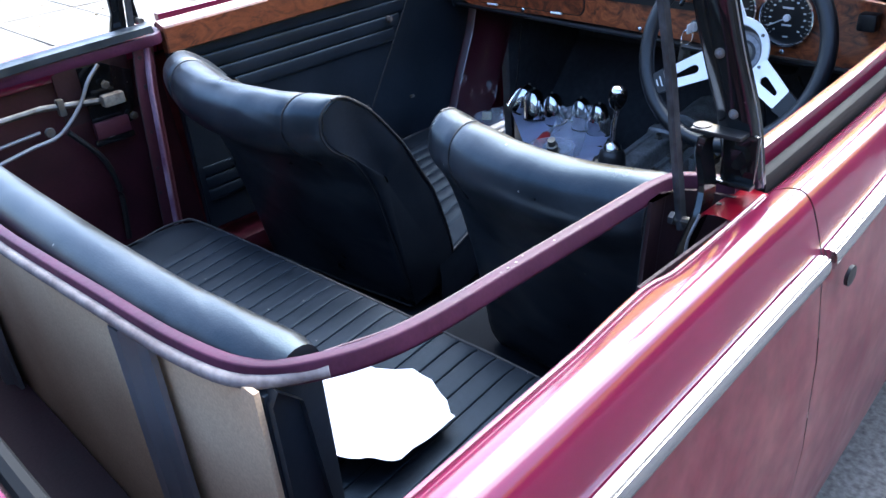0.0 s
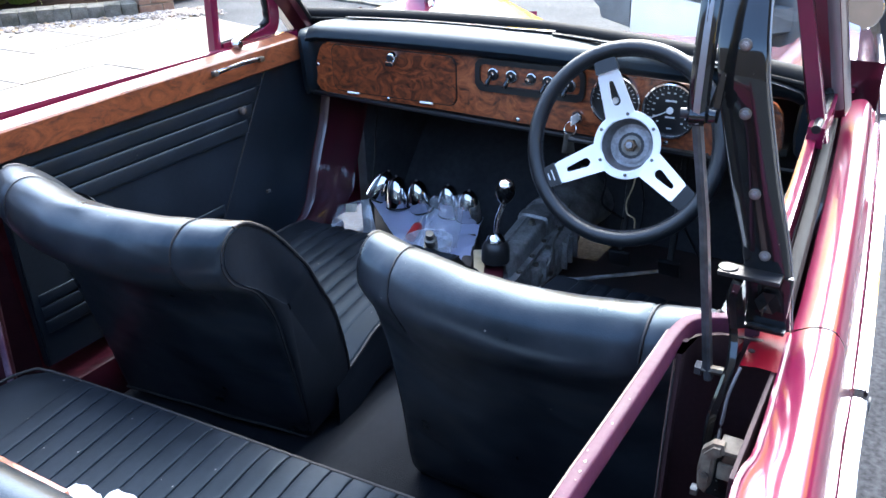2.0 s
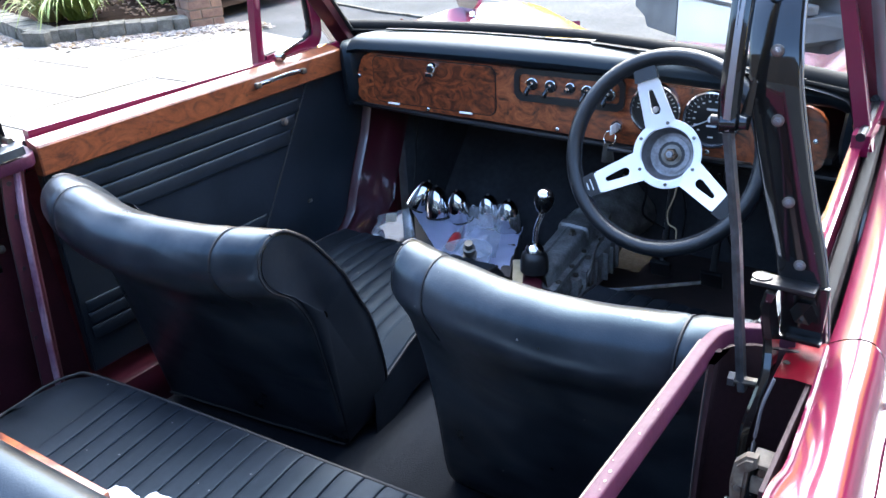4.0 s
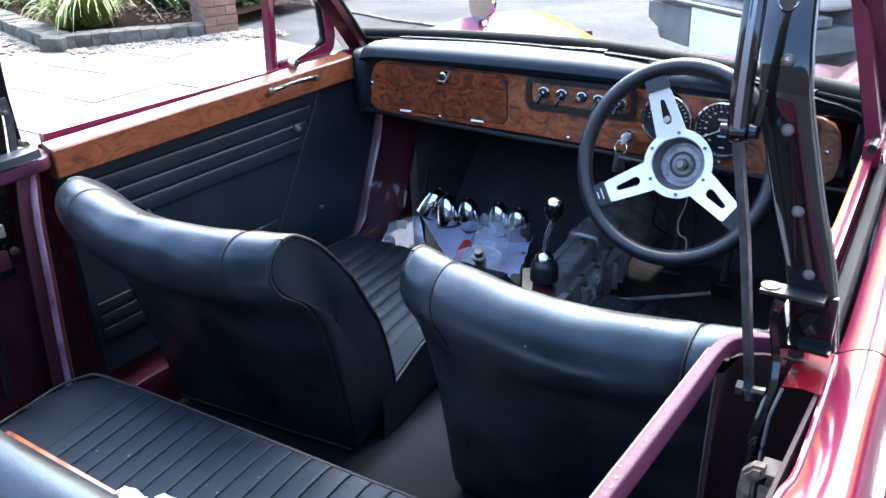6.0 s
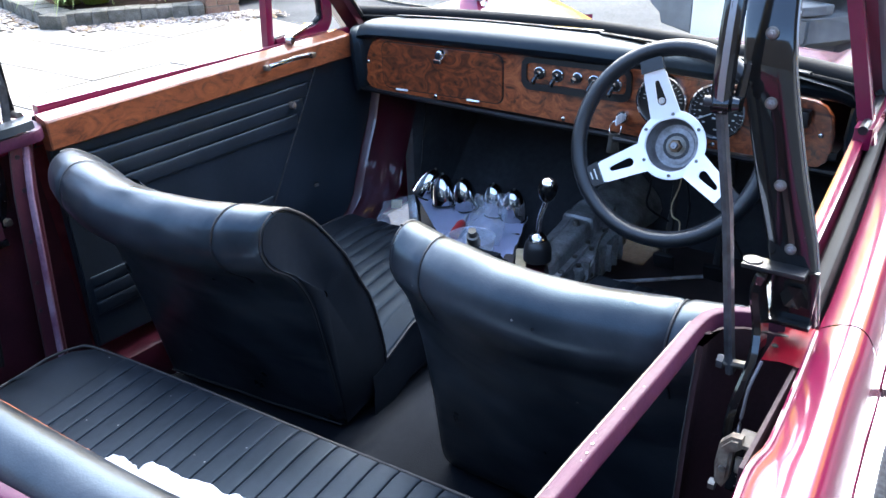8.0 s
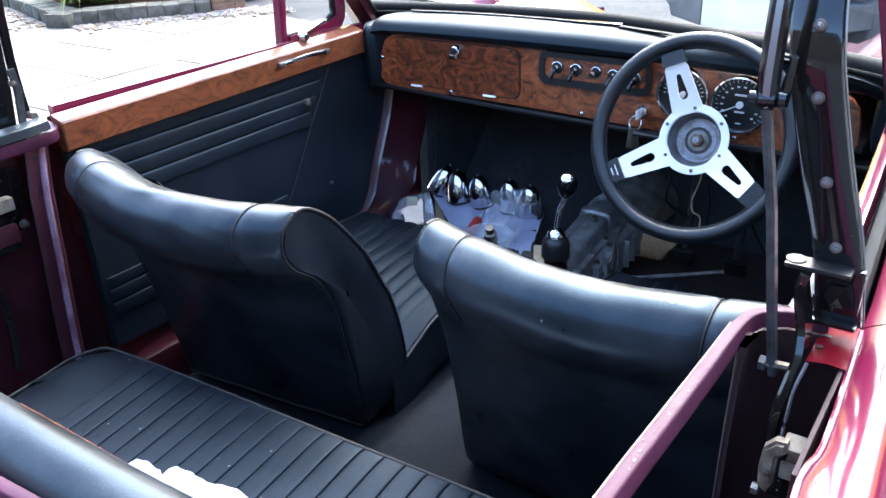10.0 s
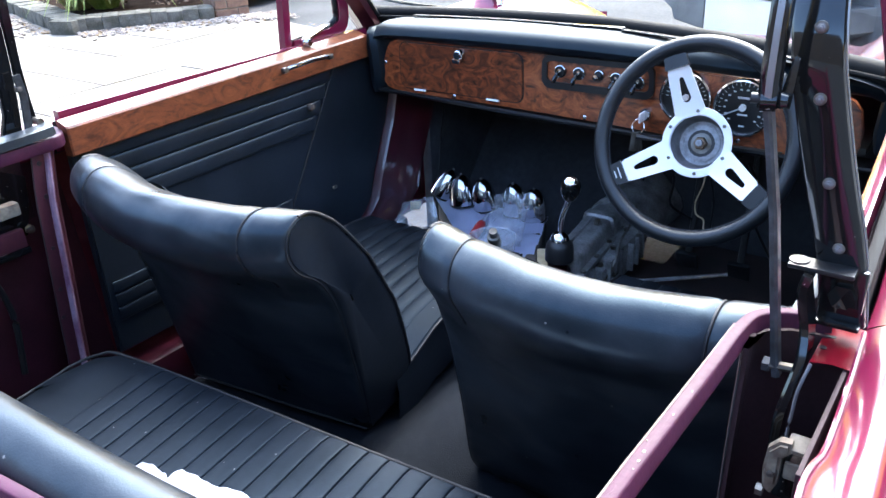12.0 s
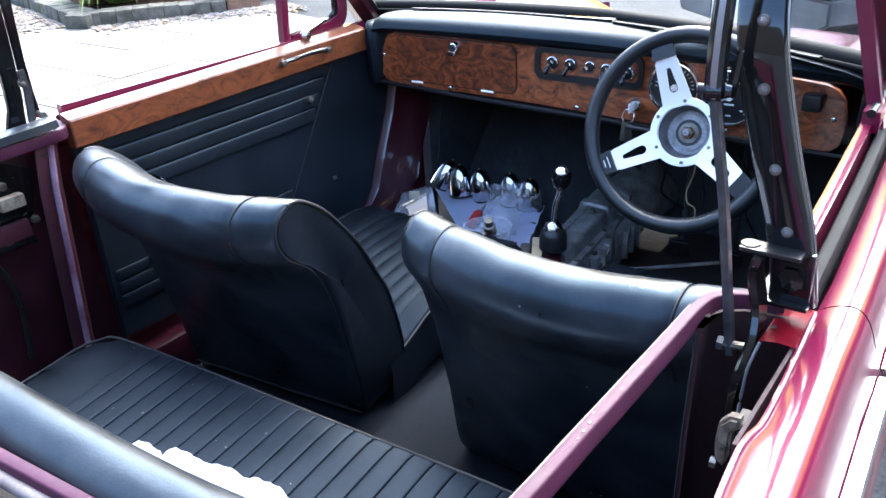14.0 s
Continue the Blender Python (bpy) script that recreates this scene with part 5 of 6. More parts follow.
    for k in range(5):
        x = mid + (k - 2) * cw * 0.27
        rows = []
        for i in range(crest + 8, n - 1, 3):
            p = skin((x - mid) / (cw + 0.02), i)
            rows.append([(p.x + cw * 0.133 * q, p.y + 0.006 * math.sqrt(max(0, 1 - q * q)) - 0.001, p.z) for q in (-1, -0.8, -0.4, 0, 0.4, 0.8, 1)])
        part("rib", loft(rows, False), VINYL, back)
    # cushion, higher towards the front
    run = ((fy - 0.05, 0.385), (fy - 0.01, 0.398), (fy + 0.04, 0.418), (fy + 0.09, 0.437), (fy + 0.20, 0.452), (fy + 0.34, 0.458), (fy + 0.42, 0.450), (fy + 0.45, 0.42), (fy + 0.455, 0.35))
    run = [(fy + (y - fy) * reach, z - drop) for y, z in run]
    cush = part("cushion", loft([[(cx + q * cw, y, z + dz) for q, dz in ((-0.97, -0.12), (-1.0, -0.03), (-0.985, -0.004), (-0.955, 0.002), (-0.8, 0.0), (0, -0.003), (0.8, 0.0), (0.955, 0.002), (0.985, -0.004), (1.0, -0.03), (0.97, -0.12))] for y, z in run], False), BENCH, t, "black vinyl seat cushion")
    for sgn in (-1, 1):
        part("piping", tube(smooth_path([(cx + sgn * cw * 0.985, y, z - 0.001) for y, z in run[1:-2]], 4), 0.003, 8), PIPING, cush, "piped cushion edge")
    pitch_ = cw * 1.50 / 9
    for k in range(9):
        x = cx + (k - 4) * pitch_
        rows = []
        for y, z in run[1:-1]:
            rows.append([(x + pitch_ * 0.49 * q, y, z + 0.0042 * (1 - q ** 4) - 0.001) for q in (-1, -0.93, -0.8, -0.5, 0, 0.5, 0.8, 0.93, 1)])
        part("rib", loft(rows, False), BENCH, cush)
    w = right - left
    part("base", box(cx, fy + 0.21 * reach, 0.305, w * 0.74, 0.46 * reach, 0.09, 0.01), BLACK, t, "black seat base")
    for sgn in (1, -1):
        part("runner", box(cx + sgn * w * 0.3, fy + 0.2 * reach, 0.2655, 0.025, 0.5 * reach, 0.016, 0.003), STEEL, t, "steel seat runner")
    return t


ROLL = [(0.028, 0.720), (-0.010, 0.752), (-0.026, 0.778), (-0.029, 0.800), (-0.021, 0.825), (-0.001, 0.840), (0.022, 0.842)]
FRONT = [(0.046, 0.831), (0.087, 0.797), (0.145, 0.722), (0.202, 0.636), (0.236, 0.584), (0.284, 0.480), (0.312, 0.400), (0.318, 0.330)]
front_seat("black vinyl front seat with a fat rolled top and ribbed cushion", -0.545, -0.022, [(0.200, 0.300), (0.152, 0.440), (0.104, 0.570), (0.070, 0.655)] + ROLL, FRONT, 0.05, 0.23, skew=0.055)
front_seat("black vinyl front seat facing the steering wheel, rolled top", 0.142, 0.605, [(0.232, 0.290), (0.190, 0.345), (0.160, 0.480), (0.126, 0.610), (0.106, 0.668)] + [(y + (0.082 if z > 0.73 else 0.062), z - 0.012) for y, z in ROLL], [(y + 0.080, z - 0.012) for y, z in FRONT], 0.06, 0.02, 0.036, reach=0.88, drop=0.006)

# ---- rear seat ----
rear = thing("rear_seat", "black vinyl rear bench seat with ribbed cushion", "rear seat")
x0, x1 = -0.450, 0.575
rows = []
prof = [(-0.43, 0.538), (-0.40, 0.544), (-0.30, 0.552), (-0.20, 0.560), (-0.150, 0.564), (-0.122, 0.565), (-0.109, 0.563), (-0.104, 0.556), (-0.102, 0.51), (-0.106, 0.30)]


def turned(x, y, z):
    """The bench sits a little askew in the car."""
    return (x - 0.05 * (y + 0.106), y + 0.055 * (x + 0.30), z)


for k in range(25):
    u = k / 24
    x = x0 + (x1 - x0) * u
    e = 1 - min(1, min(u, 1 - u) / 0.11)
    rows.append([turned(x, y - 0.07 * e ** 3 * (1 if y > -0.2 else 0), z - 0.030 * e ** 2.2) for y, z in prof])
cushion = part("cushion", loft(rows, False), BENCH, rear, "black vinyl bench cushion")
pitch = 0.0337
RIB = [(-1, -0.0014), (-0.975, 0.0004), (-0.94, 0.0022), (-0.90, 0.0029), (-0.84, 0.0032), (-0.5, 0.0034), (0, 0.0035), (0.5, 0.0034), (0.84, 0.0032), (0.90, 0.0029), (0.94, 0.0022), (0.975, 0.0004), (1, -0.0014)]
for k in range(24):
    xa = -0.290 + pitch * k
    rr = []
    for y, z in prof[:7]:
        wav = 0.0012 * noise.noise(Vector((xa * 9, y * 14, 2)))
        rr.append([turned(xa + pitch * 0.5 * (q + 1), y, z + h + wav) for q, h in RIB])
    part("rib", loft(rr, False), BENCH, cushion)
part("piping", tube([turned(*p) for p in smooth_path([(-0.450, -0.26, 0.530), (-0.449, -0.19, 0.534), (-0.438, -0.150, 0.544), (-0.405, -0.120, 0.557), (-0.365, -0.109, 0.563), (-0.2, -0.106, 0.5645), (0.1, -0.106, 0.5645), (0.4, -0.106, 0.5645), (0.56, -0.110, 0.556)], 6)], 0.0026, 8), WORNPIPE, cushion, "worn grey piped edge")
part("squab", loft([[(x, y, z) for x in (-0.56, -0.54, 0, 0.52, 0.545)] for y, z in ((-0.435, 0.50), (-0.44, 0.6), (-0.456, 0.72), (-0.464, 0.83), (-0.485, 0.852), (-0.492, 0.84), (-0.492, 0.45))], False), VINYL, rear, "black vinyl seat back")
sm = [(-0.56, -0.477, 0.842), (-0.3, -0.485, 0.845), (0, -0.487, 0.846), (0.3, -0.481, 0.846), (0.45, -0.468, 0.847), (0.531, -0.455, 0.846)]
ring = [(0.032 * math.cos(a_), 0.031 * math.sin(a_)) for a_ in [2 * math.pi * k / 20 for k in range(20)]]
roll_path = smooth_path(sm, 5)
part("top_roll", sweep(roll_path, ring, scales=[1.0] * (len(roll_path) - 4) + [1.0, 0.98, 0.94, 0.80]), VINYL, rear, "padded black vinyl top roll")
part("end_panel", box(0.5195, -0.4655, 0.634, 0.034, 0.058, 0.428, 0.005), VINYL_DULL, rear, "black vinyl covered end panel")
part("back_board", box(-0.0225, -0.498, 0.632, 1.115, 0.006, 0.444, 0.001), BOARD, rear, "bare tan hardboard backing")
for x in (0.32, -0.36):
    part("brace", sweep([(x, -0.512, 0.835), (x + 0.01, -0.516, 0.64), (x + 0.012, -0.518, 0.42)], [(-0.043, -0.006), (-0.042, 0.0), (-0.018, 0.002), (-0.008, 0.012), (0.010, 0.013), (0.020, 0.003), (0.042, 0.0), (0.043, -0.006)], up=(0, -1, 0)), WIRE, rear, "grey steel brace")

# white paper on the bench


def sheet(name, label, outline, z, mat=PAPER, lift=0.02, seed=1):
    bm = bmesh.new()
    f = bm.faces.new([bm.verts.new((x, y, z)) for x, y in outline])
    bmesh.ops.triangulate(bm, faces=[f])
    bmesh.ops.subdivide_edges(bm, edges=bm.edges[:], cuts=7, use_grid_fill=True)
    for v in bm.verts:
        v.co.y += 0.006 * noise.noise(v.co * 45)
        v.co.z += 0.012 * abs(noise.noise(v.co * 24)) + 0.004 * abs(noise.noise(v.co * 60))
        v.co.z += lift * (0.5 + noise.noise(v.co * 11 + Vector((seed, 0, 0)))) + 0.004
    bmesh.ops.solidify(bm, geom=bm.faces[:], thickness=0.0008)
    return tagged(part(name, bm, mat), label, "paper")


sheet("paper", "crumpled white paper lying on the rear bench", [(-0.088, -0.30), (-0.085, -0.27), (-0.058, -0.262), (-0.034, -0.268), (-0.036, -0.246), (0.028, -0.247), (0.08, -0.238), (0.133, -0.224), (0.18, -0.234), (0.262, -0.217), (0.365, -0.176), (0.44, -0.21), (0.445, -0.30), (0.40, -0.345), (0.30, -0.37), (0.1, -0.38), (-0.06, -0.36)], 0.562, lift=0.016)
strip_ = thing("wood_strip", "loose varnished orange-brown wooden strip on the rear bench", "wood strip", at=pose(-0.185, -0.306, 0.573, 0, 0, 1))
part("strip", box(0, 0, 0.012, 0.25, 0.022, 0.024, 0.003), WOOD, strip_)

# ---- hood frames ----
WORN = material("worn_black_enamel", (0.011, 0.012, 0.013), rough=0.36, spec=0.4, second=(0.055, 0.056, 0.06), mix_scale=60, grain=0.4, rough_var=0.1)
RUSTPALE = material("worn_cast_steel", (0.28, 0.24, 0.18), rough=0.6, metal=0.2, second=(0.11, 0.07, 0.05), mix_scale=55, grain=0.4)


def hood_frame(s, label):
    t = thing("folding_hood", label, "hood frame", group="hood frames")

    def P(x, y, z):
        return (s * x, y, z)
    # main channel post, open to the front
    path = [P(0.667, 0.018, 0.872), P(0.6565, 0.014, 0.942), P(0.637, 0.004, 1.02), P(0.6195, -0.004, 1.10), P(0.6145, -0.002, 1.130), P(0.6105, 0.006, 1.152), P(0.606, 0.022, 1.178), P(0.600, 0.050, 1.208), P(0.592, 0.090, 1.238), P(0.584, 0.14, 1.262)]
    sec = [(-0.0205, 0.002), (-0.0195, -0.002), (-0.0165, -0.004), (0.0165, -0.004), (0.0195, -0.002), (0.0205, 0.002), (0.0205, 0.012), (0.0185, 0.012), (0.0180, 0.0), (-0.0180, 0.0), (-0.0185, 0.012), (-0.0205, 0.012)]
    post = part("post", sweep(smooth_path(path, 5), [(-s * q, r) for q, r in sec], up=(0, 1, 0.05)), GLOSS, t, "gloss black steel channel post")
    edge = [Vector(p) + Vector((s * 0.0206, 0.0045, 0.002)) for p in smooth_path(path, 5)]
    part("bare_edge", tube(edge, 0.0012, 6), WIRE, post, "bare worn edge")
    for x, y, z in () if s < 0 else ((0.6165, -0.007, 1.143), (0.624, -0.009, 1.086), (0.640, -0.002, 1.013), (0.655, 0.008, 0.951)):
        part("bolt", lathe([(0.0065, 0), (0.0065, 0.001), (0.005, 0.0012), (0.0045, 0.004), (0.0028, 0.0042), (0.0026, 0.008), (0.0001, 0.0085)], Matrix.Translation(P(x, y, z)) @ Matrix.Scale(0.62, 4) @ Matrix.Rotation(math.pi / 2, 4, "X"), 6), WIRE, post, "plated bolt end", flat=True)
        part("washer", lathe([(0.0052, -0.001), (0.0052, 0.0006), (0.0045, 0.0010), (0.0001, 0.0010)], Matrix.Translation(P(x, y + 0.0006, z)) @ Matrix.Rotation(math.pi / 2, 4, "X"), 18), STEEL, post, "thin washer")
    if s > 0:
        # round-ended slot near the top of the post
        slot = [Vector((0.6055 + 0.008 * math.cos(q), 0.0, 1.186 + 0.008 * math.sin(q))) for q in [math.pi + math.pi * i / 8 for i in range(9)]]
        rows = []
        for lift in (0.0, 0.10):
            rows.append([Vector((p.x - 0.010 * lift / 0.1, np.interp(p.z + 0.075 * (lift > 0), (1.10, 1.130, 1.152, 1.178, 1.208, 1.238, 1.262), (-0.0085, -0.0065, 0.001, 0.0165, 0.044, 0.083, 0.132)) - 0.001, p.z + 0.075 * (lift > 0))) for p in slot])
        steps = [[rows[0][k].lerp(rows[1][k], f) for k in range(9)] for f in (0, 0.25, 0.5, 0.75, 1)]
        for row in steps:
            for p in row:
                p.y = np.interp(p.z, (1.10, 1.130, 1.152, 1.178, 1.208, 1.238, 1.262), (-0.0085, -0.0065, 0.001, 0.0165, 0.044, 0.083, 0.132)) - 0.0012
        part("slot", loft(steps, False), SEALRUBBER, post, "dark round-ended slot")
        part("slot_rim", tube(steps[0], 0.0008, 6), GLOSS, post, "rolled rim of the slot")
    # bracket at the foot
    br = part("bracket", box(s * 0.646, 0.002, 0.933, 0.056, 0.022, 0.005, 0.002), BLACK, t, "black folded steel bracket")
    part("web", box(s * 0.664, 0.014, 0.904, 0.038, 0.008, 0.056, 0.003), GLOSS, br)
    part("shelf", box(s * 0.664, 0.010, 0.878, 0.040, 0.018, 0.005, 0.002), GLOSS, br)
    part("pivot", lathe([(0.009, 0), (0.009, 0.0015), (0.006, 0.0022), (0.0001, 0.0022)], Matrix.Translation(P(0.626, 0.002, 0.9352)), 16), BLACK, br, "dull pivot pin")
    part("nut", lathe([(0.012, 0), (0.012, 0.008), (0.0001, 0.009)], Matrix.Translation(P(0.665, 0.010, 0.907)) @ Matrix.Rotation(math.pi / 2, 4, "X"), 6), GLOSS, br, flat=True)
    # cranked lower arm that runs down into the well
    low = smooth_path([P(0.638, -0.010, 0.930), P(0.637, -0.012, 0.915), P(0.644, -0.012, 0.880), P(0.646, -0.022, 0.858), P(0.644, -0.032, 0.838), P(0.640, -0.045, 0.809), P(0.639, -0.048, 0.777), P(0.641, -0.050, 0.736)], 4)
    part("lower_arm", sweep(low, [(-0.0045, -0.010), (-0.002, -0.012), (0.004, -0.011), (0.0045, 0.010), (0.002, 0.012), (-0.004, 0.011)], up=(0, 1, 0.3)), GLOSS, t, "black cranked lower arm")
    part("rod", tube(smooth_path([P(0.657, -0.046, 0.862), P(0.652, -0.056, 0.838), P(0.651, -0.060, 0.818), P(0.650, -0.062, 0.79), P(0.652, -0.06, 0.73)], 4), 0.0016, 8), WIRE, t, "thin bare steel rod")
    # thin link and the upper arm jointed to it
    link = [P(0.627, -0.026, 0.828), P(0.624, -0.026, 0.845), P(0.606, -0.030, 0.99), P(0.5885, -0.032, 1.092)]
    part("link", sweep(link, [(-0.0035, -0.0045), (-0.001, -0.0060), (0.0035, -0.0050), (0.0035, 0.0055), (-0.0035, 0.0055)], up=(0, 1, 0)), WORN, t, "thin worn black steel link")
    upper = smooth_path([P(0.590, -0.034, 1.082), P(0.590, -0.034, 1.11), P(0.590, -0.03, 1.15), P(0.588, -0.012, 1.21), P(0.58, 0.03, 1.30)], 4)
    part("upper_arm", sweep(upper, [(-0.0085, -0.001), (-0.0075, -0.0045), (-0.0045, -0.0065), (0.0, -0.0072), (0.0045, -0.0065), (0.0075, -0.0045), (0.0085, -0.001), (0.0085, 0.004), (0.0065, 0.0055), (-0.0065, 0.0055), (-0.0085, 0.004)], up=(0, 1, 0)), GLOSS, t, "worn black upper arm")
    stay = [P(0.600, -0.024, 1.080), P(0.602, -0.019, 1.100), P(0.604, -0.014, 1.120)]
    part("stay", sweep(stay, [(-0.004, -0.002), (0.004, -0.002), (0.004, 0.002), (-0.004, 0.002)], up=(0, 1, 0), scales=[1.2, 1.0, 0.5]), GLOSS, t, "short black stay")
    part("worn_face", sweep([Vector(p) + Vector((s * 0.001, -0.0068, 0)) for p in upper], [(-0.0026, -0.0006), (0.0026, -0.0006), (0.0030, 0.0008), (-0.0030, 0.0008)], up=(0, 1, 0)), WIRE, t, "bare worn face of the arm")
    jt = part("joint", tube([P(0.584, -0.036, 1.087), P(0.596, -0.033, 1.087)], 0.0085, 14), GLOSS, t, "black pivot joint")
    part("joint_end", tube([P(0.596, -0.033, 1.088), P(0.599, -0.032, 1.088), P(0.6045, -0.031, 1.088)], 0.0072, 12, scales=[0.7, 1.0, 0.8]), GLOSS, jt, "rounded pivot head")
    part("joint_pin", tube([P(0.577, -0.037, 1.089), P(0.584, -0.036, 1.089)], 0.0045, 10), WORN, jt, "pin end")
    part("link_bolt", tube([P(0.614, -0.028, 0.838), P(0.644, -0.026, 0.840)], 0.0045, 8), STEEL, t, "plated pivot bolt")
    part("link_nut", lathe([(0.0075, 0), (0.0075, 0.006), (0.0001, 0.007)], Matrix.Translation(P(0.620, -0.028, 0.838)) @ Matrix.Rotation(-s * math.pi / 2, 4, "Y"), 6), WORN, t, flat=True)
    if s < 0:
        return t
    # cast hinge block on a rusty slotted plate
    bm = prism([(0.641, 0.792), (0.650, 0.803), (0.660, 0.804), (0.661, 0.794), (0.654, 0.786), (0.653, 0.756), (0.648, 0.744), (0.641, 0.748), (0.639, 0.77)], 0.014, Matrix(((s, 0, 0, 0), (0, 0, 1, -0.078), (0, 1, 0, 0), (0, 0, 0, 1))), 0.003)
    bmesh.ops.recalc_face_normals(bm, faces=bm.faces)
    pl = part("fixing_block", bm, RUSTPALE, t, "pale worn cast hinge block")
    part("bolt", lathe([(0.006, 0), (0.006, 0.004), (0.0035, 0.0045), (0.0035, 0.008), (0.0001, 0.0085)], Matrix.Translation(P(0.647, -0.086, 0.768)) @ Matrix.Rotation(math.pi / 2, 4, "X"), 6), STEEL, pl, flat=True)
    part("bolt", lathe([(0.006, 0), (0.006, 0.006), (0.0001, 0.007)], Matrix.Translation(P(0.641, -0.082, 0.738)) @ Matrix.Rotation(-s * math.pi / 2, 4, "Y"), 6), STEEL, pl, flat=True)
    plate = part("plate", box(s * 0.670, -0.078, 0.797, 0.030, 0.020, 0.006, 0.002, Matrix.Rotation(0.25, 4, "X")), RUSTPALE, t, "rusty folded plate")
    part("tab", box(s * 0.668, -0.085, 0.772, 0.024, 0.004, 0.018, 0.002), RUSTPALE, plate)
    part("catch_plate", box(s * 0.662, -0.060, 0.755, 0.034, 0.006, 0.07, 0.002), GLOSS, t, "black latch plate")
    return t


hood_frame(1, "gloss black folding hood frame standing on the door post")


def far_frame():
    t = thing("folding_hood", "gloss black folding hood frame on the far door post", "hood frame", group="hood frames")
    to_side = Matrix(((0, 0, 1, -0.632), (1, 0, 0, 0), (0, 1, 0, 0), (0, 0, 0, 1)))
    part("post", prism([(-0.078, 0.874), (-0.040, 0.870), (-0.031, 0.945), (-0.027, 1.02), (-0.025, 1.09), (-0.030, 1.15), (-0.02, 1.28), (-0.06, 1.28), (-0.066, 1.16), (-0.064, 1.06), (-0.058, 0.98), (-0.061, 0.92)], 0.014, to_side, 0.003), GLOSS, t, "gloss black steel post")
    link = part("link", prism([(-0.026, 0.896), (-0.008, 0.890), (-0.010, 0.93), (-0.011, 0.99), (-0.008, 1.056), (-0.005, 1.10), (0.002, 1.15), (0.03, 1.28), (0.0, 1.28), (-0.022, 1.15), (-0.024, 1.05), (-0.027, 0.97)], 0.008, to_side, 0.002), GLOSS, t, "thin black steel link")
    part("stay", sweep([(-0.616, -0.036, 0.892), (-0.614, -0.030, 0.95), (-0.615, -0.033, 0.985)], [(-0.006, -0.003), (0.006, -0.003), (0.006, 0.003), (-0.006, 0.003)], up=(1, 0, 0)), WORN, t, "worn black stay")
    part("bolt", lathe([(0.007, 0), (0.007, 0.002), (0.005, 0.003), (0.005, 0.007), (0.0001, 0.008)], pose(-0.618, -0.035, 0.962, 0, 90, 0), 6), STEEL, link, flat=True)
    part("foot", box(-0.632, -0.058, 0.876, 0.030, 0.050, 0.010, 0.003), GLOSS, t)
    part("hinge_pin", tube([(-0.645, -0.014, 0.900), (-0.612, -0.014, 0.900)], 0.006, 10), STEEL, t, "plated hinge pin")


far_frame()
# padded trim still fitted to the rail on the passenger side
tagged(part("rail_padding", sweep(smooth_path([(-0.610, -0.008, 0.882), (-0.600, -0.06, 0.882), (-0.598, -0.16, 0.880), (-0.590, -0.30, 0.877), (-0.575, -0.40, 0.874)], 5), [(-0.020, -0.004), (-0.018, 0.010), (0, 0.016), (0.018, 0.010), (0.020, -0.004)]), VINYL), "black vinyl padding along the hood well rail", "rail padding")
tagged(part("cable", tube(smooth_path([(-0.64, -0.21, 0.72), (-0.63, -0.165, 0.655), (-0.63, -0.149, 0.596), (-0.63, -0.148, 0.547), (-0.625, -0.16, 0.46)], 5), 0.006, 8), RUBBER), "black wiring cable hanging in the well", "cable")

tagged(part("cable", tube(smooth_path([(-0.640, -0.40, 0.690), (-0.640, -0.345, 0.700), (-0.640, -0.282, 0.711), (-0.640, -0.228, 0.719), (-0.640, -0.174, 0.762), (-0.640, -0.143, 0.806), (-0.645, -0.112, 0.832)], 5), 0.0040, 8), WIRE), "pale grey wiring cable looped along the hood well", "cable")
rod = thing("tension_rod", "dull steel tension rod along the hood well wall", "rod")
part("bar", tube([(-0.655, -0.36, 0.772), (-0.655, -0.24, 0.775), (-0.655, -0.125, 0.758)], 0.0065, 8), STEEL, rod)
part("clip", box(-0.652, -0.205, 0.768, 0.016, 0.014, 0.034, 0.003), STEEL, rod, "small fixing clip")
thin = thing("tension_rod", "thin dull steel rod under the hood well rail", "rod")
part("bar", tube([(-0.655, -0.38, 0.715), (-0.655, -0.335, 0.725), (-0.655, -0.257, 0.731)], 0.0035, 8), WIRE, thin)
part("eye", lathe([(0.009, -0.004), (0.011, 0.0), (0.009, 0.004), (0.0001, 0.0045)], pose(-0.652, -0.240, 0.726, 0, 90, 0), 12), STEEL, thin, "flattened eye")

latch = thing("latch_mechanism", "black steel hood latch with a pale block in the well", "latch")
part("plate", prism([(-0.10, 0.83), (-0.042, 0.80), (-0.050, 0.745), (-0.066, 0.695), (-0.11, 0.688), (-0.15, 0.70), (-0.15, 0.83)], 0.006, Matrix(((0, 0, 1, -0.662), (1, 0, 0, 0), (0, 1, 0, 0), (0, 0, 0, 1))), 0.001), GLOSS, latch, "black latch plate")
part("block", box(-0.640, -0.104, 0.759, 0.022, 0.046, 0.024, 0.004), RUSTPALE, latch, "pale worn cast block")
part("foot_plate", box(-0.648, -0.118, 0.700, 0.014, 0.075, 0.035, 0.004), PAINT_DULL, latch, "dull red bracket")
part("bar", box(-0.645, -0.12, 0.676, 0.012, 0.085, 0.012, 0.003), GLOSS, latch)
for y, z in ((-0.107, 0.788), (-0.066, 0.709), (-0.126, 0.681)):
    part("bolt", lathe([(0.009, 0), (0.009, 0.002), (0.007, 0.0025), (0.007, 0.009), (0.0001, 0.010)], pose(-0.652, y, z, 0, 90, 0), 6), STEEL, latch, flat=True)

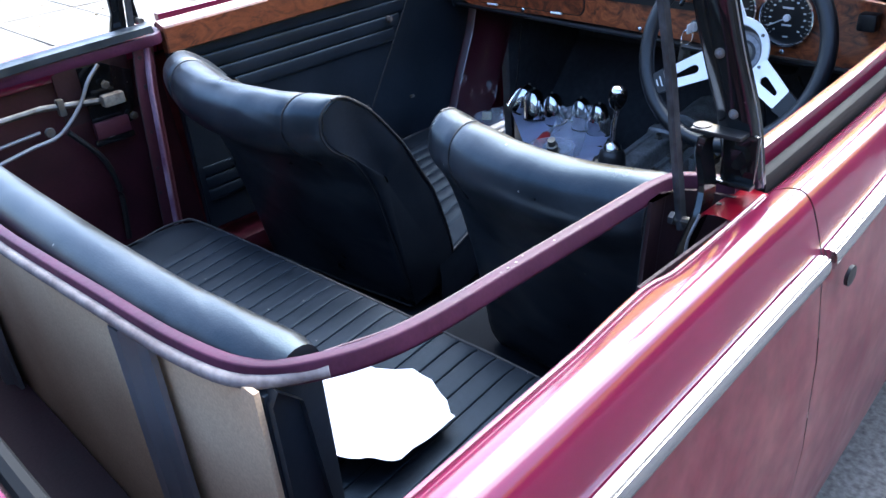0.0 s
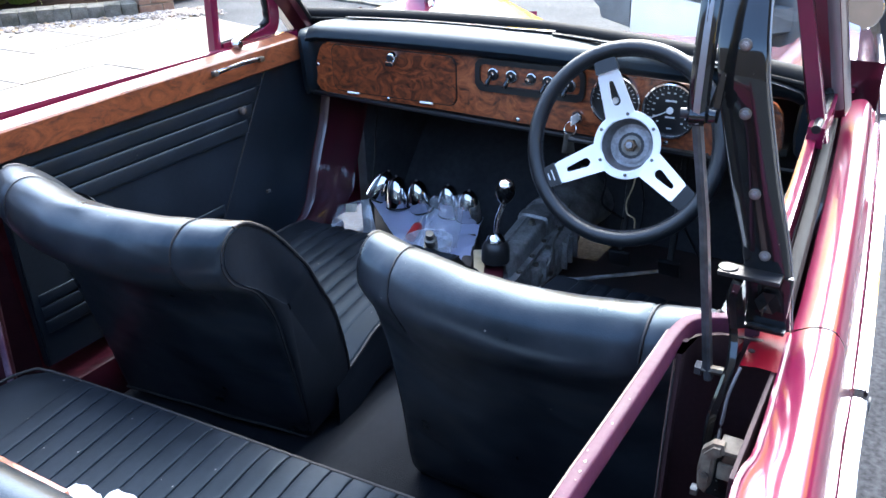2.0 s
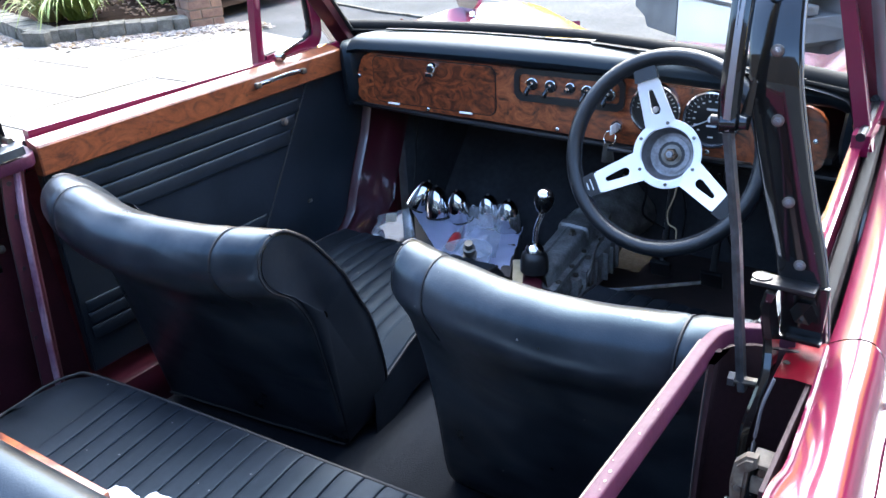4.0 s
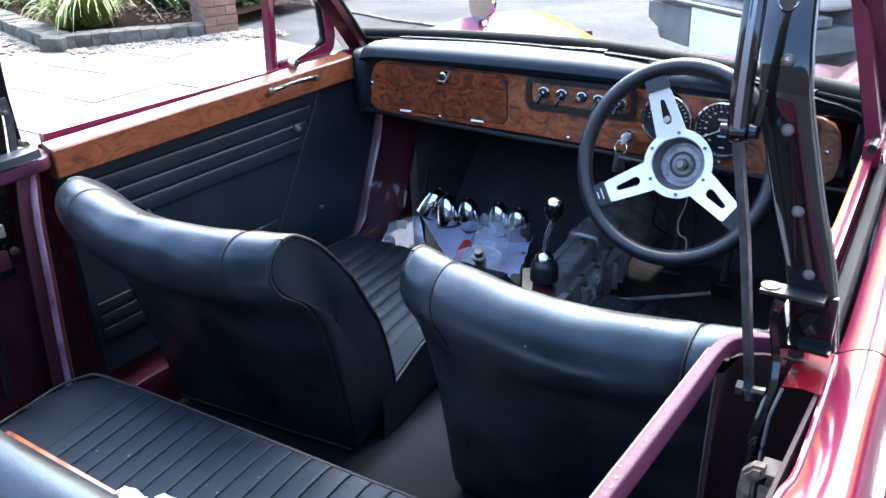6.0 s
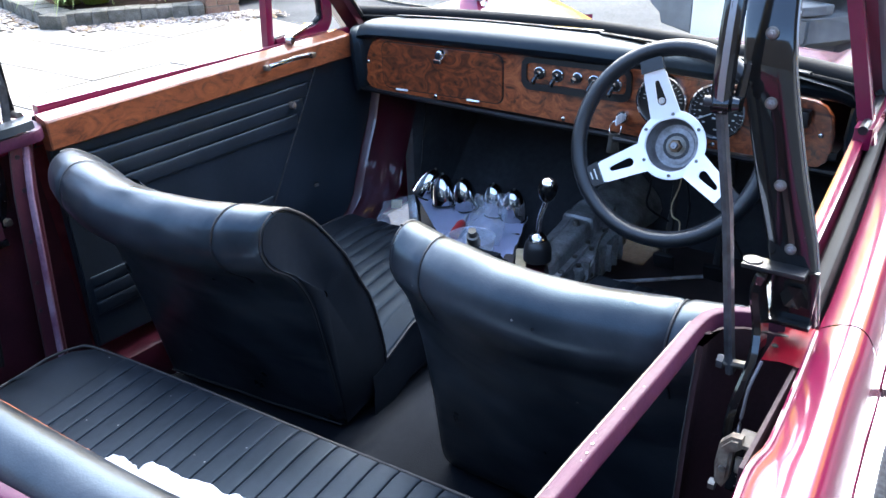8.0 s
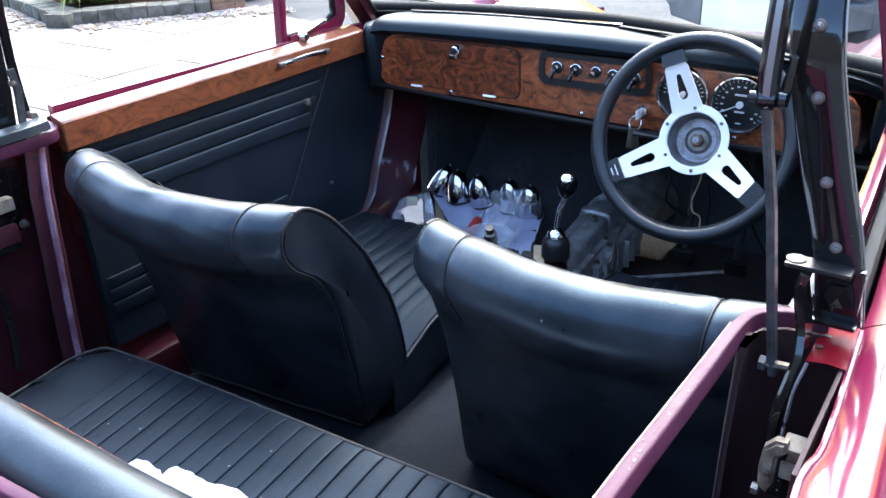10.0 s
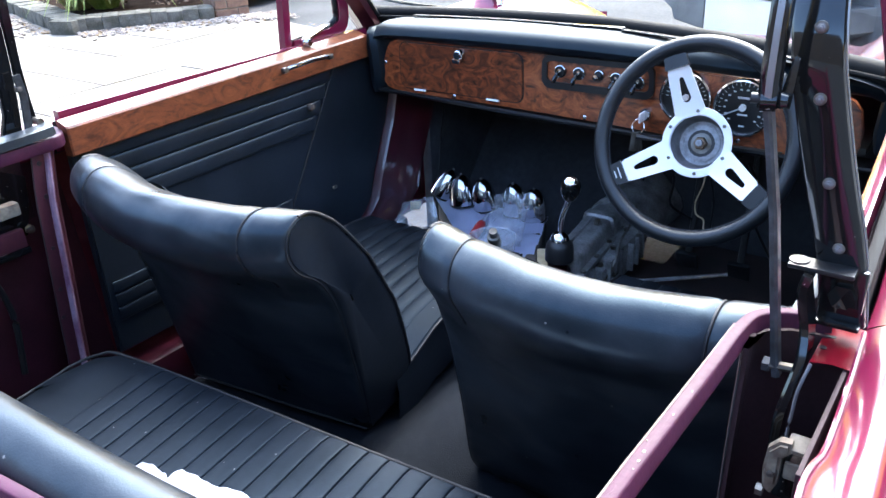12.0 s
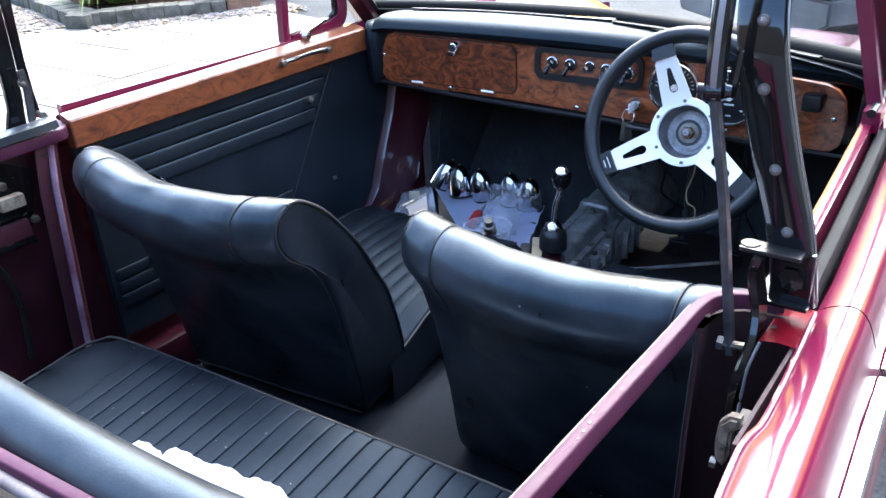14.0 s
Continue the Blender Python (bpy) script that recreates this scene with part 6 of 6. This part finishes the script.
# ---- gear lever and gearbox ----
gear = thing("gear_lever", "chrome gear lever with a black knob and rubber boot", "gear lever")
part("boot", lathe([(0.033, -0.030), (0.0325, -0.006), (0.031, 0.004), (0.028, 0.012), (0.022, 0.018), (0.0001, 0.018)], pose(-0.026, 0.785, 0.466), 24), BLACK, gear, "black moulded boot")
part("dome", lathe([(0.022, 0), (0.020, 0.008), (0.012, 0.016), (0.0001, 0.018)], pose(-0.026, 0.785, 0.486), 20), CHROME, gear, "chrome ball dome")
part("rod", tube(smooth_path([(-0.026, 0.786, 0.495), (-0.012, 0.768, 0.55), (0.016, 0.738, 0.60), (0.030, 0.722, 0.635)], 4), 0.0062, 10), CHROME, gear, "chrome rod")
knb = part("knob", lathe([(0.008, -0.035), (0.016, -0.026), (0.0215, -0.008), (0.021, 0.006), (0.016, 0.016), (0.0001, 0.020)], pose(0.034, 0.716, 0.648, 10, 12, 0), 20), GLOSS, gear, "glossy black knob")
part("cap", lathe([(0.0165, -0.003), (0.0135, 0.003), (0.008, 0.0065), (0.0001, 0.0075)], pose(0.037, 0.712, 0.6635, 10, 12, 0), 16), CHROME, knb, "bright cap")

box_ = thing("gearbox", "oily grey cast gearbox, its tunnel cover removed", "gearbox")
ax = [((-0.015, 0.66, 0.35), 0.034), ((-0.020, 0.74, 0.352), 0.040), ((-0.030, 0.82, 0.355), 0.050), ((-0.040, 0.92, 0.352), 0.056), ((-0.046, 1.02, 0.352), 0.060), ((-0.050, 1.12, 0.36), 0.068), ((-0.052, 1.20, 0.37), 0.078), ((-0.052, 1.36, 0.37), 0.10)]
part("casing", sweep([p for p, r in ax], [(math.cos(a) * (1.0 + 0.07 * math.cos(4 * a)), math.sin(a) * (1.0 + 0.07 * math.cos(4 * a))) for a in [2 * math.pi * k / 24 for k in range(24)]], scales=[r for p, r in ax]), CAST, box_, "oily ribbed iron casing")


def along(y):
    """Middle of the remote-change cover."""
    return -0.024 - 0.10 * (y - 0.78)


cover = [(0.785, 0.030, 0.424), (0.80, 0.034, 0.430), (0.86, 0.036, 0.433), (0.95, 0.037, 0.436), (1.035, 0.038, 0.438), (1.04, 0.043, 0.444), (1.065, 0.043, 0.445), (1.07, 0.038, 0.440), (1.11, 0.037, 0.440), (1.14, 0.034, 0.432), (1.155, 0.026, 0.42)]
rows = []
for y, w, z in cover:
    c = along(y)
    rows.append([(c + q * w, y, z - d) for q, d in ((-1.06, 0.060), (-1.0, 0.012), (-0.93, 0.004), (-0.78, 0.0), (-0.2, -0.002), (0.3, -0.001), (0.78, 0.0), (0.93, 0.004), (1.0, 0.012), (1.06, 0.060))])
lid_ = part("top_cover", loft(rows, False), CAST, box_, "grey remote-change cover")
part("cover_rib", sweep([(along(y) - 0.012, y, 0.4345 + 0.02 * (y - 0.82)) for y in (0.83, 0.92, 1.03)], circle(0.004, 8)), CAST, lid_)
rows = []
for y in (0.78, 0.785, 0.90, 1.02, 1.145, 1.15):
    c, w = along(y), 0.052 if 0.782 < y < 1.148 else 0.048
    rows.append([(c - w, y, 0.386), (c - w, y, 0.396), (c + w, y, 0.396), (c + w, y, 0.386)])
part("cover_flange", loft(rows), CAST, box_, "bolted cover flange", flat=True)
for y in (0.82, 0.91, 1.0, 1.09):
    for dx in (-0.046, 0.046):
        part("bolt", lathe([(0.0065, 0), (0.0065, 0.006), (0.0045, 0.0075), (0.0001, 0.008)], pose(along(y) + dx, y, 0.395, 0, 0, 40 * y), 6), STEEL, lid_, "oily bolt head", flat=True)
part("detent_plug", lathe([(0.011, 0), (0.011, 0.006), (0.008, 0.008), (0.008, 0.013), (0.0001, 0.014)], pose(along(1.0) + 0.012, 1.0, 0.437), 6), STEEL, lid_, "hexagon plug", flat=True)
# stepped housing on the driver's side
rows = []
for y, w, z in ((0.885, 0.012, 0.340), (0.892, 0.030, 0.372), (0.93, 0.036, 0.380), (1.0, 0.038, 0.388), (1.05, 0.044, 0.396), (1.10, 0.046, 0.398), (1.145, 0.040, 0.392), (1.15, 0.016, 0.36)):
    x = 0.004 - 0.06 * (y - 0.9)
    rows.append([(x - 0.03, y, z - 0.09), (x - 0.03, y, z), (x + w - 0.012, y, z), (x + w - 0.003, y, z - 0.004), (x + w, y, z - 0.014), (x + w - 0.004, y, z - 0.09)])
housing = part("side_housing", loft(rows), CAST, box_, "stepped oily side housing")
for k in range(6):
    y = 0.915 + 0.040 * k
    part("fin", box(0.036 - 0.06 * (y - 0.9) + 0.012 * (k > 2), y, 0.350, 0.022, 0.007, 0.075, 0.0025), CAST, housing, "cast rib")
for y, z in ((0.905, 0.376), (0.985, 0.388), (1.075, 0.400), (1.135, 0.397)):
    part("bolt", lathe([(0.007, 0), (0.007, 0.007), (0.0001, 0.008)], pose(0.022 - 0.06 * (y - 0.9), y, z, 0, 0, 20), 6), STEEL, housing, flat=True)
part("filler_plug", lathe([(0.012, 0), (0.012, 0.010), (0.008, 0.012), (0.008, 0.018), (0.0001, 0.019)], pose(0.026, 0.955, 0.335, 0, 90, 0), 6), STEEL, housing, "square-headed plug", flat=True)
part("oil_pipe", tube(smooth_path([(0.03, 0.90, 0.33), (0.045, 0.94, 0.385), (0.030, 1.0, 0.408), (0.020, 1.08, 0.418), (0.0, 1.16, 0.44)], 5), 0.0035, 8), STEEL, box_, "thin steel pipe over the casing")
part("clutch_lever", sweep([(0.035, 1.10, 0.40), (0.07, 1.085, 0.41), (0.10, 1.07, 0.405)], [(-0.004, -0.010), (0.004, -0.010), (0.004, 0.010), (-0.004, 0.010)], scales=[1.2, 1.0, 0.8]), CAST, box_, "short clutch lever")
part("bell_flange", lathe([(0.0001, 0), (0.07, 0), (0.080, 0.006), (0.080, 0.022), (0.0001, 0.022)], pose(-0.052, 1.17, 0.37, 90, 0, 0), 28), CAST, box_, "round bell housing flange")
part("selector_rod", tube([(0.016, 0.93, 0.33), (0.10, 0.975, 0.325), (0.192, 1.061, 0.32), (0.30, 1.15, 0.32)], 0.005, 8), CAST, box_)
part("drive_flange", lathe([(0.045, 0), (0.045, 0.012), (0.025, 0.016), (0.025, 0.04), (0.0001, 0.04)], pose(-0.012, 0.665, 0.36, 90, 0, 0), 16), CAST, box_, "drive flange")
part("cross_rail", sweep([(0.03, 0.74, 0.33), (0.22, 0.78, 0.325), (0.42, 0.86, 0.32), (0.6, 0.9, 0.31)], [(-0.018, -0.02), (0.018, -0.02), (0.018, 0.02), (-0.018, 0.02)]), FLOOR, car, "black chassis cross rail")
part("floor_edge", sweep([(0.10, 0.79, 0.30), (0.3, 0.83, 0.30), (0.48, 0.93, 0.29), (0.6, 0.95, 0.29)], [(-0.03, -0.006), (0.03, -0.006), (0.03, 0.006), (-0.03, 0.006)]), FLOOR, car)
tagged(part("block", box(-0.073, 0.798, 0.402, 0.033, 0.13, 0.026, 0.004, Matrix.Rotation(radians(29), 4, "Z")), CREAM), "small cream wooden block beside the gear lever", "block")
for pts in ([(0.17, 0.90, 0.70), (0.18, 0.92, 0.62), (0.165, 0.95, 0.55), (0.20, 1.0, 0.5)], [(0.24, 0.92, 0.70), (0.26, 0.95, 0.58), (0.25, 0.97, 0.48)], [(0.33, 0.93, 0.68), (0.36, 0.96, 0.60), (0.34, 1.0, 0.52), (0.37, 1.05, 0.42)]):
    tagged(part("cable", tube(smooth_path(pts, 5), 0.003, 6), RUBBER), "loose dark wire hanging under the dash", "cable", group="loose wires")
tagged(part("cable", tube(smooth_path([(0.240, 0.95, 0.68), (0.236, 0.95, 0.62), (0.230, 0.95, 0.594), (0.221, 0.95, 0.565), (0.225, 0.95, 0.538), (0.242, 0.95, 0.528), (0.244, 0.95, 0.505)], 5), 0.0018, 6), CREAM), "thin cream wire hanging under the dash", "cable", group="loose wires")
tagged(part("felt_strip", box(-0.140, 0.864, 0.36, 0.028, 0.24, 0.10, 0.006, Matrix.Rotation(radians(24), 4, "Z")), BROWNMAT), "brown felt strip along the open tunnel edge", "strip")
pedal = thing("pedals", "black foot pedals under the dash", "pedals")
for x in (0.20, 0.32):
    part("arm", tube([(x, 1.05, 0.72), (x, 1.02, 0.5), (x, 1.0, 0.42)], 0.008, 8), BLACK, pedal)
    part("pad", box(x, 0.995, 0.40, 0.05, 0.012, 0.045, 0.004, Matrix.Rotation(0.4, 4, "X")), RUBBER, pedal)

# ---- things in the passenger footwell ----
TZ = 0.405
crate = thing("cardboard_tray", "shallow dark tray holding a cloth and loose parts", "tray")
A_, B_, C_, D_ = Vector((-0.535, 1.0, 0)), Vector((-0.215, 0.715, 0)), Vector((-0.105, 0.80, 0)), Vector((-0.19, 1.03, 0))


def on_tray(u, v, z):
    return A_.lerp(B_, u).lerp(D_.lerp(C_, u), v) + Vector((0, 0, z))


part("tray", loft([[on_tray(u, v, z) for u, v in ((0.02, 0.02), (0.98, 0.02), (0.98, 0.98), (0.02, 0.98))] for z in (0.268, TZ - 0.004)]), GREYPLASTIC, crate)
bm = loft([[on_tray(i / 16, j / 14, TZ + 0.012 * noise.noise((i * 0.35, j * 0.35, 1)) + 0.004 * noise.noise((i * 0.9, j * 0.9, 5)) + 0.008) for i in range(17)] for j in range(15)], False)
bmesh.ops.solidify(bm, geom=bm.faces[:], thickness=0.002)
tagged(part("cloth", bm, CLOTH), "pale lilac cloth spread over a tray", "cloth")


def bullet(x, y, lean_x, lean_y, turn):
    t = thing("chrome_cone", "chrome bullet-shaped bumper end cap standing on the cloth", "chrome cap", group="chrome caps", at=Matrix.Translation((x, y, TZ + 0.012)) @ Euler((lean_x, lean_y, turn)).to_matrix().to_4x4())
    part("shell", lathe([(0.033, 0), (0.0336, 0.006), (0.0325, 0.030), (0.029, 0.053), (0.0225, 0.071), (0.014, 0.082), (0.006, 0.0865), (0.0001, 0.087)], None, 32), CHROME, t, "polished chrome shell")
    part("rim", lathe([(0.033, 0), (0.035, 0.003), (0.033, 0.007)], None, 24), RUBBER, t, "black rubber rim")
    part("stud", lathe([(0.0035, 0.084), (0.0035, 0.090), (0.0001, 0.091)], None, 8), STEEL, t)


for q in ((-0.522, 1.005, -0.30, 0.42, 0), (-0.424, 0.978, -0.12, 0.02, 1), (-0.357, 0.989, -0.12, -0.04, 2), (-0.272, 1.002, -0.12, 0.0, 3), (-0.212, 0.992, -0.12, 0.03, 4)):
    bullet(*q)


def film(name, body, gloss):
    """Milky thin plastic: part see-through, part pale, with a soft gloss."""
    m = clear(name, 0.14, (0.93, 0.94, 0.96), gloss)
    t = m.node_tree
    df = t.nodes.new("ShaderNodeBsdfDiffuse")
    df.inputs[0].default_value = (0.78, 0.80, 0.84, 1)
    mx = t.nodes.new("ShaderNodeMixShader")
    mx.inputs[0].default_value = body
    old = t.nodes["Material Output"].inputs[0].links[0].from_socket
    t.links.new(old, mx.inputs[1])
    t.links.new(df.outputs[0], mx.inputs[2])
    t.links.new(mx.outputs[0], t.nodes["Material Output"].inputs[0])
    return m


BAG = film("clear_polythene", 0.16, 0.16)


def bag(corners, amp, seed, label, freq=5, flat=False):
    """A limp polythene bag: a creased sheet between four corners."""
    a, b, c, d = [Vector(p) for p in corners]
    n = (b - a).cross(d - a).normalized()
    rows = []
    for j in range(17):
        v = j / 16
        row = []
        for i in range(17):
            u = i / 16
            p = a.lerp(b, u).lerp(d.lerp(c, u), v)
            crease = noise.noise(Vector((u * freq, v * freq, seed))) + 0.6 * abs(noise.noise(Vector((u * freq * 2, v * freq * 1.3, seed + 4))))
            row.append(p + n * amp * crease)
        rows.append(row)
    return tagged(part("plastic_bag", loft(rows, False), BAG, flat=flat), label, "plastic bag")


bag([(-0.245, 0.80, TZ + 0.012), (-0.155, 0.83, TZ + 0.012), (-0.165, 0.90, TZ + 0.125), (-0.262, 0.89, TZ + 0.105)], 0.020, 3, "crumpled clear polythene bag of parts", 7, True)
bag([(-0.50, 0.76, TZ + 0.004), (-0.365, 0.79, TZ + 0.024), (-0.405, 0.82, TZ + 0.100), (-0.498, 0.81, TZ + 0.066)], 0.008, 7, "clear polythene bag with a yellow label", 2)
tagged(part("label_card", box(-0.462, 0.817, TZ + 0.064, 0.034, 0.003, 0.022, 0.0005, Matrix.Rotation(-0.2, 4, "Y") @ Matrix.Rotation(-0.4, 4, "X")), CREAM), "pale yellow card label inside a bag", "label")
tube_ = thing("glue_tube", "red glue tube with a pointed nozzle lying on the cloth", "tube", at=pose(-0.285, 0.850, TZ + 0.030, -78, 0, 10))
part("barrel", lathe([(0.0001, -0.04), (0.013, -0.04), (0.013, 0.005), (0.010, 0.014), (0.006, 0.018)], None, 14), REDPLASTIC, tube_, "red labelled barrel")
part("nozzle", lathe([(0.006, 0.018), (0.0045, 0.04), (0.002, 0.056), (0.0001, 0.057)], None, 10), PAPER, tube_, "pale pointed nozzle")
tagged(part("plastic_tub", lathe([(0.055, 0), (0.058, 0.03), (0.060, 0.032), (0.057, 0.03), (0.053, 0.003)], pose(-0.205, 0.778, TZ + 0.016), 28), film("milky_plastic", 0.22, 0.1)), "shallow clear plastic tub", "tub")
fit_ = thing("threaded_fitting", "plated threaded fitting standing in the tub", "fitting", at=pose(-0.195, 0.775, TZ + 0.02, 20, 10, 0))
part("body", lathe([(0.012, 0), (0.012, 0.03), (0.015, 0.032), (0.015, 0.044), (0.010, 0.046), (0.010, 0.062), (0.0001, 0.062)], None, 14), STEEL, fit_)
part("nut", lathe([(0.019, 0.012), (0.019, 0.022), (0.012, 0.023)], None, 6), STEEL, fit_, flat=True)

tagged(part("cable", tube(smooth_path([(-0.55, 1.06, 0.74), (-0.535, 1.06, 0.66), (-0.54, 1.05, 0.58), (-0.535, 1.03, 0.50), (-0.53, 0.99, 0.43)], 5), 0.0025, 6), RUBBER), "thin dark wire hanging by the kick panel", "cable", group="loose wires")
part("gear_surround", box(-0.026, 0.775, 0.398, 0.046, 0.12, 0.05, 0.006, Matrix.Rotation(radians(26), 4, "Z")), PAINT_SHADE, gear, "dark red piece under the boot")

# ---- wing mirrors ----


def wing_mirror(s):
    y, x, z = 1.40, s * 0.555, 0.872
    dx = 0.018 if s < 0 else 0.030
    t = thing("wing_mirror", "round chrome wing mirror on the burgundy front wing", "wing mirror", group="wing mirrors")
    part("base", lathe([(0.018, 0), (0.016, 0.008), (0.009, 0.012), (0.0001, 0.013)], pose(x, y, z - 0.006), 16), CHROME, t)
    part("stalk", tube(smooth_path([(x, y, z), (x - s * 0.004, y + 0.010, z + 0.03), (x - s * 0.012, y + 0.014, z + 0.055), (x + s * 0.004, y + 0.018, z + 0.078)], 4), 0.0055, 10), CHROME, t, "chrome stalk")
    m = Matrix.Translation((x + s * dx, y, z + 0.070)) @ Euler((radians(80), 0, s * radians(12))).to_matrix().to_4x4()
    part("shell", lathe([(0.050, 0.0), (0.052, -0.004), (0.048, -0.018), (0.030, -0.031), (0.0001, -0.036)], m, 28), CHROME, t, "chrome shell")
    part("mirror_glass", lathe([(0.049, 0.0), (0.048, 0.002), (0.0001, 0.003)], m, 28), CHROME, t, "round mirror glass")


wing_mirror(-1)
wing_mirror(1)

# ---- vehicle parked ahead ----
van = thing("parked_car", "silver parked car with dark plastic bumper and lower flanks", "car")
VAN = Matrix(((0.79, 0.61, 0, -1.24), (-0.61, 0.79, 0, 4.43), (0, 0, 1, 0), (0, 0, 0, 1)))
W, LEN = 1.46, 3.9


def van_box(name, u0, u1, v0, v1, z0, z1, mat, label="", bevel=0.02, owner=None):
    return part(name, box((u0 + u1) / 2, (v0 + v1) / 2, (z0 + z1) / 2, u1 - u0, v1 - v0, z1 - z0, bevel, None, None, 3), mat, owner or van, label)


made = [van_box("body", 0.06, W - 0.02, 0.10, LEN, 0.60, 1.02, SILVER, "silver bodywork", 0.07),
        van_box("cabin", 0.16, W - 0.12, 0.35, LEN - 1.2, 0.98, 1.45, BUMPER, "dark glazed cabin", 0.14),
        van_box("flank", 0.08, W, 0.30, LEN - 0.1, 0.20, 0.61, BUMPER, "dark grey plastic lower flank", 0.03),
        van_box("bumper_insert", 0.487, W - 0.30, -0.005, 0.25, 0.27, 0.53, SILVER, "pale bumper insert", 0.012),
        van_box("rubbing_strip", 0.12, W - 0.02, -0.02, 0.16, 0.535, 0.582, BUMPER, "black rubbing strip", 0.008),
        van_box("bright_strip", 0.26, W - 0.03, -0.026, 0.02, 0.553, 0.566, SILVER, "narrow bright strip", 0.003),
        van_box("underside", 0.2, W - 0.2, 0.2, LEN - 0.2, 0.18, 0.30, BUMPER, "", 0.02)]
for u0, sgn in ((0.0, 1), (W, -1)):
    w_ = 0.485 if sgn > 0 else 0.30
    bm = prism([(u0, 0.525), (u0, 0.41), (u0 + sgn * 0.02, 0.395), (u0 + sgn * 0.12, 0.355), (u0 + sgn * 0.145, 0.30), (u0 + sgn * w_, 0.29), (u0 + sgn * w_, 0.525)], 0.32, Matrix(((1, 0, 0, 0), (0, 0, 1, 0.32), (0, 1, 0, 0), (0, 0, 0, 1))), 0.012)
    bmesh.ops.recalc_face_normals(bm, faces=bm.faces)
    made.append(part("bumper_corner", bm, BUMPER, van, "dark grey plastic bumper corner"))
for u in (0.16, W - 0.09):
    for v in (0.75, 3.1):
        m = pose(u, v, 0.30, 0, 90 if u > 0.5 else -90, 0)
        w = part("wheel", lathe([(0.17, -0.09), (0.19, 0.09), (0.08, 0.10), (0.0001, 0.10)], m, 24), STEEL, van)
        made += [w, part("tyre", lathe([(0.18, -0.09), (0.27, -0.10), (0.30, -0.07), (0.30, 0.07), (0.27, 0.10), (0.18, 0.09)], m, 32), TYRE, w, "black tyre")]
for ob in made:
    ob.data.transform(VAN)

# ---- slabs of the drive ----
slab_mesh = None
for i in range(9):
    for j in range(13):
        cx, cy = -1.55 - 0.765 * i, 4.45 - 0.61 * j
        if cy < -3.2 or cy + 0.12 > drive_edge(cx) or cx < -6.5 and cy > 4:
            continue
        if slab_mesh is None:
            ob = part("slab", box(0, 0, 0, 0.750, 0.594, 0.05, 0.006), SLAB, pavement, flat=True)
            slab_mesh = ob.data
        else:
            ob = new("slab", slab_mesh)
            ob.parent = pavement
        ob.matrix_local = pose(cx, cy, -0.008 + random.uniform(-0.003, 0.003), random.uniform(-0.2, 0.2), random.uniform(-0.2, 0.2), random.uniform(-0.3, 0.3))
